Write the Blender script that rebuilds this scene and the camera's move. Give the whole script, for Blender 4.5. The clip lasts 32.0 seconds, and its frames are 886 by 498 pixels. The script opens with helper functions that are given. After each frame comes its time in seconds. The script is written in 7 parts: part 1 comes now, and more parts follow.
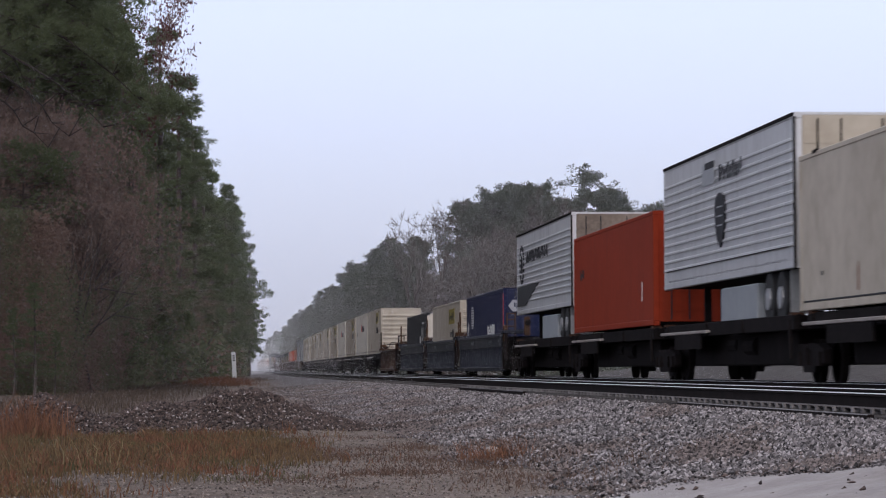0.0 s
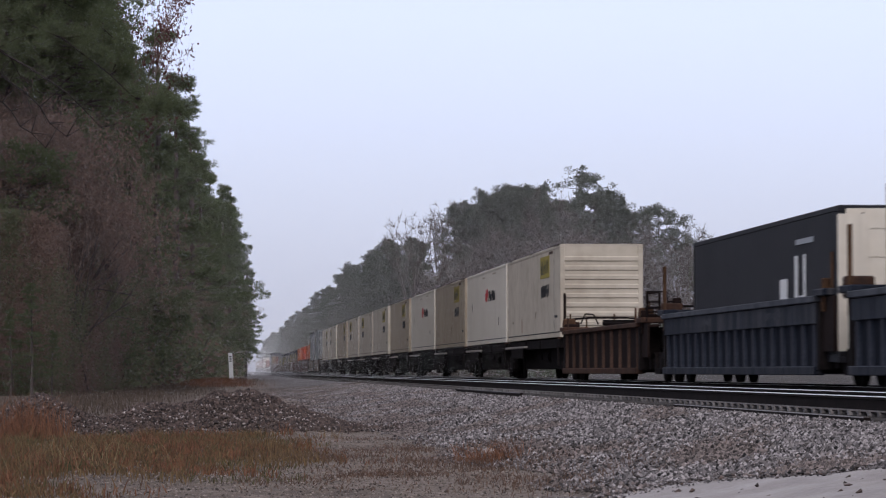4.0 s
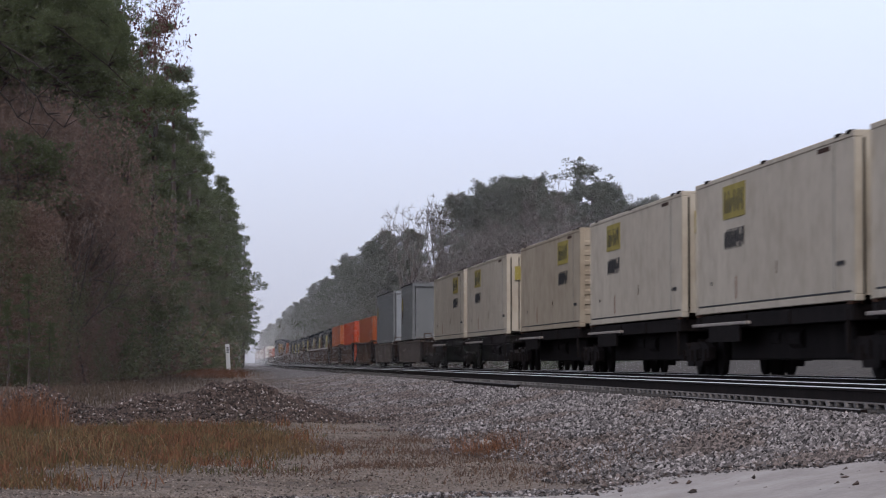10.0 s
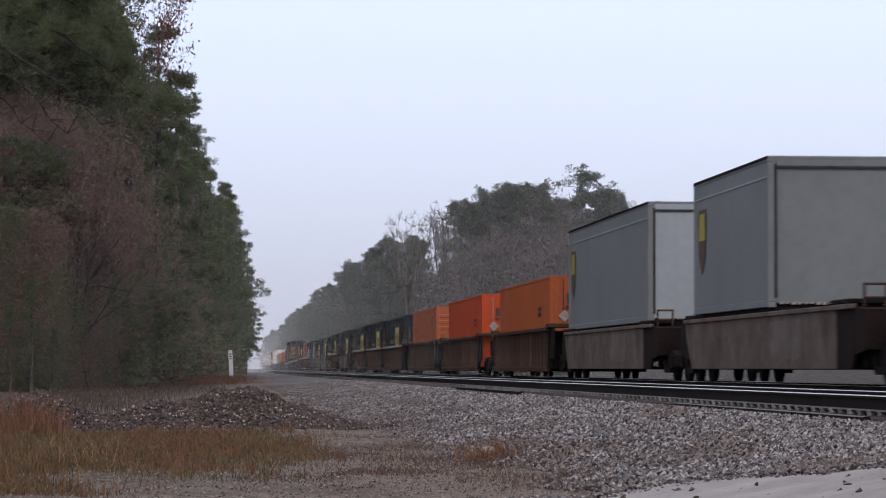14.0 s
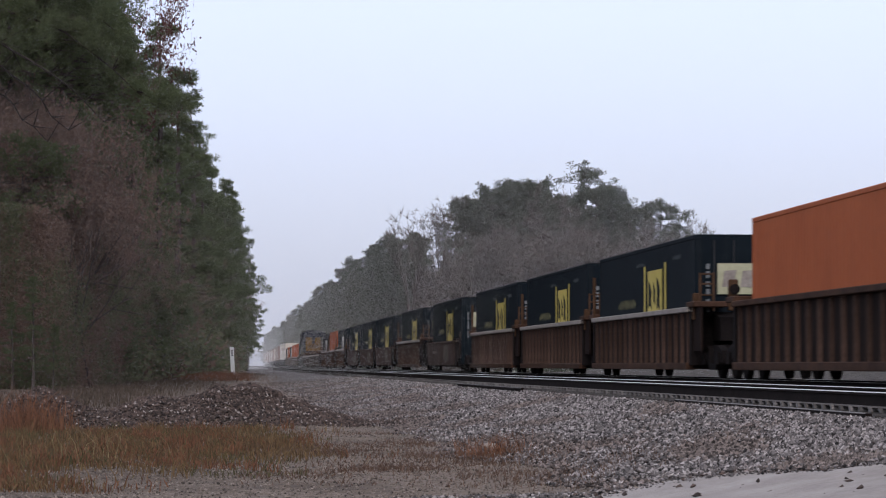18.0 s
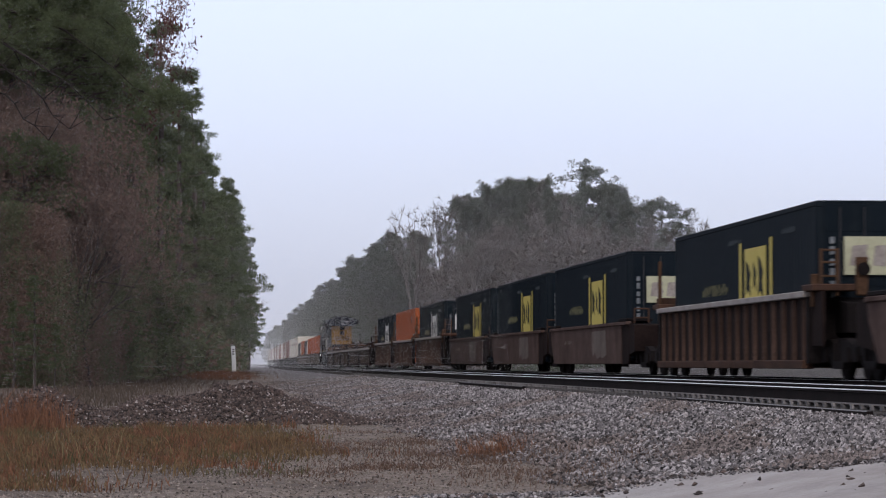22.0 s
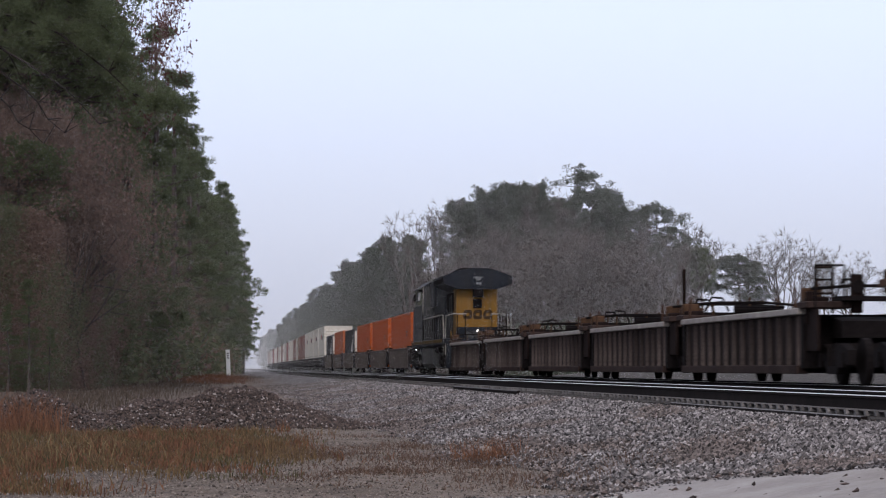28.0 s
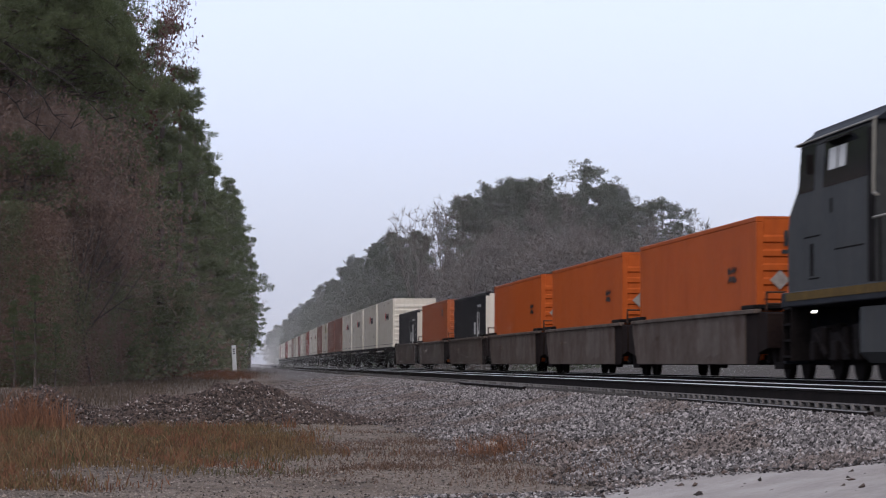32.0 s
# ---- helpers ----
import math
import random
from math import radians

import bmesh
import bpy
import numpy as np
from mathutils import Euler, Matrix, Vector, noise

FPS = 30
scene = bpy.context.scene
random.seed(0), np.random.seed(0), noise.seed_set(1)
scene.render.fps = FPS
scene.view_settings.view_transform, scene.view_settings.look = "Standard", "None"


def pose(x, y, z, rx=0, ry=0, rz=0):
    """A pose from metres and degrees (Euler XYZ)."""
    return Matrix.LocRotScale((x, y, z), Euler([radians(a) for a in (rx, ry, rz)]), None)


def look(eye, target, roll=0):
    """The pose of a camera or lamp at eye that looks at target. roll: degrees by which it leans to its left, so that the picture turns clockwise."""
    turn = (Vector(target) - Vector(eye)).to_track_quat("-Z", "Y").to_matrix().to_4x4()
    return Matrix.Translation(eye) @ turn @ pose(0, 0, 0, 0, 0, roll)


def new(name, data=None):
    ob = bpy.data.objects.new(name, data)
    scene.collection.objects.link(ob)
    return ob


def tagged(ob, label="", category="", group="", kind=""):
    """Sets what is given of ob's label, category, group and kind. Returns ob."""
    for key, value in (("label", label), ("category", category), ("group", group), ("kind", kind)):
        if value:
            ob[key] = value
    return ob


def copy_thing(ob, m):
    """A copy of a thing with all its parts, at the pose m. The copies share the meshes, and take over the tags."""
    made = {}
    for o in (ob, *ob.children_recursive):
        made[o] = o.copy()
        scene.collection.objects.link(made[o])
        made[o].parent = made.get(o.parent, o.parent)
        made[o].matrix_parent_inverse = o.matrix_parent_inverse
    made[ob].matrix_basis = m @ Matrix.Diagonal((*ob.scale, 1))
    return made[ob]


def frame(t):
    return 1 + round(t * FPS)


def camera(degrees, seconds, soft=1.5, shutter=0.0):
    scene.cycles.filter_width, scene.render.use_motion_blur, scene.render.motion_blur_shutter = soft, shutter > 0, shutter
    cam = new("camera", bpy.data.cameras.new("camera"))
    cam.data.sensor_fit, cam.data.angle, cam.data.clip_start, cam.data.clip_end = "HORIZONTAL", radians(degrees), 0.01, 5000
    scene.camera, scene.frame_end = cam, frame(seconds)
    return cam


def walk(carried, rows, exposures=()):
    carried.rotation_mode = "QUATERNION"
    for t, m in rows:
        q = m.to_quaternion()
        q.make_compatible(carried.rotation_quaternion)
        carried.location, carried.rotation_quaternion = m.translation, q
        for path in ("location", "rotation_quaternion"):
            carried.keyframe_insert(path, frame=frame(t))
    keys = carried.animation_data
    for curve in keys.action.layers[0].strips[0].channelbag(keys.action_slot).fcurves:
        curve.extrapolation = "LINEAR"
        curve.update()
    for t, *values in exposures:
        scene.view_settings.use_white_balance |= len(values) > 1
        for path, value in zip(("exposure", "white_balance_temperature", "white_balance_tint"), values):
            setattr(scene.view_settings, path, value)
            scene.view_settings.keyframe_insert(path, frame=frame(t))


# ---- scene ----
# ---- camera: stands on the ground by the crossing, held by hand, only its aim sways ----
EYE_Z = 0.29            # above the top of the rails, which is z = 0
cam = camera(17.2, 32.0, soft=1.1, shutter=0.4)
# seconds, turn, tilt, lean in degrees
AIM = [
    (0, -4.561, 2.351, -0.26), (0.5, -4.623, 2.381, -0.17), (1, -4.643, 2.374, -0.19), (1.5, -4.625, 2.367, -0.19),
    (2, -4.580, 2.361, -0.14), (2.5, -4.560, 2.365, -0.20), (3, -4.541, 2.381, -0.19), (3.5, -4.549, 2.384, -0.13),
    (5.5, -4.811, 2.359, -0.06), (6, -4.821, 2.353, -0.04), (6.5, -4.801, 2.327, 0.02), (7, -4.789, 2.323, -0.02),
    (7.5, -4.757, 2.302, -0.04), (8, -4.736, 2.298, -0.09), (8.5, -4.696, 2.248, -0.01), (9, -4.672, 2.203, -0.06),
    (9.5, -4.660, 2.200, -0.02), (10, -4.669, 2.214, 0.00), (10.5, -4.667, 2.241, 0.01), (11, -4.670, 2.269, 0.04),
    (11.5, -4.663, 2.299, 0.10), (12, -4.660, 2.309, 0.09), (12.5, -4.643, 2.336, 0.09), (13, -4.628, 2.381, 0.06),
    (13.5, -4.611, 2.368, 0.09), (14, -4.610, 2.342, 0.07), (14.5, -4.601, 2.327, 0.01), (16.5, -4.561, 2.347, 0.06),
    (17, -4.575, 2.312, 0.08), (17.5, -4.578, 2.279, 0.06), (18, -4.582, 2.277, 0.06), (18.5, -4.600, 2.290, 0.07),
    (19, -4.593, 2.319, 0.10), (19.5, -4.609, 2.316, 0.12), (20, -4.595, 2.288, 0.08), (20.5, -4.582, 2.293, 0.06),
    (21, -4.561, 2.286, 0.07), (21.5, -4.559, 2.275, 0.01), (22, -4.558, 2.248, 0.00), (22.5, -4.550, 2.247, -0.02),
    (23, -4.553, 2.235, -0.04), (23.5, -4.541, 2.213, -0.04), (24, -4.526, 2.202, -0.03), (24.5, -4.541, 2.204, -0.05),
    (25, -4.542, 2.222, -0.02), (25.5, -4.559, 2.251, -0.09), (27.5, -4.662, 2.369, 0.08), (28, -4.661, 2.333, 0.11),
    (28.5, -4.645, 2.299, 0.10), (29, -4.611, 2.265, 0.10), (29.5, -4.594, 2.265, 0.11), (30, -4.578, 2.274, 0.06),
    (30.5, -4.579, 2.294, 0.04), (31, -4.578, 2.300, 0.01), (31.5, -4.549, 2.280, 0.02), (32, -4.544, 2.248, 0.10),
]
walk(cam, [(t, Matrix.Translation((0, 0, EYE_Z)) @ Euler((radians(90 + tilt), 0, radians(turn))).to_matrix().to_4x4()
            @ pose(0, 0, 0, 0, 0, lean)) for t, turn, tilt, lean in AIM], exposures=[(0, -0.06, 6270, 15.5), (3.4, -0.06, 6270, 15.5), (5.6, -0.10, 6370, 15.0), (9, -0.09, 6370, 15.0), (10.6, 0.0, 6340, 13.5), (32, 0.0, 6340, 13.5)])

# ---- overcast daylight ----
world = bpy.data.worlds.new("overcast_sky")
scene.world = world
world.use_nodes = True
wn, wl = world.node_tree.nodes, world.node_tree.links
wn.clear()
sky = wn.new("ShaderNodeTexSky")
sky.sky_type, sky.sun_disc = "NISHITA", False
sky.sun_elevation, sky.sun_rotation = radians(45), radians(193)
sky.air_density, sky.dust_density, sky.ozone_density = 1.0, 4.0, 1.5
sky_part = wn.new("ShaderNodeBackground")
sky_part.inputs["Strength"].default_value = 0.06
wl.new(sky.outputs[0], sky_part.inputs["Color"])
# the cloud layer: pale blue-white, a little greyer towards the horizon
coord, split, ramp = wn.new("ShaderNodeTexCoord"), wn.new("ShaderNodeSeparateXYZ"), wn.new("ShaderNodeValToRGB")
cloud = wn.new("ShaderNodeTexNoise")
cloud.inputs["Scale"].default_value, cloud.inputs["Detail"].default_value = 2.2, 5.0
stretch = wn.new("ShaderNodeMapping")
stretch.inputs["Scale"].default_value = (1, 1, 3.5)
wl.new(coord.outputs["Generated"], stretch.inputs["Vector"])
wl.new(stretch.outputs[0], cloud.inputs["Vector"])
wl.new(coord.outputs["Generated"], split.inputs[0])
wl.new(split.outputs["Z"], ramp.inputs["Fac"])
ramp.color_ramp.elements[0].position, ramp.color_ramp.elements[0].color = 0.0, (0.55, 0.585, 0.69, 1)
ramp.color_ramp.elements[1].position, ramp.color_ramp.elements[1].color = 0.12, (0.715, 0.77, 0.97, 1)
for place, colour in ((0.32, (0.56, 0.585, 0.66, 1)), (1.0, (0.45, 0.455, 0.475, 1))):
    ramp.color_ramp.elements.new(place).color = colour
soften = wn.new("ShaderNodeMixRGB")
soften.blend_type, soften.inputs["Fac"].default_value = "SOFT_LIGHT", 0.10
wl.new(ramp.outputs[0], soften.inputs[1])
wl.new(cloud.outputs["Fac"], soften.inputs[2])
cloud_part = wn.new("ShaderNodeBackground")
cloud_part.inputs["Strength"].default_value = 0.92
wl.new(soften.outputs[0], cloud_part.inputs["Color"])
both = wn.new("ShaderNodeAddShader")
wl.new(sky_part.outputs[0], both.inputs[0])
wl.new(cloud_part.outputs[0], both.inputs[1])
wl.new(both.outputs[0], wn.new("ShaderNodeOutputWorld").inputs["Surface"])

sun_data = bpy.data.lights.new("sun", "SUN")
sun_data.energy, sun_data.angle, sun_data.color = 0.88, radians(25), (1.0, 0.98, 0.95)
sun = new("sun", sun_data)
sun.matrix_world = look((-12, -54, 56), (0, 0, 0))


# ---- materials ----
def surf(name, low, high, scale=3.0, rough=0.8, metal=0.0, bump=0.0, bump_scale=30.0, dirt=None, dirt_amount=0.0, streak=False, spread=0.0, mid=0.5, gap=0.18, spec=0.28):
    """A surface of two colours mixed by noise at two scales, with dirt (streaks that run down, or blotches) and fine relief."""
    m = bpy.data.materials.new(name)
    m.use_nodes = True
    n, l = m.node_tree.nodes, m.node_tree.links
    b = n["Principled BSDF"]
    co = n.new("ShaderNodeTexCoord")
    big, small = n.new("ShaderNodeTexNoise"), n.new("ShaderNodeTexNoise")
    big.inputs["Scale"].default_value, big.inputs["Detail"].default_value = scale, 3
    small.inputs["Scale"].default_value, small.inputs["Detail"].default_value = scale * 9, 4
    for t in (big, small):
        l.new(co.outputs["Object"], t.inputs["Vector"])
    mix = n.new("ShaderNodeMath")
    mix.operation = "MULTIPLY_ADD"
    mix.inputs[1].default_value = 0.45
    l.new(small.outputs["Fac"], mix.inputs[0])
    half = n.new("ShaderNodeMath")
    half.operation = "MULTIPLY"
    half.inputs[1].default_value = 0.55
    l.new(big.outputs["Fac"], half.inputs[0])
    l.new(half.outputs[0], mix.inputs[2])
    r = n.new("ShaderNodeValToRGB")
    r.color_ramp.elements[0].position, r.color_ramp.elements[0].color = mid - gap, (*low, 1)
    r.color_ramp.elements[1].position, r.color_ramp.elements[1].color = mid + gap, (*high, 1)
    l.new(mix.outputs[0], r.inputs["Fac"])
    out = r.outputs["Color"]
    if dirt:
        mp, d, dr, dm = n.new("ShaderNodeMapping"), n.new("ShaderNodeTexNoise"), n.new("ShaderNodeValToRGB"), n.new("ShaderNodeMixRGB")
        mp.inputs["Scale"].default_value = (6, 6, 0.35) if streak else (1.3, 1.3, 1.3)
        d.inputs["Scale"].default_value, d.inputs["Detail"].default_value = 1.0, 6
        l.new(co.outputs["Object"], mp.inputs["Vector"])
        l.new(mp.outputs[0], d.inputs["Vector"])
        dr.color_ramp.elements[0].position, dr.color_ramp.elements[0].color = 0.47, (0, 0, 0, 1)
        dr.color_ramp.elements[1].position, dr.color_ramp.elements[1].color = 0.72, (dirt_amount,) * 3 + (1,)
        l.new(d.outputs["Fac"], dr.inputs["Fac"])
        l.new(dr.outputs["Color"], dm.inputs["Fac"])
        l.new(out, dm.inputs[1])
        dm.inputs[2].default_value = (*dirt, 1)
        out = dm.outputs[0]
    if spread:
        info, hs, sc = n.new("ShaderNodeObjectInfo"), n.new("ShaderNodeHueSaturation"), n.new("ShaderNodeMapRange")
        sc.inputs["To Min"].default_value, sc.inputs["To Max"].default_value = 1 - spread, 1 + spread
        l.new(info.outputs["Random"], sc.inputs["Value"])
        l.new(sc.outputs[0], hs.inputs["Value"])
        l.new(out, hs.inputs["Color"])
        out = hs.outputs[0]
    l.new(out, b.inputs["Base Color"])
    b.inputs["Roughness"].default_value, b.inputs["Metallic"].default_value = rough, metal
    if rough > 0.3 and metal < 0.5:
        b.inputs["Specular IOR Level"].default_value = spec
    if bump:
        bt, bp = n.new("ShaderNodeTexNoise"), n.new("ShaderNodeBump")
        bt.inputs["Scale"].default_value, bt.inputs["Detail"].default_value = bump_scale, 4
        l.new(co.outputs["Object"], bt.inputs["Vector"])
        l.new(bt.outputs["Fac"], bp.inputs["Height"])
        bp.inputs["Strength"].default_value, bp.inputs["Distance"].default_value = bump, 0.02
        l.new(bp.outputs[0], b.inputs["Normal"])
    return m


def island(name, low, high, rough=0.9, translucent=0.0, tip=None):
    """Small pieces in one mesh, each of its own shade."""
    m = bpy.data.materials.new(name)
    m.use_nodes = True
    n, l = m.node_tree.nodes, m.node_tree.links
    b = n["Principled BSDF"]
    g, r = n.new("ShaderNodeNewGeometry"), n.new("ShaderNodeValToRGB")
    r.color_ramp.elements[0].color, r.color_ramp.elements[1].color = (*low, 1), (*high, 1)
    if tip:
        r.color_ramp.elements[1].position = 0.7
        r.color_ramp.elements.new(1.0).color = (*tip, 1)
    l.new(g.outputs["Random Per Island"], r.inputs["Fac"])
    l.new(r.outputs["Color"], b.inputs["Base Color"])
    b.inputs["Roughness"].default_value = rough
    if translucent:
        tr, mx, o = n.new("ShaderNodeBsdfTranslucent"), n.new("ShaderNodeMixShader"), n["Material Output"]
        l.new(r.outputs["Color"], tr.inputs["Color"])
        mx.inputs[0].default_value = translucent
        l.new(b.outputs[0], mx.inputs[1])
        l.new(tr.outputs[0], mx.inputs[2])
        l.new(mx.outputs[0], o.inputs["Surface"])
    return m


def glow(name, colour, strength):
    m = bpy.data.materials.new(name)
    m.use_nodes = True
    b = m.node_tree.nodes["Principled BSDF"]
    b.inputs["Base Color"].default_value = (*colour, 1)
    b.inputs["Emission Color"].default_value, b.inputs["Emission Strength"].default_value = (*colour, 1), strength
    return m


STEEL_BROWN = surf("rusty_brown_steel", (0.034, 0.019, 0.014), (0.092, 0.050, 0.034), 1.2, 0.75, 0.1, 0.15, 40, (0.03, 0.022, 0.02), 0.8, True, spec=0.05)
STEEL_DARK = surf("grimy_black_steel", (0.006, 0.005, 0.005), (0.017, 0.0135, 0.0135), 2.0, 0.85, 0.0, 0.15, 40, spec=0.05)
STEEL_BLUE = surf("weathered_navy_steel", (0.009, 0.011, 0.017), (0.023, 0.028, 0.040), 1.3, 0.6, 0.1, 0.1, 40, (0.16, 0.15, 0.15), 0.5, True, spec=0.05)
STEEL_RIB = surf("rusty_orange_brown_rib", (0.040, 0.024, 0.018), (0.092, 0.056, 0.043), 1.5, 0.75, 0.0, 0.15, 40, (0.04, 0.028, 0.022), 0.6, True, spread=0.25, spec=0.05)
# plate between the ribs: the shade of the recess is in its colour
STEEL_RECESS = surf("recess_shade_steel", (0.008, 0.005, 0.005), (0.022, 0.014, 0.012), 1.5, 0.8, 0.0, 0.1, 40, spec=0.05)
GREY_RIB = surf("dusty_grey_brown_rib", (0.040, 0.030, 0.027), (0.098, 0.077, 0.069), 1.5, 0.75, 0.0, 0.15, 40, (0.03, 0.02, 0.017), 0.7, True, spread=0.4, spec=0.05)
WELL_GRIME = surf("grimy_well_steel", (0.020, 0.013, 0.012), (0.055, 0.037, 0.032), 1.2, 0.8, 0.0, 0.15, 40, (0.016, 0.012, 0.011), 0.7, True, spec=0.05)
BLUE_RIB = surf("worn_navy_rib", (0.015, 0.018, 0.027), (0.044, 0.050, 0.066), 1.5, 0.7, 0.0, 0.1, 40, (0.14, 0.13, 0.13), 0.5, True, spec=0.05)
# navy plate with the recess shade in its colour
BLUE_RECESS = surf("recess_shade_navy", (0.005, 0.006, 0.010), (0.013, 0.015, 0.022), 1.5, 0.8, 0.0, 0.1, 40, spec=0.05)
BLUE_EDGE = surf("worn_navy_edge", (0.040, 0.044, 0.054), (0.105, 0.108, 0.118), 2.0, 0.7, 0.0, 0.1, 40, (0.02, 0.022, 0.03), 0.6, False, spec=0.05)
FADED = surf("faded_tub_patch", (0.105, 0.085, 0.073), (0.165, 0.136, 0.118), 1.0, 0.8, 0, 0.1, 40, (0.07, 0.045, 0.036), 0.7, False, spec=0.05)
TUB_GREY = surf("dusty_brown_tub", (0.078, 0.059, 0.050), (0.148, 0.119, 0.101), 0.9, 0.8, 0.0, 0.1, 40, (0.06, 0.035, 0.028), 0.7, False, spec=0.05)
TUB_BROWN = surf("grimy_brown_tub", (0.054, 0.034, 0.029), (0.108, 0.073, 0.062), 0.9, 0.8, 0.0, 0.1, 40, (0.045, 0.027, 0.022), 0.7, False, spec=0.05)
RAIL_EDGE = surf("worn_pale_edge", (0.17, 0.145, 0.13), (0.36, 0.32, 0.29), 2.0, 0.6, 0.1)
CREAM = surf("cream_paint", (0.40, 0.352, 0.282), (0.52, 0.465, 0.382), 0.35, 0.5, 0, 0.05, 20, (0.25, 0.20, 0.145), 0.4, False, spec=0.05)
CREAM_TAN = surf("soiled_tan_paint", (0.315, 0.262, 0.195), (0.41, 0.35, 0.27), 0.35, 0.5, 0, 0.05, 20, (0.20, 0.15, 0.105), 0.5, False, spec=0.05)
CREAM_WHITE = surf("white_paint", (0.58, 0.53, 0.445), (0.66, 0.61, 0.525), 0.5, 0.45, 0, 0.05, 20, (0.42, 0.38, 0.32), 0.3, True, spec=0.05)
ORANGE_RED = surf("dull_red_orange_paint", (0.40, 0.052, 0.014), (0.48, 0.070, 0.020), 0.6, 0.5, 0, 0.05, 20, (0.12, 0.035, 0.02), 0.4, True, spec=0.05)
ORANGE = surf("orange_paint", (0.35, 0.070, 0.015), (0.44, 0.095, 0.021), 0.6, 0.45, 0, 0.05, 20, (0.22, 0.05, 0.02), 0.4, True, spec=0.05)
ORANGE_DULL = surf("faded_orange_paint", (0.31, 0.080, 0.029), (0.39, 0.108, 0.040), 0.6, 0.5, 0, 0.05, 20, (0.22, 0.07, 0.03), 0.4, True, spec=0.05)
ORANGE_BROWN = surf("brownish_orange_paint", (0.27, 0.070, 0.026), (0.35, 0.095, 0.036), 0.6, 0.5, 0, 0.05, 20, (0.16, 0.05, 0.025), 0.5, True, spec=0.05)
BROWN_PAINT = surf("dull_red_brown_paint", (0.16, 0.055, 0.035), (0.22, 0.08, 0.05), 0.6, 0.5, 0, 0.05, 20, (0.1, 0.05, 0.035), 0.4, True, spec=0.05)
NAVY = surf("dark_navy_paint", (0.0045, 0.008, 0.012), (0.009, 0.014, 0.019), 0.6, 0.6, 0, 0.05, 20, (0.022, 0.025, 0.027), 0.35, True, spec=0.05)
ROYAL = surf("blue_paint", (0.012, 0.015, 0.043), (0.019, 0.024, 0.062), 0.6, 0.42, 0, 0.05, 20, (0.08, 0.085, 0.12), 0.4, True, spec=0.05)
BLACK_PAINT = surf("black_paint", (0.012, 0.012, 0.015), (0.026, 0.026, 0.03), 0.8, 0.55, 0, 0.05, 20, spec=0.12)
SILVER = surf("ribbed_aluminium", (0.50, 0.50, 0.505), (0.62, 0.62, 0.62), 0.8, 0.4, 0.3, 0.05, 20, (0.28, 0.27, 0.25), 0.4, True)
GREY = surf("grey_trailer_paint", (0.138, 0.147, 0.150), (0.178, 0.187, 0.190), 0.5, 0.45, 0, 0.04, 20, (0.17, 0.17, 0.17), 0.35, True, spec=0.05)
GREY_DOOR = surf("pale_grey_door", (0.25, 0.27, 0.285), (0.31, 0.33, 0.345), 0.5, 0.45, 0, 0.04, 20, (0.25, 0.25, 0.25), 0.3, True, spec=0.05)
YELLOW = surf("yellow_panel", (0.44, 0.35, 0.07), (0.55, 0.45, 0.12), 2.0, 0.6)
RUST_STAND = surf("rusty_orange_stand", (0.042, 0.024, 0.015), (0.10, 0.056, 0.034), 3.0, 0.85, 0, 0.2, 40, spec=0.05)
WHITE_SIGN = surf("white_sign", (0.60, 0.60, 0.58), (0.72, 0.72, 0.70), 2.0, 0.5)
INK = surf("dark_lettering", (0.02, 0.02, 0.022), (0.05, 0.05, 0.055), 4.0, 0.5, spec=0.05)
RED_INK = surf("red_lettering", (0.40, 0.015, 0.02), (0.48, 0.025, 0.03), 4.0, 0.5)
WORN_DOOR = surf("worn_tan_door", (0.15, 0.123, 0.10), (0.26, 0.22, 0.18), 1.2, 0.6, spec=0.05)
RED_STRIPE = surf("faded_red_stripe", (0.24, 0.02, 0.03), (0.34, 0.035, 0.045), 4.0, 0.5)
TYRE = surf("tyre_rubber", (0.015, 0.015, 0.016), (0.03, 0.03, 0.03), 6.0, 0.85)
RUBBLE_GREY = surf("galvanised_pipe", (0.35, 0.36, 0.37), (0.5, 0.51, 0.52), 6.0, 0.4, 0.7)
LOCO_BLUE = surf("grimy_blue_locomotive_paint", (0.011, 0.013, 0.019), (0.022, 0.025, 0.032), 0.7, 0.55, 0, 0.05, 20, (0.035, 0.032, 0.03), 0.6, True, spec=0.05)
LOCO_GREY = surf("dirty_grey_locomotive_paint", (0.042, 0.045, 0.048), (0.068, 0.071, 0.073), 0.7, 0.5, 0, 0.05, 20, (0.05, 0.045, 0.04), 0.6, True, spec=0.05)
EMBLEM_BROWN = surf("dark_brown_emblem", (0.030, 0.018, 0.010), (0.055, 0.034, 0.018), 4.0, 0.6, spec=0.05)
SILL_YELLOW = surf("soiled_yellow_stripe", (0.085, 0.055, 0.018), (0.16, 0.10, 0.030), 2.0, 0.7, 0, 0.05, 20, (0.05, 0.04, 0.03), 0.7, True, spec=0.05)
LOCO_YELLOW = surf("grimy_yellow_locomotive_paint", (0.165, 0.086, 0.017), (0.235, 0.127, 0.026), 0.8, 0.5, 0, 0.05, 20, (0.12, 0.08, 0.03), 0.6, True, spec=0.05)
HANDRAIL = surf("pale_handrail_paint", (0.20, 0.19, 0.165), (0.33, 0.31, 0.27), 5.0, 0.5)
GLASS_DARK = surf("dark_cab_glass", (0.015, 0.017, 0.02), (0.02, 0.022, 0.026), 1.0, 0.08)
LAMP_GLOW = glow("marker_lamp", (1.0, 0.93, 0.85), 9.0)
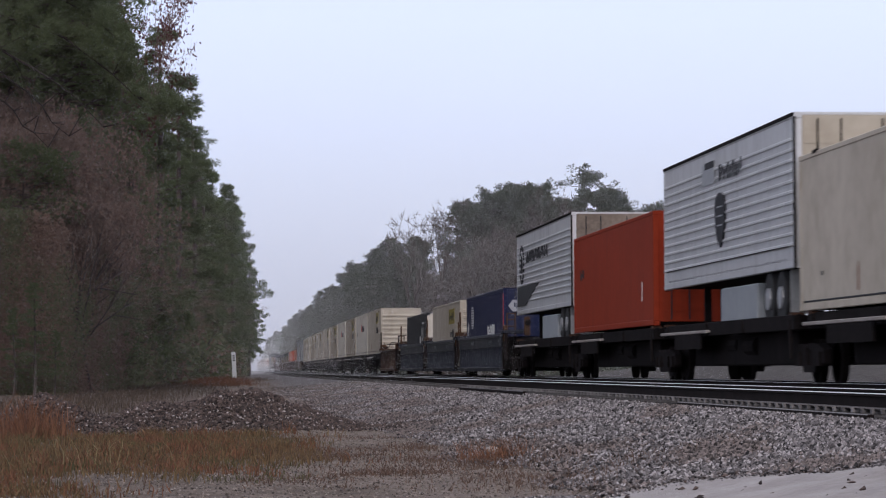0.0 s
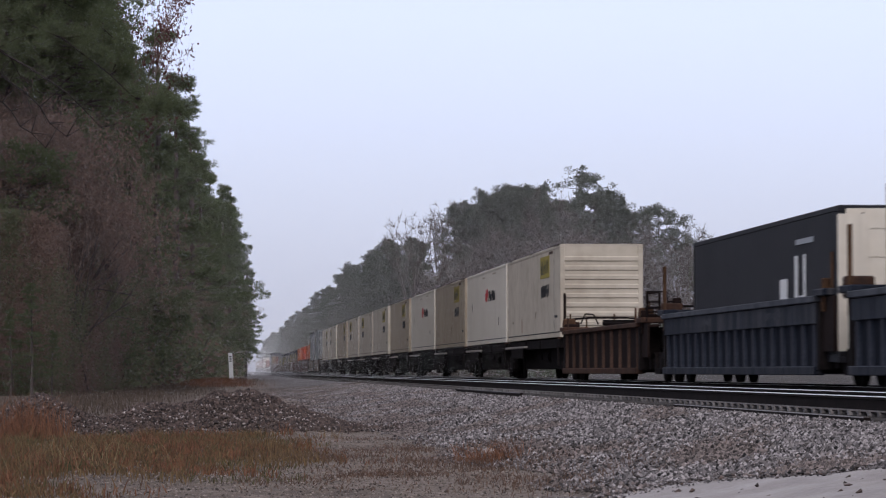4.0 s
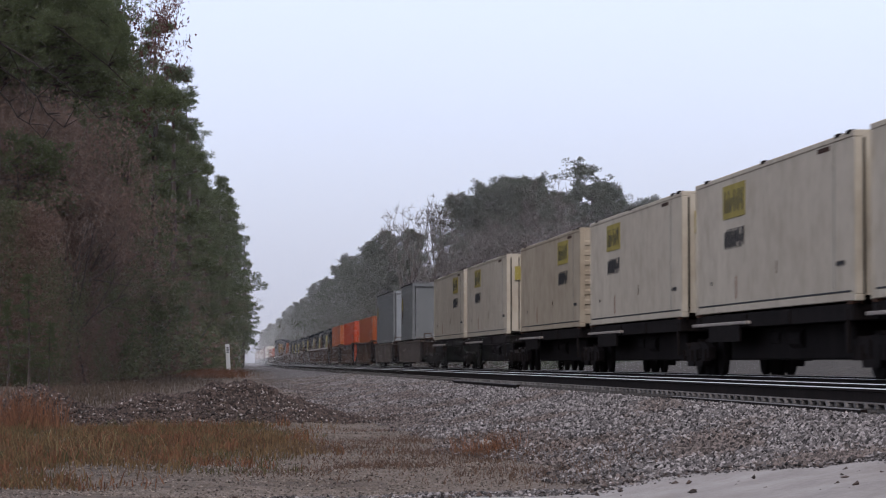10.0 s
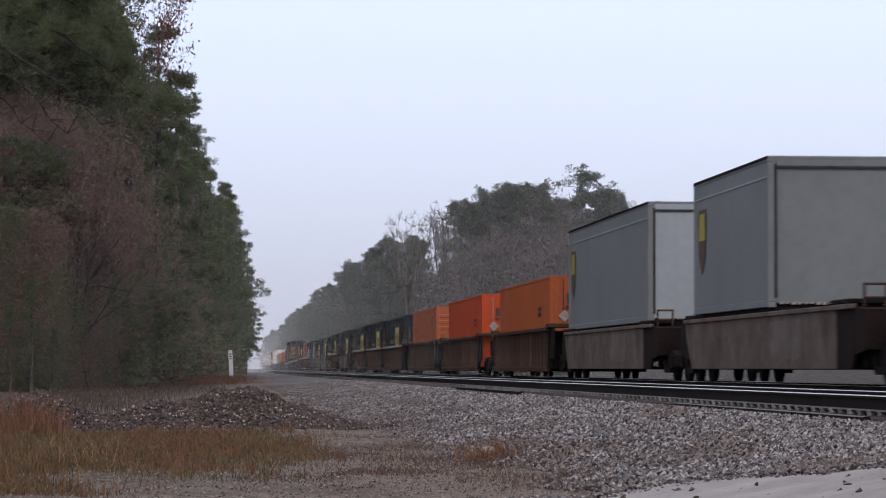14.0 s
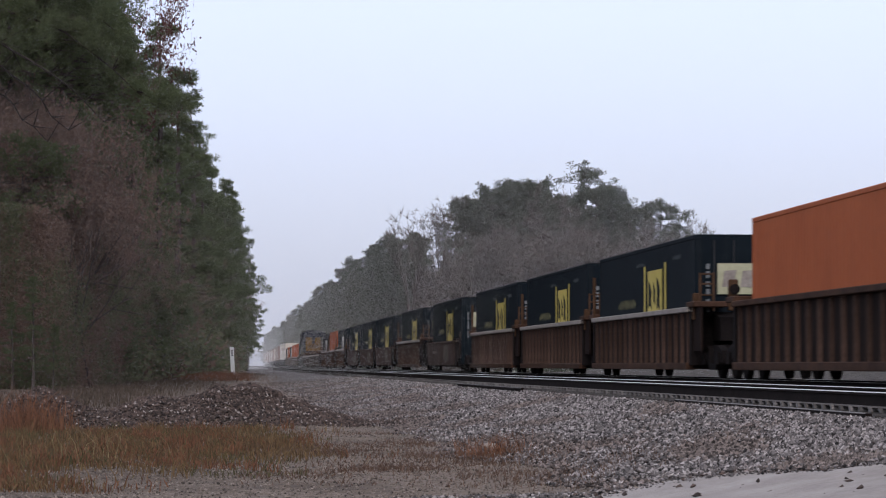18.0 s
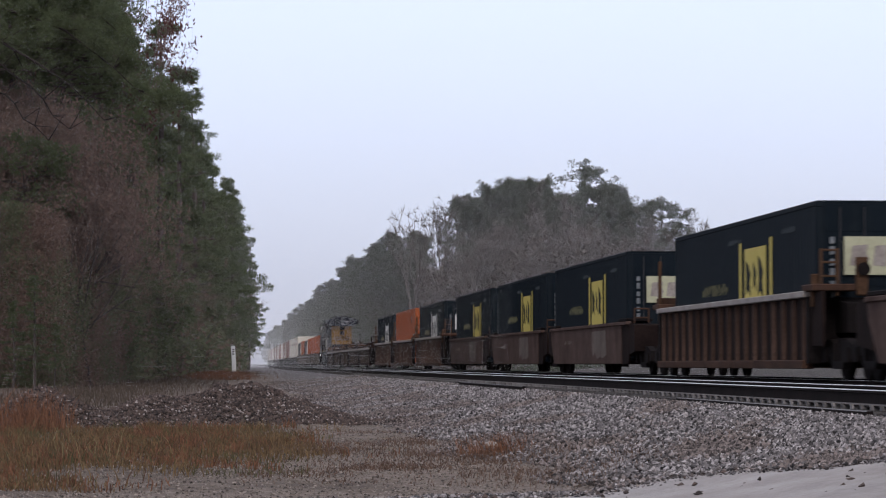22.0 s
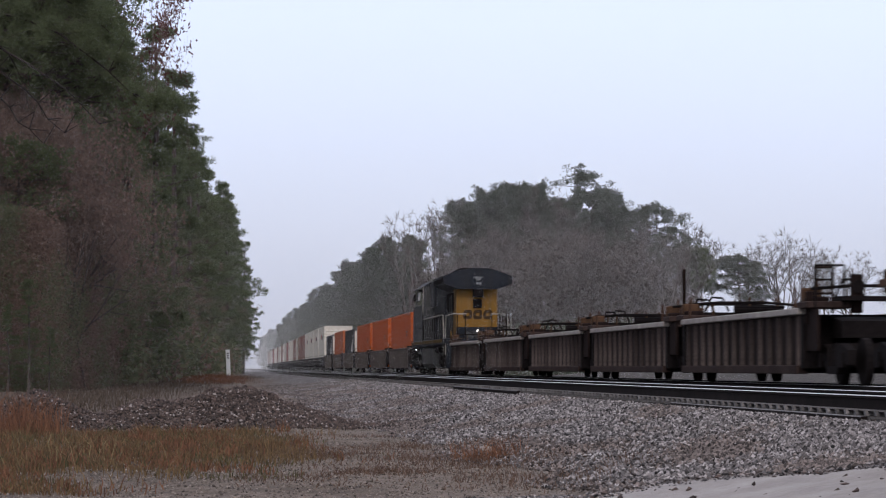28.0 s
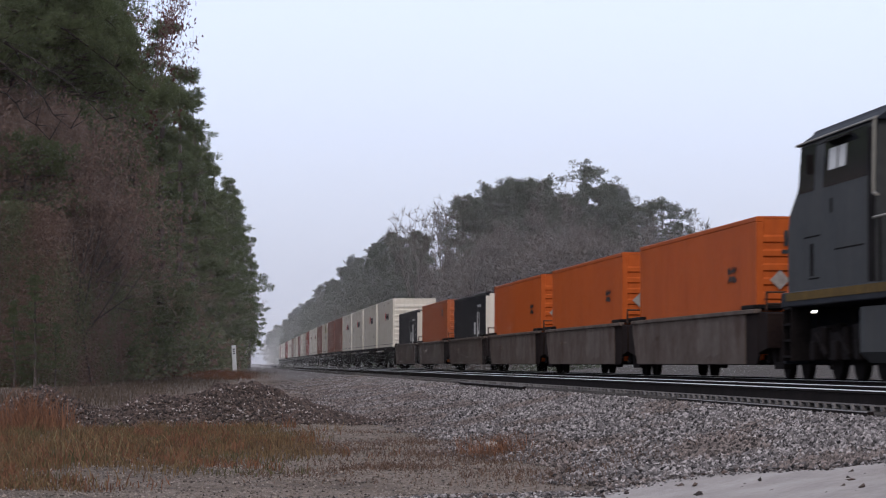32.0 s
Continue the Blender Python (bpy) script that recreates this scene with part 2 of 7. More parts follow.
RAIL_SIDE = surf("rusty_rail_side", (0.008, 0.006, 0.006), (0.020, 0.015, 0.014), 3.0, 0.85, 0.1, spec=0.05)
# polished heads: the sky's shine is put in as a near-white base
RAIL_TOP = surf("shine_white_rail_head", (0.68, 0.67, 0.67), (0.80, 0.79, 0.79), 8.0, 0.5, 0.35)
RAIL_FOOT = surf("pale_rail_foot", (0.07, 0.062, 0.06), (0.14, 0.127, 0.122), 8.0, 0.8)
DIRTY_YELLOW = surf("dirty_yellow_panel", (0.24, 0.195, 0.05), (0.34, 0.28, 0.085), 2.0, 0.6, spec=0.05)
PALE_SIGN = surf("yellowed_sign", (0.34, 0.335, 0.23), (0.46, 0.45, 0.31), 2.0, 0.6, spec=0.05)
DIM_WHITE = surf("dim_white_lettering", (0.11, 0.12, 0.13), (0.20, 0.21, 0.22), 3.0, 0.6, spec=0.05)
DIM_YELLOW = surf("dim_yellow_lettering", (0.11, 0.105, 0.06), (0.19, 0.18, 0.10), 3.0, 0.6, spec=0.05)
DIM_GREY = surf("dim_grey_lettering", (0.035, 0.042, 0.048), (0.06, 0.07, 0.078), 3.0, 0.6, spec=0.05)
ORANGE_DARK = surf("grimy_orange_paint", (0.215, 0.027, 0.011), (0.275, 0.038, 0.016), 0.6, 0.5, 0, 0.05, 20, (0.15, 0.03, 0.015), 0.4, True, spec=0.05)
# weathered wood, darkened further for the shade in the track
SLEEPER = surf("weathered_sleeper_wood", (0.020, 0.017, 0.016), (0.060, 0.053, 0.049), 5.0, 0.9, 0, 0.4, 60, spread=0.35)
PLATE = surf("worn_tie_plate", (0.10, 0.092, 0.09), (0.23, 0.215, 0.21), 8.0, 0.7, 0.2, spread=0.4)
POST_WHITE = surf("white_post_paint", (0.62, 0.62, 0.60), (0.74, 0.74, 0.72), 3.0, 0.6)


# ---- mesh helpers ----
def box(bm, x0, x1, y0, y1, z0, z1, bevel=0.0):
    vs = [bm.verts.new((x, y, z)) for x in (x0, x1) for y in (y0, y1) for z in (z0, z1)]
    fs = [bm.faces.new([vs[i] for i in q]) for q in ((0, 1, 3, 2), (4, 6, 7, 5), (0, 4, 5, 1), (2, 3, 7, 6), (0, 2, 6, 4), (1, 5, 7, 3))]
    if bevel:
        bmesh.ops.bevel(bm, geom=list({e for f in fs for e in f.edges}), offset=bevel, segments=1, affect="EDGES")
    return bm


def prism(bm, outline, y0, y1, axis="y"):
    """An outline of (a, z) pairs pushed along y (a is x) or along x (a is y)."""
    def at(a, z, k):
        return (a, k, z) if axis == "y" else (k, a, z)
    lo = [bm.verts.new(at(a, z, y0)) for a, z in outline]
    hi = [bm.verts.new(at(a, z, y1)) for a, z in outline]
    bm.faces.new(lo)
    bm.faces.new(hi[::-1])
    for i in range(len(lo)):
        j = (i + 1) % len(lo)
        bm.faces.new((lo[i], hi[i], hi[j], lo[j]))
    return bm


def upright(bm, outline, z0, z1):
    """An outline of (x, y) pairs pushed up from z0 to z1."""
    lo = [bm.verts.new((x, y, z0)) for x, y in outline]
    hi = [bm.verts.new((x, y, z1)) for x, y in outline]
    bm.faces.new(lo)
    bm.faces.new(hi[::-1])
    for i in range(len(lo)):
        j = (i + 1) % len(lo)
        bm.faces.new((lo[i], hi[i], hi[j], lo[j]))
    return bm


def rod(bm, a, b, r=0.02, sides=6, r2=None):
    a, b = Vector(a), Vector(b)
    m = Matrix.Translation((a + b) / 2) @ (b - a).to_track_quat("Z", "Y").to_matrix().to_4x4()
    bmesh.ops.create_cone(bm, cap_ends=True, segments=sides, radius1=r, radius2=r if r2 is None else r2, depth=(b - a).length, matrix=m)
    return bm


def wheel_shape(bm, x, y, z, r, w, sides=20):
    bmesh.ops.create_cone(bm, cap_ends=True, segments=sides, radius1=r, radius2=r, depth=w,
                          matrix=Matrix.Translation((x, y, z)) @ Matrix.Rotation(math.pi / 2, 4, "Y"))
    return bm


def mesh_of(name, bm, material):
    bmesh.ops.recalc_face_normals(bm, faces=bm.faces)
    me = bpy.data.meshes.new(name)
    bm.to_mesh(me)
    bm.free()
    me.materials.append(material)
    return me


def part(name, bm, material, parent=None, label=""):
    ob = new(name, mesh_of(name, bm, material))
    ob.parent = parent
    return tagged(ob, label, kind="stuff" if "lettering" in name or "marking" in name or name in ("side_logo", "lower_skirt", "door_foot", "upper_number", "ring_mark", "round_logo") else "")


def again(name, ob, parent, location=(0, 0, 0), turn=0.0):
    """Another piece on the mesh of ob."""
    o = new(name, ob.data)
    o.parent, o.location = parent, location
    o.rotation_euler[2] = turn
    return o


def raw(name, verts, faces, material, parent=None):
    me = bpy.data.meshes.new(name)
    me.from_pydata(verts, [], faces)
    me.materials.append(material)
    ob = new(name, me)
    ob.parent = parent
    return ob


def fast(name, verts, faces, materials, indices=None, smooth=False):
    """A mesh from arrays; all faces have as many corners."""
    me = bpy.data.meshes.new(name)
    k = faces.shape[1]
    me.vertices.add(len(verts))
    me.vertices.foreach_set("co", verts.astype(np.float32).ravel())
    me.loops.add(faces.size)
    me.loops.foreach_set("vertex_index", faces.astype(np.int32).ravel())
    me.polygons.add(len(faces))
    me.polygons.foreach_set("loop_start", np.arange(0, faces.size, k, dtype=np.int32))
    me.polygons.foreach_set("loop_total", np.full(len(faces), k, dtype=np.int32))
    for m in materials:
        me.materials.append(m)
    if indices is not None:
        me.polygons.foreach_set("material_index", indices.astype(np.int32))
    me.polygons.foreach_set("use_smooth", np.full(len(faces), smooth))
    me.update(calc_edges=True)
    return me


# ---- the line of the tracks: straight past the camera, then bending slightly right ----
def bend(s):
    if s < 200:
        return 0.0
    return 0.00004 * (s - 200) ** 2 if s < 330 else 0.676 + 0.0104 * (s - 330)


def bend_turn(s):
    return -math.degrees(math.atan(0 if s < 200 else 0.00008 * min(130, s - 200)))


def clearing(y):
    """How far the edge of the far wood swings out along the line."""
    return 0.0 if y < 60 else 0.0075 * (y - 60) ** 2 / 200 if y < 160 else 0.0075 * (y - 110)


NEAR, FAR = 8.15, 12.28        # middle of the near, empty track and of the far track with the train
GAUGE = 0.7525


# ---- ground ----
def rise(y):
    return -0.85 + 0.5 * min(1, max(0, (y - 60) / 110)) if y > 0 else -0.85


MOUNDS = [(0.15, 57, 0.85, 1.4, 0.54), (1.15, 57.2, 0.80, 1.5, 0.48), (-1.2, 57.3, 0.7, 1.2, 0.46), (2.2, 56.6, 0.7, 1.4, 0.18), (-3.1, 56, 0.95, 1.5, 0.62)]


def height(x, y):
    xr, low = x - bend(y), rise(y)
    if xr < 3.4:
        z = low + 0.05 * noise.noise((x * 0.35, y * 0.25, 0)) + 0.025 * noise.noise((x * 1.7, y * 1.2, 3))
    elif xr < 6.45:
        k = (xr - 3.4) / 3.05
        z = low + (-0.26 - low) * k + 0.03 * noise.noise((x * 1.5, y * 0.9, 5)) * math.sin(math.pi * k)
    elif xr < 14.2:
        z = -0.26 + 0.02 * min(1, max(0, (xr - 6.80) / 0.15)) - 0.06 * min(1, max(0, (xr - 13.6) / 0.5))
    else:
        z = -0.30 + (low + 0.30) * min(1, (xr - 14.2) / 2.6) + 1.25 * min(1, max(0, (xr - 17.5) / 5.0)) * min(1, max(0, (190 - y) / 60))
    for mx, my, rx, ry, mh in MOUNDS:
        d = ((x - mx) / rx) ** 2 + ((y - my) / ry) ** 2
        if d < 8:
            z += mh * math.exp(-d) * (1 + 0.18 * noise.noise((x * 3, y * 3, 9)))
    return z


def ground_material():
    m = bpy.data.materials.new("gravel_and_dry_soil")
    m.use_nodes = True
    n, l = m.node_tree.nodes, m.node_tree.links
    b = n["Principled BSDF"]
    co = n.new("ShaderNodeTexCoord")
    P = co.outputs["Object"]

    def nz(scale, detail=3):
        t = n.new("ShaderNodeTexNoise")
        t.inputs["Scale"].default_value, t.inputs["Detail"].default_value = scale, detail
        l.new(P, t.inputs["Vector"])
        return t.outputs["Fac"]

    def ramp_of(fac, stops):
        r = n.new("ShaderNodeValToRGB")
        while len(r.color_ramp.elements) < len(stops):
            r.color_ramp.elements.new(0.5)
        for e, (p, c) in zip(r.color_ramp.elements, stops):
            e.position, e.color = p, (*c, 1)
        l.new(fac, r.inputs["Fac"])
        return r.outputs["Color"]

    def mixed(fac, a, c):
        x = n.new("ShaderNodeMixRGB")
        l.new(fac, x.inputs["Fac"])
        l.new(a, x.inputs[1])
        l.new(c, x.inputs[2])
        return x.outputs[0]

    def math_of(op, a, c):
        x = n.new("ShaderNodeMath")
        x.operation = op
        for i, q in enumerate((a, c)):
            if isinstance(q, (int, float)):
                x.inputs[i].default_value = q
            else:
                l.new(q, x.inputs[i])
        return x.outputs[0]

    cell = n.new("ShaderNodeTexVoronoi")
    cell.inputs["Scale"].default_value = 24
    l.new(P, cell.inputs["Vector"])
    shade = n.new("ShaderNodeSeparateColor")
    l.new(cell.outputs["Color"], shade.inputs[0])
    stones = ramp_of(shade.outputs[0], [(0.0, (0.045, 0.037, 0.036)), (0.55, (0.135, 0.120, 0.118)), (1.0, (0.27, 0.247, 0.242))])
    soil = ramp_of(nz(9, 6), [(0.3, (0.115, 0.087, 0.069)), (0.7, (0.262, 0.208, 0.170))])
    straw = ramp_of(nz(5, 6), [(0.3, (0.062, 0.044, 0.034)), (0.7, (0.15, 0.11, 0.082))])
    sp = n.new("ShaderNodeSeparateXYZ")
    l.new(P, sp.inputs[0])
    wob = math_of("MULTIPLY", math_of("SUBTRACT", nz(0.45, 4), 0.5), 3.2)
    xw = math_of("ADD", sp.outputs["X"], wob)

    def step(v, lo, hi):
        r = n.new("ShaderNodeMapRange")
        r.inputs["From Min"].default_value, r.inputs["From Max"].default_value = lo, hi
        l.new(v, r.inputs["Value"])
        return r.outputs[0]
    c = mixed(step(xw, 2.6, 4.2), soil, stones)
    patch = math_of("MULTIPLY", step(nz(0.5, 5), 0.50, 0.60), step(xw, 4.6, 3.0))
    c = mixed(math_of("MULTIPLY", patch, 0.75), c, straw)
    left = math_of("MULTIPLY", step(xw, 1.6, -0.4), step(sp.outputs["Y"], 27, 31))
    c = mixed(left, c, straw)
    far = step(sp.outputs["X"], 15.5, 18)
    c = mixed(far, c, ramp_of(nz(3, 6), [(0.3, (0.045, 0.038, 0.034)), (0.7, (0.105, 0.092, 0.083))]))
    # shade under and between the rails is put into the ballast colour
    bed_shade = math_of("MULTIPLY", step(sp.outputs["X"], 6.72, 6.82), step(sp.outputs["X"], 14.5, 13.9))
    c = mixed(math_of("MULTIPLY", bed_shade, step(sp.outputs["Y"], 300, 200)), c, ramp_of(shade.outputs[0], [(0.0, (0.006, 0.005, 0.005)), (1.0, (0.034, 0.029, 0.027))]))
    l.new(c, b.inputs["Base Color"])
    b.inputs["Roughness"].default_value = 0.95
    bp = n.new("ShaderNodeBump")
    bp.inputs["Strength"].default_value, bp.inputs["Distance"].default_value = 0.9, 0.04
    hgt = math_of("ADD", cell.outputs["Distance"], nz(40, 3))
    l.new(hgt, bp.inputs["Height"])
    l.new(bp.outputs[0], b.inputs["Normal"])
    return m


def lines(*runs):
    out = []
    for a, b, n in runs:
        out += list(np.linspace(a, b, n, endpoint=False))
    return out + [runs[-1][1]]


gx = lines((-3000, -60, 8), (-60, -8, 20), (-8, -4, 20), (-4, 3.5, 95), (3.5, 6.5, 30), (6.5, 7.1, 12), (7.1, 14, 6), (14, 17, 6), (17, 80, 12), (80, 3000, 8))
gy = lines((-3000, -40, 6), (-40, 14, 12), (14, 50, 120), (50, 62, 90), (62, 110, 60), (110, 300, 50), (300, 900, 40), (900, 4000, 12))
gv = np.array([(x, y, height(x, y) if abs(x) < 90 and -40 <= y < 1000 else -0.35 if y > 100 else -0.85) for y in gy for x in gx])
w = len(gx)
gi = np.arange((len(gy) - 1) * w).reshape(-1, w)[:, :-1].ravel()
gf = np.stack([gi, gi + 1, gi + w + 1, gi + w], axis=1)
GROUND = ground_material()
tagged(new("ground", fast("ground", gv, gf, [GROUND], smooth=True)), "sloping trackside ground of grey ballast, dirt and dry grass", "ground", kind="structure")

# ---- crossing road of packed pale gravel ----
ROAD = surf("packed_pale_gravel", (0.27, 0.245, 0.235), (0.40, 0.37, 0.358), 1.6, 0.95, 0, 0.7, 60, (0.24, 0.21, 0.19), 0.5)
ROAD_X, ROAD_Y = [-9, 1.0, 2.5, 4.0, 4.6, 5.3, 6.6], [20.5, 24.4, 25.7, 26.0, 24.8, 22.9, 21.5]


def road_edge(x):
    return float(np.interp(x, ROAD_X, ROAD_Y)) + 0.35 * noise.noise((x * 0.9, 1.3, 0)) + 0.22 * noise.noise((x * 4.5, 7, 0))


rows_y = list(np.linspace(0, 1, 26))
rv, rf, rxs = [], [], list(np.linspace(-9, 6.6, 140))
for k in rows_y:
    for x in rxs:
        y = 13.5 + (road_edge(x) - 13.5) * k
        rv.append((x, y, height(x, y) + 0.03 * min(1, (1 - k) * 9) - 0.004 * k + 0.010 * noise.noise((x * 2.2, y * 1.4, 4))))
w = len(rxs)
for j in range(len(rows_y) - 1):
    for i in range(w - 1):
        rf.append((j * w + i, j * w + i + 1, (j + 1) * w + i + 1, (j + 1) * w + i))
tagged(raw("road", rv, rf, ROAD), "packed pale gravel road up to the tracks", "road", kind="structure")


# ---- the two tracks ----
RAIL_PROFILE = [(-0.07, -0.186), (-0.07, -0.172), (-0.012, -0.155), (-0.012, -0.045), (-0.036, -0.035), (-0.036, -0.008), (-0.028, 0.0),
                (0.028, 0.0), (0.036, -0.008), (0.036, -0.035), (0.012, -0.045), (0.012, -0.155), (0.07, -0.172), (0.07, -0.186)]
RAIL_Y = lines((-80, 200, 4), (200, 330, 14), (330, 1700, 12))


def rail(name, x, dz=0.0, ys=RAIL_Y, head=True, parent=None):
    vs, fs, k = [], [], len(RAIL_PROFILE)
    for y in ys:
        vs += [(x + bend(y) + a, y, z + dz) for a, z in RAIL_PROFILE]
    for j in range(len(ys) - 1):
        for i in range(k):
            fs.append((j * k + i, j * k + (i + 1) % k, (j + 1) * k + (i + 1) % k, (j + 1) * k + i))
    fs += [tuple(range(k))[::-1], tuple(range((len(ys) - 1) * k, len(ys) * k))]
    ob = raw(name, vs, fs, RAIL_SIDE, parent)
    if head:
        ob.data.materials.append(RAIL_TOP)
        ob.data.materials.append(RAIL_FOOT)
        for p in ob.data.polygons:
            if -0.171 < p.center.z - dz < -0.157 and len(p.vertices) == 4:
                p.material_index = 2
            if p.center.z > dz - 0.006 and len(p.vertices) == 4:
                p.material_index = 1
    return ob


for tx, said in ((NEAR, "empty track with shiny rails on wooden sleepers"), (FAR, "track under the train with shiny rails on wooden sleepers")):
    track = tagged(new("railway_track"), said, "track", "parallel tracks", kind="structure")
    rail("rail", tx - GAUGE, parent=track)
    rail("rail", tx + GAUGE, parent=track)
    first = None
    rest = bmesh.new()
    y, n = 15.0, 0
    while y < 420:
        step_y = 0.5
        if n < (220 if tx == NEAR else 60):
            dx, dr = random.uniform(-0.05, 0.05), random.uniform(-0.008, 0.008)
            if first is None:
                first = part("sleeper", box(bmesh.new(), -1.3, 1.3, -0.115, 0.115, -0.40, -0.222, 0.012), SLEEPER, track)
                first.location = (tx + bend(y) + dx, y, 0)
            else:
                again("sleeper", first, track, (tx + bend(y) + dx, y, 0), dr)
        else:
            c = tx + bend(y)
            box(rest, c - 1.3, c + 1.3, y - 0.115, y + 0.115, -0.40, -0.222)
        y, n = y + step_y, n + 1
    tagged(part("far_sleepers", rest, SLEEPER, track), kind="stuff")
    # plates that carry the rails, with a clip on either side of the foot
    plates, more, plate = bmesh.new(), bmesh.new(), None
    box(plates, -0.095, 0.095, -0.05, 0.05, -0.224, -0.186)
    for sx in (-0.085, 0.085):
        box(plates, sx - 0.02, sx + 0.02, -0.035, 0.035, -0.186, -0.166)
    for k in range(270):
        y = 15 + k * 0.5
        for side in (-GAUGE, GAUGE):
            c = tx + side + bend(y)
            if tx == NEAR and side < 0 and 18 <= k < 138:
                if plate is None:
                    plate = part("tie_plate", plates, PLATE, track)
                    plate.location = (c, y, 0)
                else:
                    again("tie_plate", plate, track, (c, y, 0))
            else:
                box(more, c - 0.10, c + 0.10, y - 0.06, y + 0.06, -0.224, -0.186)
    tagged(part("more_tie_plates", more, PLATE, track), kind="stuff")
    if plate is None:
        plates.free()
for rx, dz, y0, y1 in ((6.40, -0.165, 59.5, 75), (6.70, -0.190, 29.4, 41.6)):
    old = rail("discarded_rail", rx, dz, list(np.linspace(y0, y1, 7)), head=False)
    old.data.materials.append(PLATE)
    for p in old.data.polygons:
        if p.center.z > dz - 0.006 and len(p.vertices) == 4:
            p.material_index = 1
    tagged(old, "discarded rusty rail lying on the ballast", "rail")

# ---- white trackside post ----
bm = bmesh.new()
box(bm, -0.12, 0.12, -0.05, 0.05, 0, 1.74, 0.012)
post = new("trackside_post")
post.matrix_world = pose(1.47, 172, -0.38, 0, -3.0, 0)
part("post_body", bm, POST_WHITE, post)
for k in range(3):
    part("post_marking", box(bmesh.new(), -0.06, 0.06, -0.056, -0.05, 1.22 + k * 0.13, 1.29 + k * 0.13), INK, post, "dark faded marking bar")
tagged(post, "white concrete trackside post with dark marking bars, leaning slightly", "post")


# ======== the train ========
KS = 1.0196                    # metres to the unit of the list of cars
SPEED = 24.37
MOVERS = []


def put(ob, u, dx=0.0):
    """Where a thing of the train stands along it: u, counted back from the head, in units of the list."""
    MOVERS.append((ob, u * KS, dx))
    s = u * KS
    ob.matrix_world = pose(FAR + dx + bend(s), s, 0, 0, 0, bend_turn(s))
    return ob


PROTOS = {}


def stock(key, maker, u, label="", category="", group=""):
    """The first of a kind is built, the others copy it."""
    if key not in PROTOS:
        PROTOS[key] = maker()
        ob = PROTOS[key]
    else:
        ob = copy_thing(PROTOS[key], Matrix())
    tagged(ob, label, category, group)
    return put(ob, u)


def letter_row(a0, a1, z0, z1, n, seed, fill):
    """Unreadable letters: for each a pair of plain upright bars of uneven height."""
    r = random.Random(seed)
    w, h = (a1 - a0) / n, z1 - z0
    rows = []
    for i in range(n):
        l = a0 + i * w + w * 0.08
        for q, share in ((0.0, 0.36), (0.5, 0.30)):
            top, foot = z1 - h * r.choice((0, 0, 0.12, 0.35)), z0 + h * r.choice((0, 0, 0.1, 0.3))
            rows.append((l + q * w, l + (q + share * min(1, fill * 1.6)) * w, foot, top))
    return rows


def bars(x, y0, y1, z0, z1, n, rows=1, thick=0.006, seed=1, fill=0.72):
    """Unreadable lettering as plain bars on a side wall, x is the wall's face."""
    bm = bmesh.new()
    for a, b, lo, hi in letter_row(y0, y1, z0, z1, n, seed, fill):
        box(bm, x - thick, x, a, b, lo, hi)
    return bm


def end_bars(y, x0, x1, z0, z1, n, thick=0.006, seed=1):
    bm = bmesh.new()
    for a, b, lo, hi in letter_row(x0, x1, z0, z1, n, seed, 0.7):
        box(bm, a, b, y - thick, y, lo, hi)
    return bm


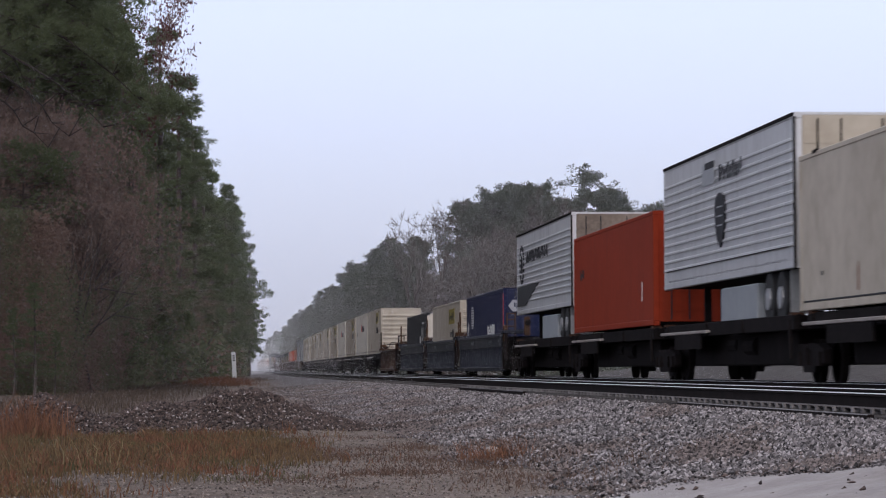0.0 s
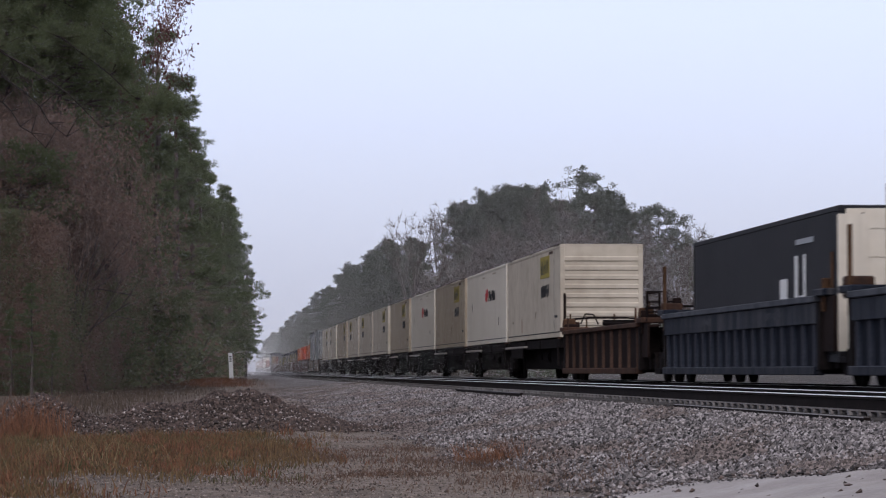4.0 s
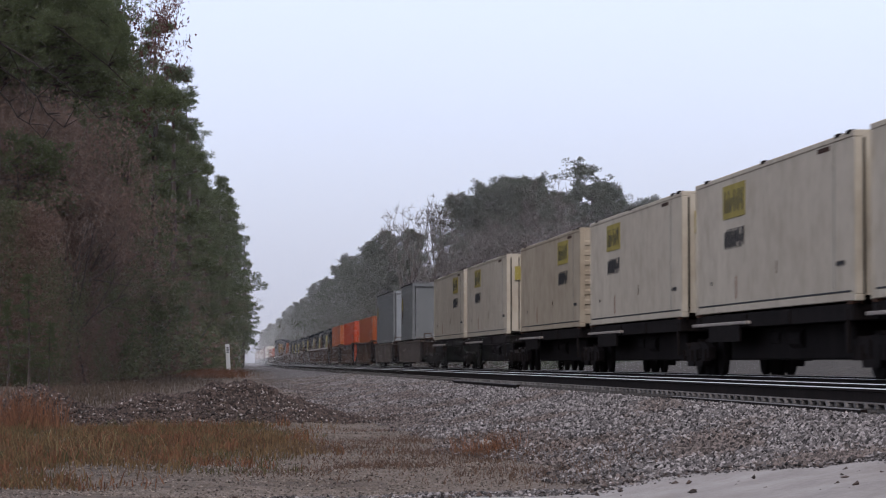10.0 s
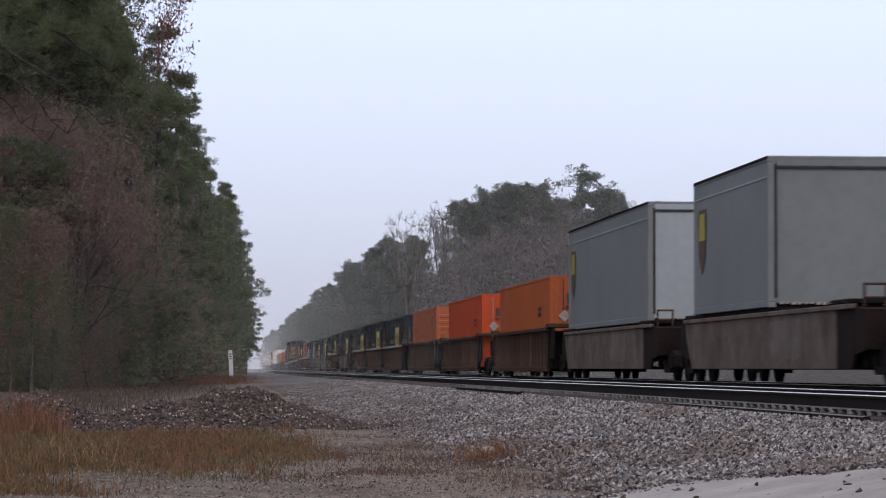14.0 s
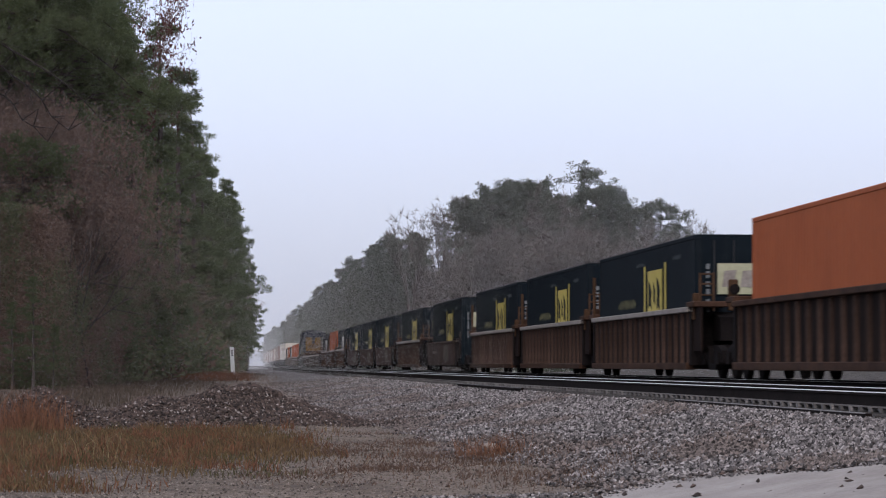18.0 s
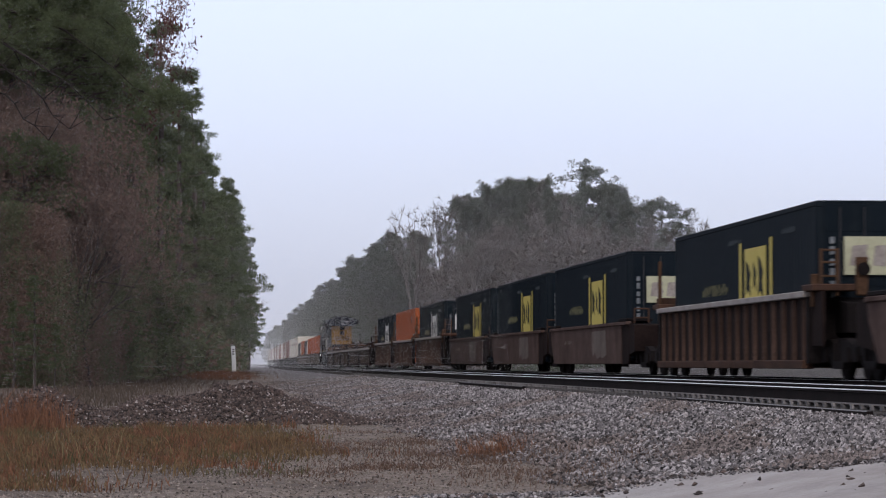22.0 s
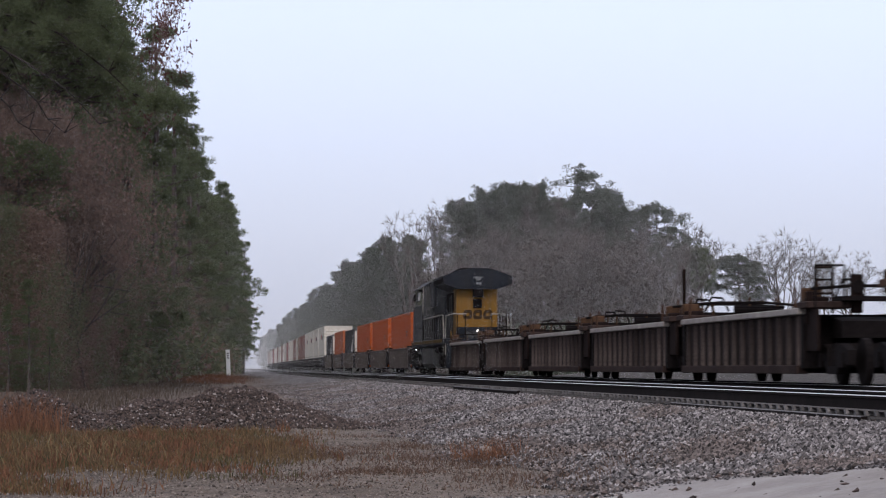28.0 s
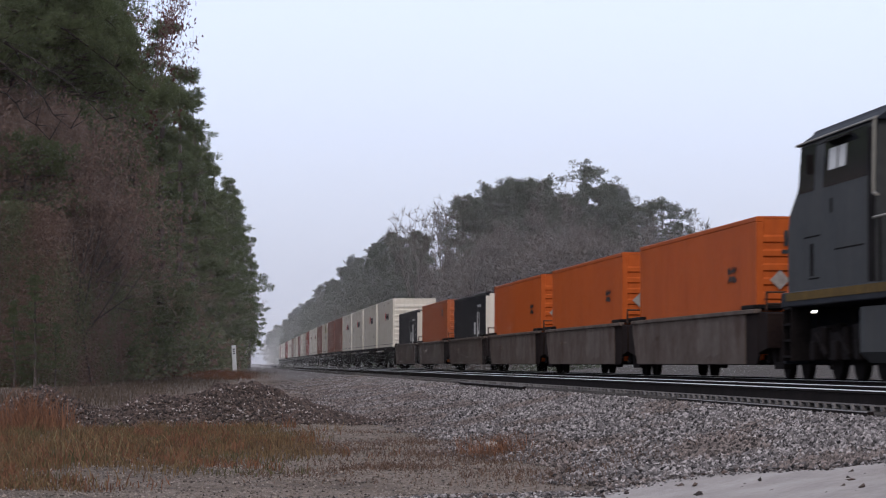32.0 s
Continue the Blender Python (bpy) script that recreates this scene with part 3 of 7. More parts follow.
def container(name, L, z0, H, paint, style, door_paint=None, rods=False, plain_end=False):
    """A box container: walls, roof, rails, corner posts and castings; style: smooth, corrugated or ribbed sides."""
    W, h = 1.30, L / 2
    root = new(name)
    door_paint = door_paint or paint
    for sx, side in ((-1, "side_wall"), (1, "side_wall")):
        bm = bmesh.new()
        if style == "corrugated":
            n, y, edge = int(L / 0.29), -h + 0.16, [(sx * (W - 0.05), -h + 0.16), (sx * (W - 0.013), -h + 0.16)]
            for i in range(n):
                y = -h + 0.3 + i * (L - 0.6) / n
                edge += [(sx * (W - 0.013), y), (sx * (W - 0.001), y + 0.04), (sx * (W - 0.001), y + 0.13), (sx * (W - 0.013), y + 0.17)]
            edge += [(sx * (W - 0.013), h - 0.16), (sx * (W - 0.05), h - 0.16)]
            upright(bm, edge, z0 + 0.16, z0 + H - 0.10)
        elif style == "ribbed":
            n, edge = 11, [(sx * (W - 0.05), z0 + 0.16), (sx * (W - 0.013), z0 + 0.16)]
            for i in range(n):
                z = z0 + 0.42 + i * (H - 0.75) / n
                edge += [(sx * (W - 0.013), z), (sx * (W + 0.022), z + 0.012), (sx * (W + 0.022), z + 0.052), (sx * (W - 0.013), z + 0.075)]
            edge += [(sx * (W - 0.013), z0 + H - 0.10), (sx * (W - 0.05), z0 + H - 0.10)]
            prism(bm, edge, -h + 0.16, h - 0.16)
        else:
            xa, xb = sorted((sx * (W - 0.05), sx * (W - 0.012)))
            box(bm, xa, xb, -h + 0.16, h - 0.16, z0 + 0.16, z0 + H - 0.10)
        part(side, bm, paint, root)
        xa, xb = sorted((sx * (W - 0.12), sx * W))
        part("bottom_rail", box(bmesh.new(), xa, xb, -h + 0.15, h - 0.15, z0 + 0.01, z0 + 0.155, 0.012), paint, root)
        xa, xb = sorted((sx * (W - 0.09), sx * (W + 0.004)))
        part("top_rail", box(bmesh.new(), xa, xb, -h + 0.15, h - 0.15, z0 + H - 0.10, z0 + H, 0.015), paint, root)
        for sy in (-1, 1):
            ya, yb = sorted((sy * (h - 0.16), sy * h))
            xa, xb = sorted((sx * (W - 0.15), sx * (W + 0.002)))
            part("corner_post", box(bmesh.new(), xa, xb, ya, yb, z0 + 0.11, z0 + H - 0.11, 0.012), paint, root)
            for za in (z0, z0 + H - 0.11):
                part("corner_casting", box(bmesh.new(), xa - 0.004, xb + 0.004, ya - 0.004, yb + 0.004, za, za + 0.11, 0.01), paint, root)
    part("roof", box(bmesh.new(), -W + 0.05, W - 0.05, -h + 0.1, h - 0.1, z0 + H - 0.04, z0 + H + 0.012), paint, root)
    part("floor_panel", box(bmesh.new(), -W + 0.1, W - 0.1, -h + 0.1, h - 0.1, z0 + 0.03, z0 + 0.14), STEEL_DARK, root)
    bm = bmesh.new()
    edge = [(-h + 0.07, z0 + 0.10), (-h + 0.03, z0 + 0.10)]
    if not rods and plain_end is False:
        for i in range(8):
            z = z0 + 0.35 + i * (H - 0.6) / 8
            edge += [(-h + 0.03, z), (-h - 0.005, z + 0.03), (-h - 0.005, z + 0.13), (-h + 0.03, z + 0.17)]
    edge += [(-h + 0.03, z0 + H - 0.05), (-h + 0.07, z0 + H - 0.05)]
    prism(bm, edge, -W + 0.14, W - 0.14, "x")
    part("end_wall", bm, door_paint, root)
    part("far_end_wall", box(bmesh.new(), -W + 0.14, W - 0.14, h - 0.07, h - 0.03, z0 + 0.10, z0 + H - 0.05), paint, root)
    if rods:
        for x in (-0.85, -0.4, 0.4, 0.85):
            part("lock_rod", rod(bmesh.new(), (x, -h + 0.0, z0 + 0.15), (x, -h + 0.0, z0 + H - 0.12), 0.018), STEEL_DARK if door_paint in (CREAM, CREAM_TAN, CREAM_WHITE, ORANGE, ORANGE_DULL) else RAIL_EDGE if door_paint is ORANGE_RED else INK, root)
        for k in range(5):
            part("door_rib", box(bmesh.new(), -W + 0.2, W - 0.2, -h + 0.018, -h + 0.031, z0 + 0.35 + k * 0.5, z0 + 0.47 + k * 0.5), door_paint, root)
    return root


CL, CH = 16.1, 2.9


def roof_tabs(c, places):
    for y in places:
        part("roof_tab", box(bmesh.new(), -1.32, -1.18, y - 0.16, y + 0.16, 4.19, 4.26, 0.01), STEEL_DARK, c)


def cream_container(turned=False, paint=CREAM):
    """turned: the doors face back along the track, and the name stands at the other end of the side."""
    c = container("cargo_container", CL, 1.33, CH, paint, "smooth", rods=turned)
    x, e = -1.30, -CL / 2
    d = 7.2 if turned else 0.0
    part("name_panel", box(bmesh.new(), x - 0.004, x + 0.02, -5.1 + d, -2.6 + d, 3.30, 4.0), DIRTY_YELLOW, c, "dirty yellow name panel")
    part("panel_lettering", bars(x - 0.004, -4.95 + d, -2.75 + d, 3.42, 3.88, 5, 1, seed=3, fill=0.4), INK, c, "dark bars of lettering")
    part("side_lettering", bars(x + 0.008, -5.0 + d, -2.7 + d, 2.66, 3.08, 7, 1, seed=4, fill=0.6), INK, c, "dark bars of lettering")
    part("bottom_line", box(bmesh.new(), x - 0.001, x + 0.01, -7.7, 7.7, 1.49, 1.52), INK, c)
    part("number_marking", bars(x + 0.008, -7.2, -6.5, 1.95, 2.05, 5, 1, seed=5), INK, c)
    part("plate_marking", box(bmesh.new(), x + 0.0, x + 0.01, 6.0, 6.12, 1.95, 2.03), INK, c)
    part("side_scuff", box(bmesh.new(), x + 0.0, x + 0.008, -1.2, -1.16, 2.0, 2.25), STEEL_BROWN, c)
    part("panel_joint", box(bmesh.new(), x + 0.006, x + 0.0135, -6.35, -6.325, 1.5, 4.1), GREY, c)
    part("bare_patch", box(bmesh.new(), x + 0.004, x + 0.0125, -6.0, -5.0, 4.02, 4.1), STEEL_BROWN, c, "rusty scrape under the top rail")
    part("rust_smear", prism(bmesh.new(), [(3.1, 1.62), (3.2, 1.6), (3.17, 2.0), (3.13, 2.1)], x + 0.006, x + 0.0128, "x"), BROWN_PAINT, c)
    roof_tabs(c, (-7.6, -6.7, 0.1, 6.6))
    if turned:
        part("end_panel", box(bmesh.new(), -1.0, 0.9, e - 0.02, e + 0.0, 3.28, 3.78), DIRTY_YELLOW, c, "pale yellow name panel on the doors")
        part("end_panel_border", box(bmesh.new(), -1.0, 0.9, e - 0.024, e - 0.001, 3.26, 3.28), INK, c)
        part("end_panel_shape", prism(bmesh.new(), [(-0.75, 3.7), (-0.35, 3.7), (-0.1, 3.4), (-0.45, 3.38)], e - 0.03, e - 0.02), GREY, c)
        part("lock_handle", box(bmesh.new(), -0.6, -0.2, e - 0.03, e + 0.0, 2.0, 2.06), STEEL_DARK, c)
        part("door_edge", box(bmesh.new(), -1.16, -1.12, e - 0.006, e + 0.03, 1.45, 4.1), STEEL_DARK, c, "dark door seal")
    return c


def white_container():
    c = container("cargo_container", CL, 1.33, CH, CREAM_WHITE, "smooth")
    x = -1.30
    part("red_lettering", bars(x + 0.004, -1.1, 0.1, 3.0, 3.5, 2, 1, seed=6, fill=0.62), RED_INK, c, "red bars of lettering")
    part("dark_lettering", bars(x + 0.004, -3.9, -1.3, 3.0, 3.4, 6, 1, seed=7, fill=0.62), INK, c, "dark bars of lettering")
    part("bottom_line", box(bmesh.new(), x - 0.001, x + 0.01, -7.7, 7.7, 1.49, 1.52), INK, c)
    part("side_scuff", box(bmesh.new(), x + 0.0, x + 0.008, 5.7, 5.8, 2.7, 3.05), STEEL_DARK, c)
    part("top_scrape", box(bmesh.new(), x + 0.0, x + 0.008, -4.2, -2.9, 3.99, 4.05), CREAM_TAN, c, "rusty scrape under the top rail")
    part("top_scuff", box(bmesh.new(), x + 0.0, x + 0.008, 0.2, 1.3, 3.94, 3.99), CREAM_TAN, c, "grey scrape under the top rail")
    part("plate_marking", box(bmesh.new(), x + 0.0, x + 0.008, -5.3, -5.2, 2.0, 2.3), STEEL_DARK, c)
    return c


def well_cream():
    c = container("cargo_container", 15.7, 0.42, CH, CREAM, "smooth")
    x = -1.30
    part("name_panel", box(bmesh.new(), x - 0.004, x + 0.02, -4.9, -1.9, 2.35, 3.02), DIRTY_YELLOW, c, "dirty yellow name panel")
    part("panel_lettering", bars(x - 0.004, -4.6, -2.2, 2.5, 2.86, 4, 1, seed=3, fill=0.5), INK, c, "dark bars of lettering")
    part("side_lettering", bars(x + 0.008, -4.6, -2.4, 1.75, 2.1, 6, 1, seed=8, fill=0.5), INK, c, "dark bars of lettering")
    return c


def orange_container(z0=0.38, paint=None, style="corrugated", length=16.0):
    c = container("cargo_container", length, z0, CH, paint or ORANGE, style, rods=paint in (ORANGE_RED, ORANGE_BROWN))
    x, h = -1.30, length / 2
    side_z, end_z = (2.16, 1.50) if paint is ORANGE_DULL else (1.62, 2.02 if paint in (ORANGE_RED, ORANGE_BROWN) else 2.30)
    for k in range(2):
        part("side_lettering", bars(x - 0.012, -5.8, -4.8, z0 + side_z + 0.19 * k, z0 + side_z + 0.19 * k + 0.15, 4, 1, seed=9 + k, fill=0.6), INK, c, "dark bars of lettering")
    part("end_lettering", end_bars(-h - 0.02, -0.75, 0.9, z0 + end_z, z0 + end_z + 0.32, 8, seed=2), INK, c, "dark bars of lettering")
    part("end_line", box(bmesh.new(), -0.78, 0.95, -h - 0.03, -h - 0.008, z0 + end_z - 0.15, z0 + end_z - 0.07), INK, c, "dark bar under the lettering")
    bm = bmesh.new()
    prism(bm, [(-1.02, z0 + 1.62), (-0.82, z0 + 1.82), (-0.62, z0 + 1.62), (-0.82, z0 + 1.42)], -h - 0.03, -h - 0.004)
    part("placard", bm, RAIL_EDGE if paint is not ORANGE_DULL else ORANGE_DULL, c, "worn diamond placard")
    return c


def plain_orange(paint=None):
    c = container("cargo_container", 15.85, 1.35, 2.85, paint or ORANGE_DARK, "smooth", rods=True)
    part("side_marking", bars(-1.292, 5.6, 6.5, 2.9, 3.2, 2, 2, seed=4), INK, c, "dark bars of lettering")
    part("scratch", box(bmesh.new(), -1.301, -1.29, -6.0, -5.93, 2.0, 2.5), WHITE_SIGN, c)
    return c


def navy_container(logo):
    z0 = 0.36
    c = container("cargo_container", 16.1, z0, CH, NAVY, "corrugated", rods=True)
    x, h = -1.315, 8.05
    for y in (-3.85, -0.55):
        part("logo_stripe", box(bmesh.new(), x - 0.008, x, y - 0.11, y + 0.11, z0 + 0.95, z0 + 2.42), logo, c, "upright painted stripe")
    part("logo_panel", box(bmesh.new(), x - 0.006, x, -3.35, -1.05, z0 + 1.0, z0 + 2.28, 0.0), logo, c, "square logo panel of dark shapes")
    for a, wide, lo, hi in ((-1.2, -0.55, 1.25, 2.05), (-2.0, -0.35, 1.35, 2.0), (-2.55, -0.55, 1.2, 2.1)):
        mid = z0 + (lo + hi) / 2
        part("logo_shape", prism(bmesh.new(), [(a, z0 + lo + 0.1), (a + wide * 0.15, mid), (a, z0 + hi), (a + wide * 0.5, z0 + hi - 0.1), (a + wide, mid + 0.1), (a + wide * 0.75, mid - 0.05), (a + wide, z0 + lo + 0.05),
                                                (a + wide * 0.4, z0 + lo + 0.2)][::-1], x - 0.014, x - 0.007, "x"), NAVY, c)
    part("side_lettering", bars(x, 0.9, 4.2, z0 + 1.40, z0 + 1.64, 9, 1, seed=11, fill=0.30), DIM_YELLOW, c, "row of lettering bars")
    part("upper_marking", bars(x, -0.6, 0.9, z0 + 2.42, z0 + 2.53, 6, 1, seed=12, fill=0.4), DIM_GREY, c)
    part("upper_number", bars(x, -6.2, -4.9, z0 + 2.42, z0 + 2.53, 6, 1, seed=13, fill=0.4), DIM_GREY, c)
    part("end_panel", box(bmesh.new(), -0.78, 0.75, -h - 0.03, -h + 0.02, z0 + 1.55, z0 + 2.25), WHITE_SIGN if logo is WHITE_SIGN else PALE_SIGN, c, "pale placard on the end doors")
    if logo is not WHITE_SIGN:
        for x0 in (-0.68, -0.26, 0.16):
            part("end_panel_shape", prism(bmesh.new(), [(x0, z0 + 1.72), (x0 + 0.05, z0 + 2.08), (x0 + 0.34, z0 + 2.1), (x0 + 0.30, z0 + 1.95), (x0 + 0.36, z0 + 1.84), (x0 + 0.3, z0 + 1.7)], -h - 0.04, -h - 0.03), RAIL_EDGE, c, "dull shape on the placard")
    for k in range(6):
        part("end_marking", box(bmesh.new(), -1.04, -0.96, -h - 0.025, -h + 0.02, z0 + 1.12 + k * 0.20, z0 + 1.27 + k * 0.20 - 0.03 * (k % 2)), DIM_WHITE, c)
    return c


def blue_container():
    z0 = 0.42
    c = container("cargo_container", 15.8, z0, CH, ROYAL, "corrugated", rods=True)
    x, h = -1.315, 7.9
    bm = bmesh.new()
    for k in range(9):
        z = z0 + 1.55 + k * 0.105
        half = math.sqrt(max(0.02, 0.25 - (z - z0 - 1.97) ** 2)) * 1.15
        box(bm, x - 0.006, x, 4.9 - half, 4.9 + half, z, z + 0.06)
    part("round_logo", bm, WHITE_SIGN, c, "pale striped disc")
    part("side_lettering", bars(x, -4.6, -1.6, z0 + 1.1, z0 + 1.6, 5, 1, seed=15, fill=0.5), WHITE_SIGN, c, "white bars of lettering")
    part("small_marking", bars(x, 6.6, 7.2, z0 + 1.2, z0 + 1.9, 1, 3, seed=16), WHITE_SIGN, c)
    part("corner_stripe", box(bmesh.new(), x - 0.004, x + 0.02, -h + 0.0, -h + 0.14, z0 + 0.2, z0 + 2.7), RED_STRIPE, c)
    bm = bmesh.new()
    prism(bm, [(-1.12, z0 + 2.24), (-0.95, z0 + 2.46), (-0.42, z0 + 2.46), (-0.22, z0 + 2.24), (-0.42, z0 + 2.02), (-0.95, z0 + 2.02)], -h - 0.04, -h - 0.022)
    part("end_logo", bm, surf("soiled_white_plate", (0.26, 0.27, 0.30), (0.38, 0.385, 0.40), 2.0), c, "soiled white six-sided logo plate")
    part("end_logo_mark", end_bars(-h - 0.04, -0.92, -0.42, z0 + 2.13, z0 + 2.36, 3, seed=6), ROYAL, c)
    return c


def black_container():
    z0 = 0.42
    c = container("cargo_container", 15.2, z0, 2.75, BLACK_PAINT, "corrugated", CREAM_WHITE, rods=True)
    x = -1.315
    bm = bmesh.new()
    box(bm, x - 0.006, x, -4.2, -3.9, z0 + 0.7, z0 + 2.0)
    box(bm, x - 0.006, x, -4.9, -4.3, z0 + 1.1, z0 + 1.25)
    box(bm, x - 0.006, x, -4.9, -4.7, z0 + 1.25, z0 + 2.0)
    box(bm, x - 0.006, x, -3.2, -2.5, z0 + 1.1, z0 + 1.6)
    part("side_logo", bm, WHITE_SIGN, c, "white angular logo shapes")
    part("top_marking", box(bmesh.new(), x - 0.005, x, -5.6, -4.0, z0 + 2.2, z0 + 2.3), RUBBLE_GREY, c)
    part("end_post", box(bmesh.new(), -1.303, -0.75, -7.62, -7.58, z0 + 0.2, z0 + 2.6), CREAM_WHITE, c)
    return c


def trailer_wheel(parent, x, y, z):
    t = part("tyre", wheel_shape(bmesh.new(), x, y, z, 0.51, 0.26, 24), TYRE, parent)
    part("hub", wheel_shape(bmesh.new(), x - 0.14 if x < 0 else x + 0.14, y, z, 0.22, 0.05, 14), RUBBLE_GREY, t, "bright wheel hub")


def bars_end(y, z):
    return end_bars(y, -1.1, 1.1, z, z + 0.05, 9, 0.006, 5)


def trailer(L, z0, H, paint, style, logo):
    """A road trailer riding on a rail car, wheels at the near end under the rear doors."""
    h = L / 2
    c = container("road_trailer", L, z0, H, paint, style, door_paint=(GREY_DOOR if L > 12 else GREY) if logo == "grey" else WORN_DOOR if logo == "wave" else CREAM, rods=logo != "grey", plain_end=True)
    x = -1.30
    if logo != "grey":
        part("roof_edge", box(bmesh.new(), x - 0.012, x + 0.01, -h, h, z0 + H - 0.07, z0 + H + 0.005), STEEL_DARK, c, "dark roof edge")
        part("rear_frame", box(bmesh.new(), x - 0.014, x + 0.03, -h - 0.006, -h + 0.07, z0, z0 + H - 0.08), STEEL_DARK, c, "dark rear door frame")
    if logo == "shield":
        bm = bmesh.new()
        prism(bm, [(0.62 * math.sin(q), z0 + 1.60 + 0.30 * math.cos(q)) for q in np.linspace(-1.7, 1.7, 13)] + [(0.55, z0 + 1.2), (0.32, z0 + 0.88), (0, z0 + 0.72), (-0.32, z0 + 0.88), (-0.55, z0 + 1.2)], x - 0.040, x, "x")
        part("shield_logo", bm, INK, c, "dark rounded shield shape")
        for k in range(3):
            part("shield_band", box(bmesh.new(), x - 0.044, x - 0.040, -0.34, 0.34, z0 + 1.18 + k * 0.2, z0 + 1.21 + k * 0.2), RUBBLE_GREY, c)
        part("side_lettering", bars(x - 0.02, -2.6, 0.2, z0 + 2.15, z0 + 2.5, 7, 1, seed=21), INK, c, "dark bars of lettering")
        part("flag_patch", box(bmesh.new(), x - 0.025, x, 0.7, 2.3, z0 + 2.15, z0 + 2.62), RUBBLE_GREY, c)
        part("flag_corner", box(bmesh.new(), x - 0.03, x - 0.025, 0.7, 1.9, z0 + 2.5, z0 + 2.65), INK, c)
        part("lower_skirt", bars(x - 0.018, -7.2, 7.2, z0 + 0.15, z0 + 0.20, 26, 1, seed=22, fill=0.22), INK, c, "row of lower rivets and markings")
        part("belt_line", box(bmesh.new(), x - 0.024, x, -7.4, 7.4, z0 + 0.42, z0 + 0.435), STEEL_DARK, c)
    elif logo == "wave":
        bm = bmesh.new()
        prism(bm, [(7.6, z0 + 0.30), (7.6, z0 + 0.97), (0.9, z0 + 0.98), (5.0, z0 + 0.30)], x - 0.026, x, "x")
        part("wave_stripe", bm, LOCO_GREY, c, "grey swoosh along the lower side")
        part("side_lettering", bars(x - 0.02, -1.8, 4.8, z0 + 1.75, z0 + 2.15, 16, 1, seed=23), INK, c, "dark bars of lettering")
        bm = bmesh.new()
        for k in range(18):
            a0 = k * math.tau / 18
            y, z = 6.2 + 0.62 * math.cos(a0), z0 + 1.75 + 0.62 * math.sin(a0)
            box(bm, x - 0.024, x, y - 0.09, y + 0.09, z - 0.07, z + 0.07)
        part("ring_logo", bm, INK, c, "dark ring emblem")
        part("ring_mark", bars(x - 0.02, 5.85, 6.5, z0 + 1.45, z0 + 2.05, 3, 1, seed=24), INK, c)
    else:
        part("top_band", box(bmesh.new(), x - 0.004, x + 0.02, -h + 0.2, h - 0.2, z0 + H - 0.42, z0 + H - 0.39), GREY_DOOR, c)
        bm = bmesh.new()
        y = h - 1.15
        prism(bm, [(y - 0.55, z0 + H * 0.72), (y - 0.4, z0 + H * 0.78), (y + 0.4, z0 + H * 0.78), (y + 0.55, z0 + H * 0.72), (y + 0.4, z0 + H * 0.42), (y, z0 + H * 0.3), (y - 0.4, z0 + H * 0.42)], x - 0.008, x, "x")
        part("shield_logo", bm, surf("brown_emblem", (0.05, 0.035, 0.02), (0.08, 0.05, 0.03), 5), c, "brown shield shape")
        bm = bmesh.new()
        prism(bm, [(y - 0.4, z0 + H * 0.55), (y - 0.3, z0 + H * 0.75), (y + 0.3, z0 + H * 0.75), (y + 0.4, z0 + H * 0.55)], x - 0.012, x - 0.008, "x")
        part("shield_field", bm, DIRTY_YELLOW, c, "yellow emblem field")
        # dark block added to close the gap between trailer and well
        part("gap_filler", box(bmesh.new(), -1.2, 1.2, -h + 0.05, h - 0.05, z0 - 0.28, z0 + 0.02), STEEL_DARK, c)
        part("door_frame", box(bmesh.new(), -1.18, -1.12, -h - 0.012, -h + 0.03, z0 + 0.2, z0 + H - 0.15), INK, c)
        part("door_seal", box(bmesh.new(), 1.12, 1.18, -h - 0.012, -h + 0.03, z0 + 0.2, z0 + H - 0.15), INK, c)
        part("roof_edge", box(bmesh.new(), x - 0.012, x + 0.01, -h, h, z0 + H - 0.06, z0 + H + 0.005), STEEL_DARK, c, "dark roof edge")
        part("door_foot", bars_end(-h - 0.012, z0 + 0.06), RAIL_EDGE, c, "pale broken line under the doors")
        part("door_header", box(bmesh.new(), -1.18, 1.18, -h - 0.012, -h + 0.03, z0 + H - 0.24, z0 + H - 0.19), INK, c)
    if logo != "grey":
        for y in (-h + 1.6, -h + 2.85):
            for wx in (-1.12, 1.12):
                trailer_wheel(c, wx, y, z0 - 0.52)
        part("side_locker", box(bmesh.new(), -1.24, -0.7, -h + 4.2, -h + 8.4, z0 - 0.98, z0 - 0.16, 0.03), GREY_DOOR, c, "pale grey locker under the floor")
        part("mud_flap", box(bmesh.new(), -1.25, -0.6, -h + 0.72, -h + 0.74, z0 - 0.85, z0), RUBBLE_GREY, c, "pale mud flap")
        part("under_ride_bar", box(bmesh.new(), -1.1, 1.1, -h + 0.1, -h + 0.2, z0 - 0.62, z0 - 0.5), RUBBLE_GREY, c)
        part("suspension_frame", box(bmesh.new(), -0.9, 0.9, -h + 0.8, -h + 3.6, z0 - 0.35, z0 + 0.02), STEEL_DARK, c)
        part("landing_gear", box(bmesh.new(), -0.85, -0.7, h - 3.2, h - 3.05, z0 - 0.85, z0), STEEL_DARK, c)
    return c


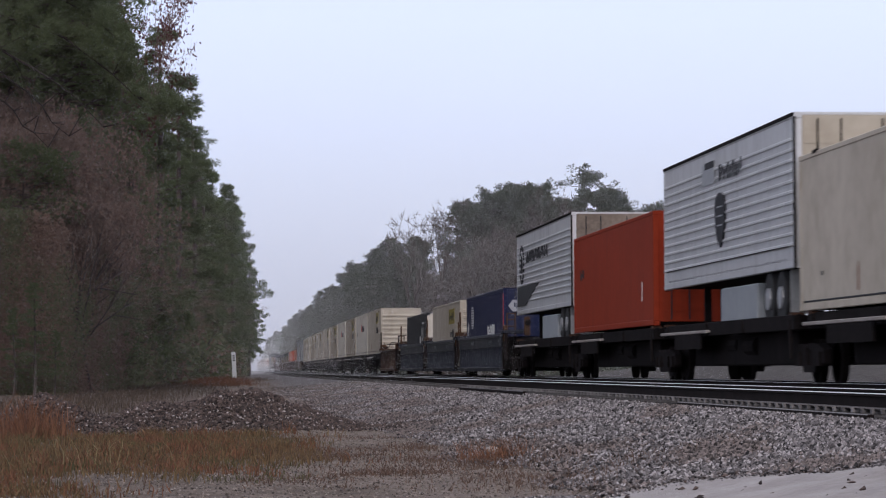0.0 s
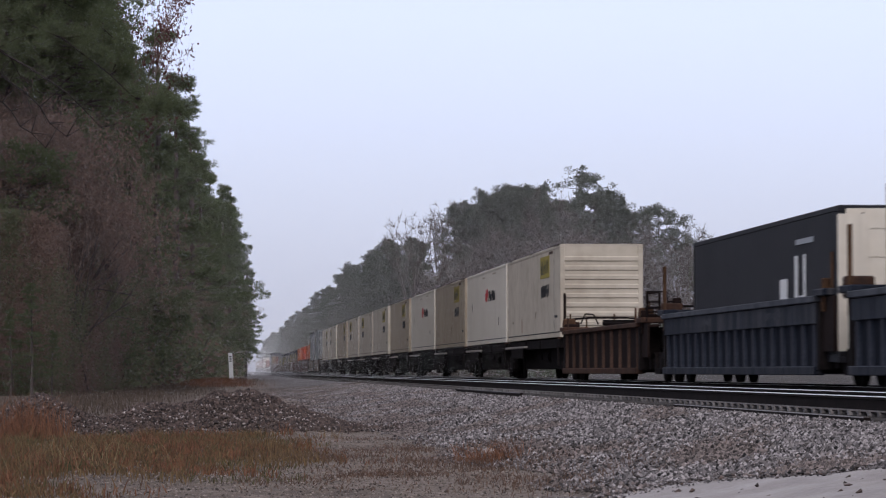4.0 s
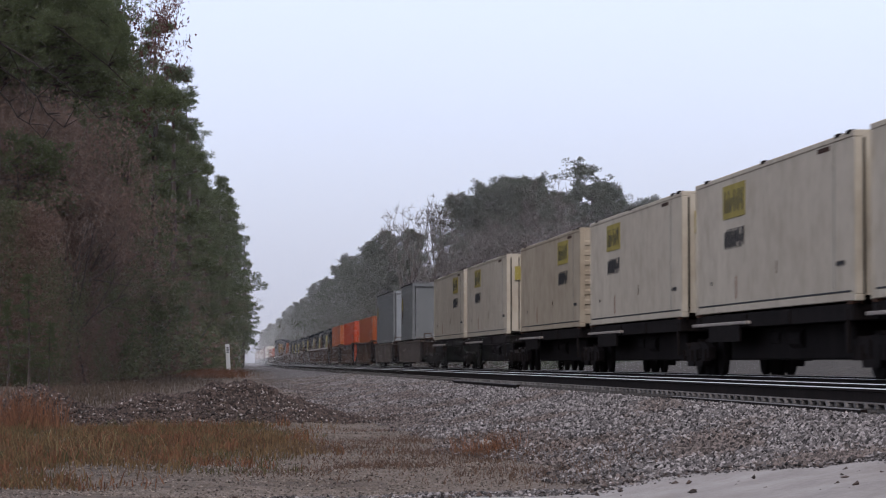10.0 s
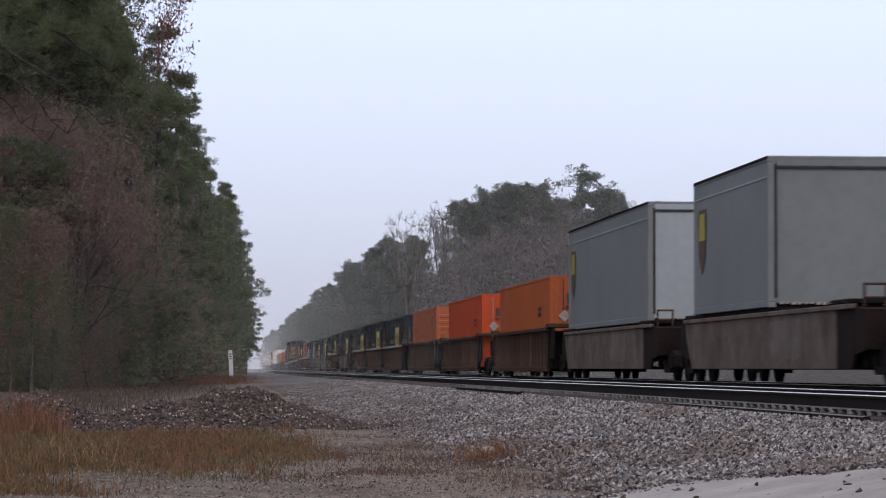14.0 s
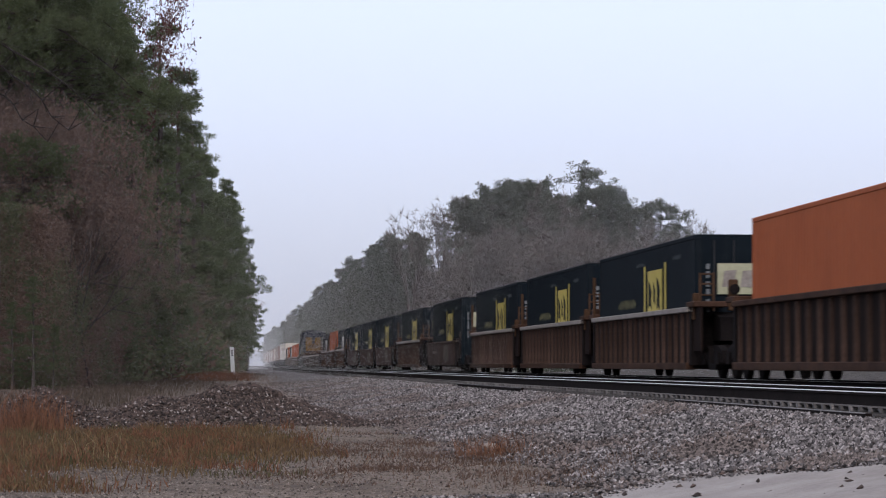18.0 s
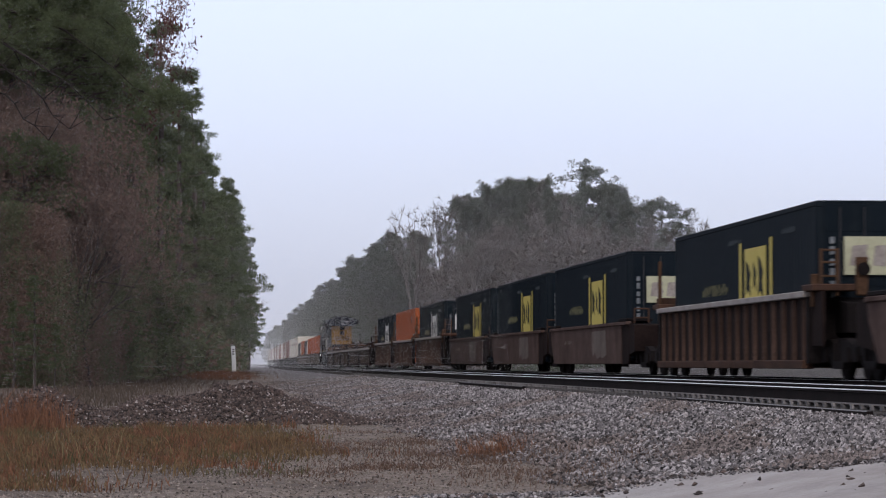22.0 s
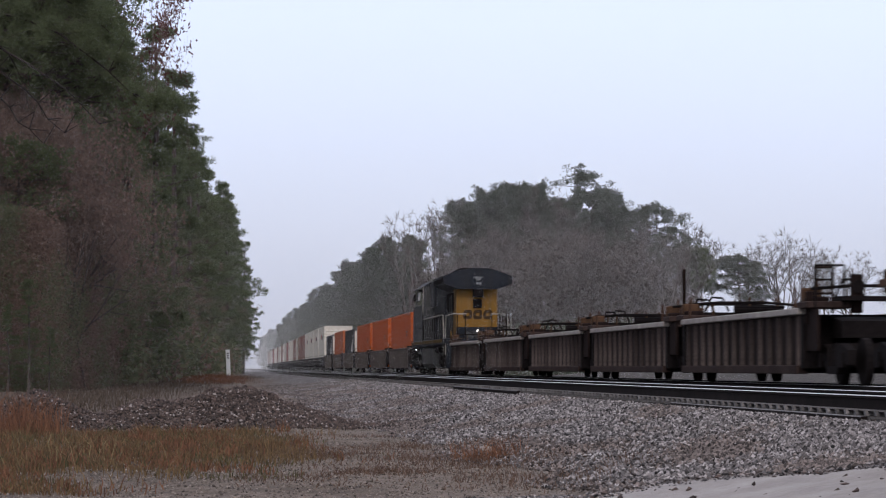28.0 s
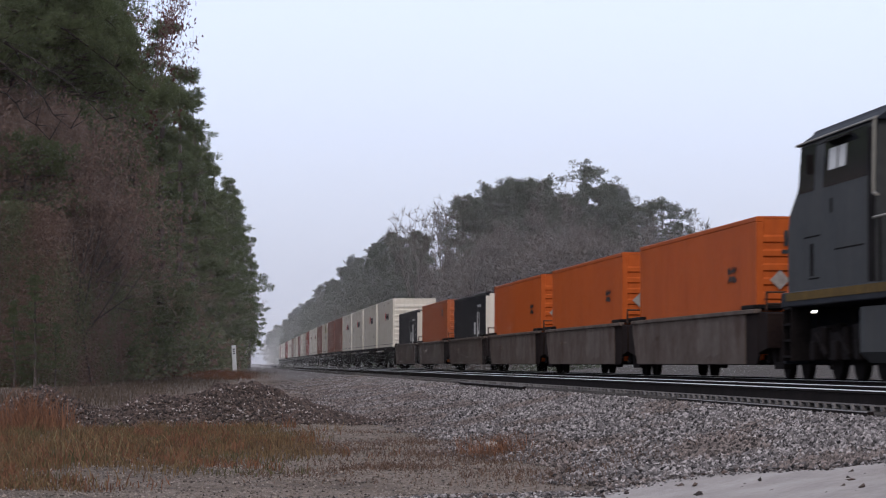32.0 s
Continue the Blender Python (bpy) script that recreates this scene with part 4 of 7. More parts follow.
# ---- rail cars ----
def truck(parent, y):
    """A two-axle bogie: side frames and bolster, with its wheels."""
    bm = bmesh.new()
    for x in (-1.08, 1.08):
        prism(bm, [(y - 1.25, 0.36), (y - 1.25, 0.62), (y - 0.75, 0.74), (y - 0.35, 0.66), (y - 0.3, 0.34), (y + 0.3, 0.34), (y + 0.35, 0.66), (y + 0.75, 0.74), (y + 1.25, 0.62),
                   (y + 1.25, 0.36), (y + 0.6, 0.46), (y + 0.42, 0.2), (y - 0.42, 0.2), (y - 0.6, 0.46)], x - 0.08, x + 0.08, "x")
        for k in (-0.15, 0.0, 0.15):
            rod(bm, (x, y + k, 0.34), (x, y + k, 0.62), 0.05, 8)
        for k in (-0.9, 0.9):
            box(bm, x - 0.13, x + 0.13, y + k - 0.14, y + k + 0.14, 0.32, 0.58)
    box(bm, -1.1, 1.1, y - 0.22, y + 0.22, 0.5, 0.75)
    t = part("bogie", bm, STEEL_DARK, parent)
    for k in (-0.9, 0.9):
        bm = bmesh.new()
        for x in (-0.755, 0.755):
            wheel_shape(bm, x, 0, 0, 0.42, 0.13, 22)
        rod(bm, (-0.75, 0, 0), (0.75, 0, 0), 0.08, 8)
        wset = part("wheelset", bm, STEEL_DARK, t)
        wset.location = (0, y + k, 0.42)
    return t


def pipe_run(pts, r=0.018):
    bm = bmesh.new()
    for a, b in zip(pts, pts[1:]):
        rod(bm, a, b, r)
    return bm


def ribbed_well(L, paint, top_paint, n=13, far_truck=True, z_top=1.62, empty=False, handbrake=True, rib_paint=None):
    """A well car unit: ribbed side walls with a pale top chord, end platforms over the bogies."""
    root, h = new("well_car"), L / 2 - 1.35
    rib_paint = rib_paint or STEEL_RIB
    for sx in (-1, 1):
        xa, xb = sorted((sx * 1.345, sx * 1.375))
        # painted in the shaded tone, the ribs on it in a lighter one
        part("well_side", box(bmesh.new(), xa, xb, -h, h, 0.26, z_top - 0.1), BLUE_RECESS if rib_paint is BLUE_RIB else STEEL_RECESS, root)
        xa, xb = sorted((sx * 1.30, sx * 1.52))
        part("top_chord", box(bmesh.new(), xa, xb, -h - 0.1, h + 0.1, z_top - 0.12, z_top, 0.015), top_paint, root)
        part("bottom_chord", box(bmesh.new(), xa, xb, -h, h, 0.2, 0.36, 0.015), paint, root)
        if rib_paint is BLUE_RIB:
            part("side_band", box(bmesh.new(), *sorted((sx * 1.376, sx * 1.462)), -h + 0.02, h - 0.02, z_top - 0.50, z_top - 0.125, 0.01), STEEL_BLUE, root, "plain navy upper plate")
            for y0, y1 in ((-5.6, -3.9), (2.2, 3.4)):
                part("band_marking", bars(-1.462, y0, y1, z_top - 0.38, z_top - 0.22, 5, 1, seed=33, fill=0.4) if sx < 0 else box(bmesh.new(), 1.462, 1.466, y0, y1, z_top - 0.38, z_top - 0.22), BLUE_EDGE, root)
        rib = None
        for i in range(n):
            y = -h + 0.3 + i * (2 * h - 0.6) / (n - 1)
            if rib is None:
                xa, xb = sx * 1.375, sx * 1.45
                rib = part("rib", upright(bmesh.new(), [(xa, -0.085), (xb - sx * 0.012, -0.055), (xb, -0.035), (xb, 0.035), (xb - sx * 0.012, 0.055), (xa, 0.085)], 0.36, z_top - 0.125), rib_paint, root)
                rib.location = (0, y, 0)
            else:
                again("rib", rib, root, (0, y, 0))
    part("well_floor", box(bmesh.new(), -1.36, 1.36, -h, h, 0.24, 0.34), STEEL_DARK, root)
    for sy in (-1, 1):
        bm = bmesh.new()
        ya, yb = sorted((sy * h, sy * (h + 0.25)))
        box(bm, -1.45, 1.45, ya, yb, 0.3, z_top - 0.12)
        prism(bm, [(sy * (h + 0.2), 0.85), (sy * (h + 0.2), z_top - 0.15), (sy * (h + 1.3), z_top - 0.25), (sy * (h + 1.3), 0.85)][::sy], -0.95, 0.95, "x")
        part("end_platform", bm, STEEL_DARK, root)
        for sx in (-1, 1):
            xa, xb = sorted((sx * 0.7, sx * 1.5))
            ya, yb = sorted((sy * (h - 0.1), sy * (h + 0.85)))
            part("stacking_guide", box(bmesh.new(), xa, xb, ya, yb, z_top - 0.02, z_top + 0.11, 0.02), paint, root)
    # plates added so that the gap between the cars stays dark
    for sx in (-1, 1):
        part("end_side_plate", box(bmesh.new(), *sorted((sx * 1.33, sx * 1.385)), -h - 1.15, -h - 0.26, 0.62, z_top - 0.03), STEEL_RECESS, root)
    truck(root, -L / 2)
    if far_truck:
        truck(root, L / 2)
    if handbrake:
        bm = bmesh.new()
        for x in (-1.32, -1.02):
            rod(bm, (x, -h - 0.75, z_top - 0.1), (x, -h - 0.75, z_top + 0.75), 0.03)
        for z in (0.25, 0.5, 0.72):
            rod(bm, (-1.32, -h - 0.75, z_top + z), (-1.02, -h - 0.75, z_top + z), 0.02)
        stand = STEEL_RECESS if empty else RUST_STAND
        part("ladder", bm, stand, root)
        if empty:
            part("hand_hold", pipe_run([(-1.38, -h - 1.0, z_top), (-1.38, -h - 1.0, z_top + 0.75), (-0.85, -h - 1.0, z_top + 0.75), (-0.85, -h - 1.0, z_top)]), STEEL_DARK, root)
        part("end_stand", box(bmesh.new(), -1.44, -1.3, -h - 0.5, -h - 0.36, z_top - 0.3, z_top + 0.3, 0.02), stand, root)
        part("far_end_stand", box(bmesh.new(), -1.44, -1.36, h + 0.3, h + 0.38, z_top - 0.4, z_top + 1.15, 0.015), stand, root, "tall rusty post")
        part("valve_box", box(bmesh.new(), -1.4, -0.9, h + 0.62, h + 0.95, z_top - 0.1, z_top + 0.28, 0.03), STEEL_BROWN, root)
        part("handbrake_wheel", rod(bmesh.new(), (-0.55, -h - 0.83, z_top + 0.38), (-0.55, -h - 0.79, z_top + 0.38), 0.12, 16), STEEL_DARK, root)
        part("brake_stand", box(bmesh.new(), -0.68, -0.46, -h - 0.78, -h - 0.66, z_top - 0.1, z_top + 0.6, 0.02), stand, root)
    if empty:
        for sy in (-1, 1):
            for sx in (-1, 1):
                part("container_guide", box(bmesh.new(), *sorted((sx * 1.0, sx * 1.45)), *sorted((sy * (h - 0.05), sy * (h + 0.5))), z_top + 0.09, z_top + 0.20, 0.03), STEEL_RECESS, root)
        for sy in (-1, 1):
            part("side_post", rod(bmesh.new(), (-1.42, sy * (h - 0.6), z_top), (-1.42, sy * (h - 0.6), z_top + 0.38), 0.03), STEEL_BROWN, root)
        for k in range(5):
            part("floor_beam", box(bmesh.new(), -1.3, 1.3, -h + 1.2 + k * 2.6, -h + 1.35 + k * 2.6, z_top - 0.45, z_top - 0.3), STEEL_BROWN, root)
        for sy in (-1, 1):
            y = sy * (h + 0.45)
            part("cross_pipe", pipe_run([(-1.35, y, z_top + 0.34), (-0.6, y, z_top + 0.40), (0.5, y, z_top + 0.40), (1.3, y, z_top + 0.34)], 0.03), STEEL_DARK, root)
            for x in (-1.2, -0.7, 0.15, 0.8):
                part("latch_pin", rod(bmesh.new(), (x, y + 0.12, z_top - 0.05), (x, y + 0.12, z_top + 0.42 + 0.1 * math.sin(x * 9)), 0.028, 6), RUST_STAND, root)
            part("latch_box", box(bmesh.new(), -1.46, -1.1, *sorted((sy * (h + 0.05), sy * (h + 0.35))), z_top + 0.1, z_top + 0.36, 0.03), RUST_STAND, root, "rusty latch box")
            part("hose_loop", pipe_run([(-0.9, y, z_top + 0.2), (-0.75, y, z_top + 0.52), (-0.5, y, z_top + 0.5), (-0.35, y, z_top + 0.2)], 0.022), STEEL_DARK, root)
        part("walkway_grating", box(bmesh.new(), -0.9, 0.95, -h - 1.1, -h - 0.3, z_top + 0.12, z_top + 0.2), STEEL_DARK, root)
        part("hose_rack", rod(bmesh.new(), (-0.2, h + 0.6, z_top + 0.25), (0.9, h + 0.6, z_top + 0.25), 0.09, 8), STEEL_DARK, root)
        part("inside_stiffener", box(bmesh.new(), 1.26, 1.36, -h + 0.3, h - 0.3, z_top - 0.35, z_top - 0.2), STEEL_BROWN, root)
    return root


def tub_well(L, paint, z_top=1.34):
    """A smooth-sided well car: plain side plates that taper towards the bottom."""
    root, h = new("well_car"), L / 2 - 1.0
    for sx in (-1, 1):
        xa, xb = sorted((sx * 1.36, sx * 1.42))
        part("side_plate", prism(bmesh.new(), [(-h + 1.3, z_top), (h, z_top), (h - 0.1, z_top - 0.35), (h - 0.85, 0.3), (-h + 1.3, 0.3)], xa, xb, "x"), paint, root)
        part("end_side_plate", prism(bmesh.new(), [(-h, z_top), (-h + 1.3, z_top), (-h + 1.3, 0.3), (-h + 0.15, 0.3), (-h, 0.45)], *sorted((sx * 1.33, sx * 1.39)), "x"), STEEL_RECESS, root, "dark inset end plate")
        xa, xb = sorted((sx * 1.33, sx * 1.47))
        part("top_chord", box(bmesh.new(), xa, xb, -h, h, z_top - 0.03, z_top + 0.06, 0.012), paint, root)
        part("faded_patch", prism(bmesh.new(), [(-1.3, 1.2), (-1.6, 0.5), (-2.1, 0.62), (-2.5, 0.42), (-3.2, 0.5), (-3.6, 0.44), (-4.5, 0.55), (-4.2, 1.22)], *sorted((sx * 1.41, sx * 1.424)), "x"), FADED, root, "faded pale patch")
        part("number_marking", bars(sx * 1.424 if sx < 0 else 1.43, 3.2, 5.0, 0.86, 0.98, 7, 1, seed=31, fill=0.4), FADED, root)
    part("well_floor", box(bmesh.new(), -1.36, 1.36, -h + 0.6, h - 0.9, 0.28, 0.36), STEEL_DARK, root)
    for sy in (-1, 1):
        bm = bmesh.new()
        prism(bm, [(sy * (h - 0.3), 0.5), (sy * (h + 0.1), z_top), (sy * (h + 0.95), z_top - 0.05), (sy * (h + 0.95), 0.62), (sy * (h + 0.2), 0.55)][::sy], -1.38, 1.38, "x")
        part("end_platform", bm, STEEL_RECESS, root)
        for sx in (-1, 1):
            xa, xb = sorted((sx * 0.75, sx * 1.45))
            ya, yb = sorted((sy * (h - 1.6), sy * (h - 0.1)))
            part("stacking_guide", box(bmesh.new(), xa, xb, ya, yb, z_top + 0.06, z_top + 0.15, 0.02), STEEL_DARK, root)
    truck(root, -L / 2)
    truck(root, L / 2)
    bm = bmesh.new()
    for x in (-1.32, -0.95):
        rod(bm, (x, -h - 0.55, z_top), (x, -h - 0.55, z_top + 0.4), 0.025)
    for z in (0.15, 0.38):
        rod(bm, (-1.32, -h - 0.55, z_top + z), (-0.95, -h - 0.55, z_top + z), 0.022)
    part("ladder", bm, STEEL_BROWN, root)
    return root


def spine_car(L):
    """A skeleton car: one beam, cross arms that carry the container, bogies and hitch stands."""
    root, h = new("spine_car"), L / 2
    bm = bmesh.new()
    prism(bm, [(-h + 0.2, 0.82), (-h + 0.2, 1.22), (h - 0.2, 1.22), (h - 0.2, 0.82), (h - 2.2, 0.42), (-h + 2.2, 0.42)], -0.3, 0.3, "x")
    part("centre_beam", bm, STEEL_DARK, root)
    # dark block added to close off the bright view under the car
    part("underside_filler", box(bmesh.new(), -0.85, 0.85, -h + 2.4, h - 2.4, 0.34, 1.02, 0.03), STEEL_DARK, root)
    for sx in (-1, 1):
        part("side_sill", box(bmesh.new(), *sorted((sx * 1.16, sx * 1.26)), -h + 0.5, h - 0.5, 1.0, 1.3, 0.015), STEEL_DARK, root)
    for y in (-h + 0.75, -2.2, 2.2, h - 0.75):
        part("cross_arm", box(bmesh.new(), -1.3, 1.3, y - 0.22, y + 0.22, 1.0, 1.28, 0.02), STEEL_DARK, root)
    for y in (-h + 0.75, h - 0.75):
        for x in (-1.2, 1.2):
            part("container_pedestal", box(bmesh.new(), x - 0.12, x + 0.12, y - 0.16, y + 0.16, 1.28, 1.335), STEEL_BROWN, root)
    for sx in (-1, 1):
        xa, xb = sorted((sx * 0.45, sx * 1.36))
        part("wheel_shelf", box(bmesh.new(), xa, xb, h - 6.8, h - 0.3, 1.06, 1.13, 0.012), RAIL_EDGE, root, "pale worn running shelf")
        part("shelf_skirt", box(bmesh.new(), *sorted((sx * 1.3, sx * 1.35)), h - 6.0, h - 2.4, 0.72, 1.05), STEEL_DARK, root)
        part("side_ladder", box(bmesh.new(), *sorted((sx * 1.26, sx * 1.32)), -h + 0.9, -h + 1.05, 0.45, 1.2), STEEL_DARK, root)
    part("brake_cylinder", rod(bmesh.new(), (-0.7, 0.6, 0.78), (-0.7, 1.6, 0.78), 0.2, 12), STEEL_DARK, root)
    part("air_reservoir", rod(bmesh.new(), (-0.75, -1.8, 0.75), (-0.75, -0.6, 0.75), 0.22, 12), STEEL_DARK, root)
    truck(root, -h)
    truck(root, h)
    return root


# ---- the locomotive, its rear end towards the camera ----
def loco_truck(root, y):
    bm = bmesh.new()
    for x in (-1.1, 1.1):
        prism(bm, [(y - 2.5, 0.55), (y - 2.4, 0.95), (y - 1.2, 1.0), (y - 0.6, 0.86), (y + 0.6, 0.86), (y + 1.2, 1.0), (y + 2.4, 0.95), (y + 2.5, 0.55),
                   (y + 1.3, 0.62), (y + 0.9, 0.38), (y - 0.9, 0.38), (y - 1.3, 0.62)], x - 0.09, x + 0.09, "x")
        for k in (-1.85, 0, 1.85):
            box(bm, x - 0.2, x + 0.2, y + k - 0.2, y + k + 0.2, 0.36, 0.72, 0.03)
        for k in (-0.95, 0.95):
            rod(bm, (x - 0.12, y + k, 0.5), (x - 0.12, y + k, 0.95), 0.11, 10)
            rod(bm, (x - 0.2, y + k - 0.45, 0.45), (x - 0.2, y + k + 0.45, 0.85), 0.05, 6)
    t = part("bogie", bm, STEEL_DARK, root)
    for k in (-1.85, 0, 1.85):
        bm = bmesh.new()
        for x in (-0.755, 0.755):
            wheel_shape(bm, x, 0, 0, 0.53, 0.14, 26)
        rod(bm, (-0.75, 0, 0), (0.75, 0, 0), 0.1, 8)
        wset = part("wheelset", bm, STEEL_DARK, t)
        wset.location = (0, y + k, 0.53)


def pipe(bm, pts, r=0.022, sides=6):
    for a, b in zip(pts, pts[1:]):
        rod(bm, a, b, r, sides)
    return bm


def locomotive():
    root = new("locomotive")
    part("underframe", box(bmesh.new(), -1.5, 1.5, -10.3, 11.0, 1.36, 1.64, 0.02), LOCO_BLUE, root)
    for sx in (-1, 1):
        part("sill_stripe", box(bmesh.new(), *sorted((sx * 1.5, sx * 1.512)), -8.5, 10.5, 1.47, 1.62), SILL_YELLOW, root, "dirty yellow sill stripe")
    # engine hood with doors
    part("engine_hood", prism(bmesh.new(), [(-0.92, 1.64), (-0.92, 4.05), (-0.70, 4.28), (0.70, 4.28), (0.92, 4.05), (0.92, 1.64)], -8.9, 3.3), LOCO_BLUE, root)
    part("rear_hood", prism(bmesh.new(), [(-0.93, 1.64), (-0.93, 3.90), (0.93, 3.90), (0.93, 1.64)], -9.55, -8.0), LOCO_YELLOW, root, "grimy yellow rear end of the hood")
    for sx in (-1, 1):
        door = None
        for k in range(7):
            y = -3.2 + k * 0.88
            if door is None:
                door = part("hood_door", box(bmesh.new(), *sorted((sx * 0.92, sx * 0.945)), -0.41, 0.41, 2.05, 3.7, 0.012), LOCO_BLUE, root)
                door.location = (0, y, 0)
            else:
                again("hood_door", door, root, (0, y, 0))
        part("side_patch", box(bmesh.new(), *sorted((sx * 0.945, sx * 0.96)), -7.6, -5.6, 2.1, 3.5), LOCO_GREY, root)
        for k in range(3):
            part("vent_grille", box(bmesh.new(), *sorted((sx * 0.94, sx * 0.97)), 1.0 + k * 0.75, 1.5 + k * 0.75, 3.75, 4.15), STEEL_DARK, root)
    # flared radiators
    wing = [(-0.90, 3.86), (-1.54, 4.10), (-1.58, 4.44), (-0.85, 4.72), (0, 4.82), (0.85, 4.72), (1.58, 4.44), (1.54, 4.10), (0.90, 3.86)]
    bm = bmesh.new()
    a = [bm.verts.new((x, -10.0, z)) for x, z in wing]
    b = [bm.verts.new((x, -4.4, z)) for x, z in wing]
    c = [bm.verts.new((x * 0.6, -3.6, min(z, 4.4) - 0.06)) for x, z in wing]
    bm.faces.new(a)
    bm.faces.new(c[::-1])
    for lo, hi in ((a, b), (b, c)):
        for i in range(len(wing)):
            j = (i + 1) % len(wing)
            bm.faces.new((lo[i], hi[i], hi[j], lo[j]))
    part("radiator_housing", bm, LOCO_BLUE, root, "flared dark navy radiator housing")
    for sx in (-1, 1):
        bm = bmesh.new()
        for k in range(12):
            y = -9.7 + k * 0.43
            prism(bm, [(sx * 1.50, 4.12), (sx * 1.565, 4.14), (sx * 1.575, 4.36), (sx * 1.5, 4.38)][::sx], y, y + 0.3)
        tagged(part("radiator_louvre", bm, STEEL_DARK, root), kind="stuff")
    part("radiator_fan_grille", box(bmesh.new(), -0.7, 0.7, -9.2, -5.2, 4.68, 4.84, 0.02), STEEL_DARK, root)
    # rear end
    yb = -9.55
    part("rear_number_box", box(bmesh.new(), -0.20, 0.26, -10.04, -9.5, 3.5, 3.85, 0.02), STEEL_DARK, root)
    part("rear_light_housing", box(bmesh.new(), -0.18, 0.22, yb - 0.12, yb, 3.02, 3.42, 0.02), STEEL_DARK, root)
    for x in (-0.02, 0.12):
        part("rear_lamp", rod(bmesh.new(), (x, -10.06, 4.12), (x, -10.0, 4.12), 0.05, 12), GREY_DOOR, root)
    bm = bmesh.new()
    prism(bm, [(-0.22, 4.42), (0.26, 4.42), (0.02, 4.22)], -10.015, -10.0)
    part("triangle_plate", bm, GREY, root, "small pale triangle plate")
    for x in (-0.62, -0.16, 0.30):
        part("rear_emblem", prism(bmesh.new(), [(x, 2.56), (x - 0.03, 2.74), (x + 0.06, 2.92), (x + 0.34, 2.94), (x + 0.40, 2.86), (x + 0.40, 2.60), (x + 0.34, 2.51), (x + 0.06, 2.50)], yb - 0.012, yb - 0.002),
             EMBLEM_BROWN, root, "dark brown block of the rear emblem")
        part("emblem_gap", box(bmesh.new(), x + 0.12, x + 0.27, yb - 0.016, yb - 0.010, 2.66, 2.78), LOCO_YELLOW, root)
    part("rear_lower_band", box(bmesh.new(), -0.93, 0.93, yb - 0.02, yb, 1.66, 2.16), LOCO_BLUE, root)
    part("rear_marker_lamp", rod(bmesh.new(), (0.02, yb - 0.08, 1.98), (0.02, yb - 0.02, 1.98), 0.032, 12), LAMP_GLOW, root, "lit white marker lamp")
    part("rear_toolbox", box(bmesh.new(), -0.5, 0.0, yb - 0.5, yb - 0.05, 1.64, 1.95, 0.03), LOCO_GREY, root)
    # cab, nose
    part("cab_body", prism(bmesh.new(), [(-1.46, 1.64), (-1.46, 3.55), (-1.41, 4.33), (-1.1, 4.55), (1.1, 4.55), (1.41, 4.33), (1.46, 3.55), (1.46, 1.64)], 3.3, 9.5), LOCO_GREY, root, "dirty grey cab")
    part("cab_roof", prism(bmesh.new(), [(-1.46, 4.31), (-1.14, 4.54), (-1.1, 4.61), (1.1, 4.61), (1.14, 4.54), (1.46, 4.31)], 3.2, 9.75), LOCO_BLUE, root)
    for sx in (-1, 1):
        for y0, y1 in ((3.85, 7.3), (8.1, 9.45)):
            part("window_band", prism(bmesh.new(), [(sx * 1.468, 3.42), (sx * 1.474, 3.44), (sx * 1.424, 4.27), (sx * 1.40, 4.27)][::sx], y0, y1), GLASS_DARK, root)
        # plain white panes: the bright sky in the glass is painted on
        for y0, y1 in ((5.5, 6.05), (6.2, 6.85)):
            part("window_pane", prism(bmesh.new(), [(sx * 1.468, 3.70), (sx * 1.474, 3.70), (sx * 1.449, 4.08), (sx * 1.44, 4.08)][::sx], y0, y1), WHITE_SIGN, root, "cab window pane painted white for the bright sky in it")
        part("roof_gutter", rod(bmesh.new(), (sx * 1.44, 3.2, 4.34), (sx * 1.44, 9.8, 4.34), 0.022), HANDRAIL, root, "pale roof edge")
        part("window_visor", prism(bmesh.new(), [(sx * 1.43, 4.22), (sx * 1.58, 4.16), (sx * 1.58, 4.18), (sx * 1.43, 4.25)][::sx], 5.2, 7.2), STEEL_DARK, root)
        part("cab_grab_pole", pipe(bmesh.new(), [(sx * 1.47, 3.25, 4.35), (sx * 1.5, 3.22, 3.1), (sx * 1.5, 2.9, 3.05)], 0.024), HANDRAIL, root)
        part("cab_rear_post", box(bmesh.new(), *sorted((sx * 1.455, sx * 1.475)), 3.3, 3.75, 1.66, 4.2), STEEL_DARK, root)
        part("side_vent", box(bmesh.new(), *sorted((sx * 1.455, sx * 1.47)), 8.2, 8.45, 1.88, 2.47), STEEL_DARK, root)
        part("side_slot", box(bmesh.new(), *sorted((sx * 1.455, sx * 1.467)), 6.6, 6.75, 2.95, 3.2), STEEL_DARK, root)
        for y0, y1, z in ((4.1, 6.4, 2.28), (7.6, 9.0, 2.58), (7.7, 8.6, 1.82)):
            part("cab_seam", box(bmesh.new(), *sorted((sx * 1.455, sx * 1.466)), y0, y1, z, z + 0.03), STEEL_DARK, root)
        part("mirror", box(bmesh.new(), *sorted((sx * 1.5, sx * 1.62)), 8.0, 8.03, 3.7, 4.05), STEEL_DARK, root)
    part("nose", prism(bmesh.new(), [(9.5, 1.50), (9.5, 3.62), (9.75, 3.45), (10.45, 3.08), (10.6, 2.8), (10.6, 1.50)], -1.44, 1.44, "x"), LOCO_GREY, root)
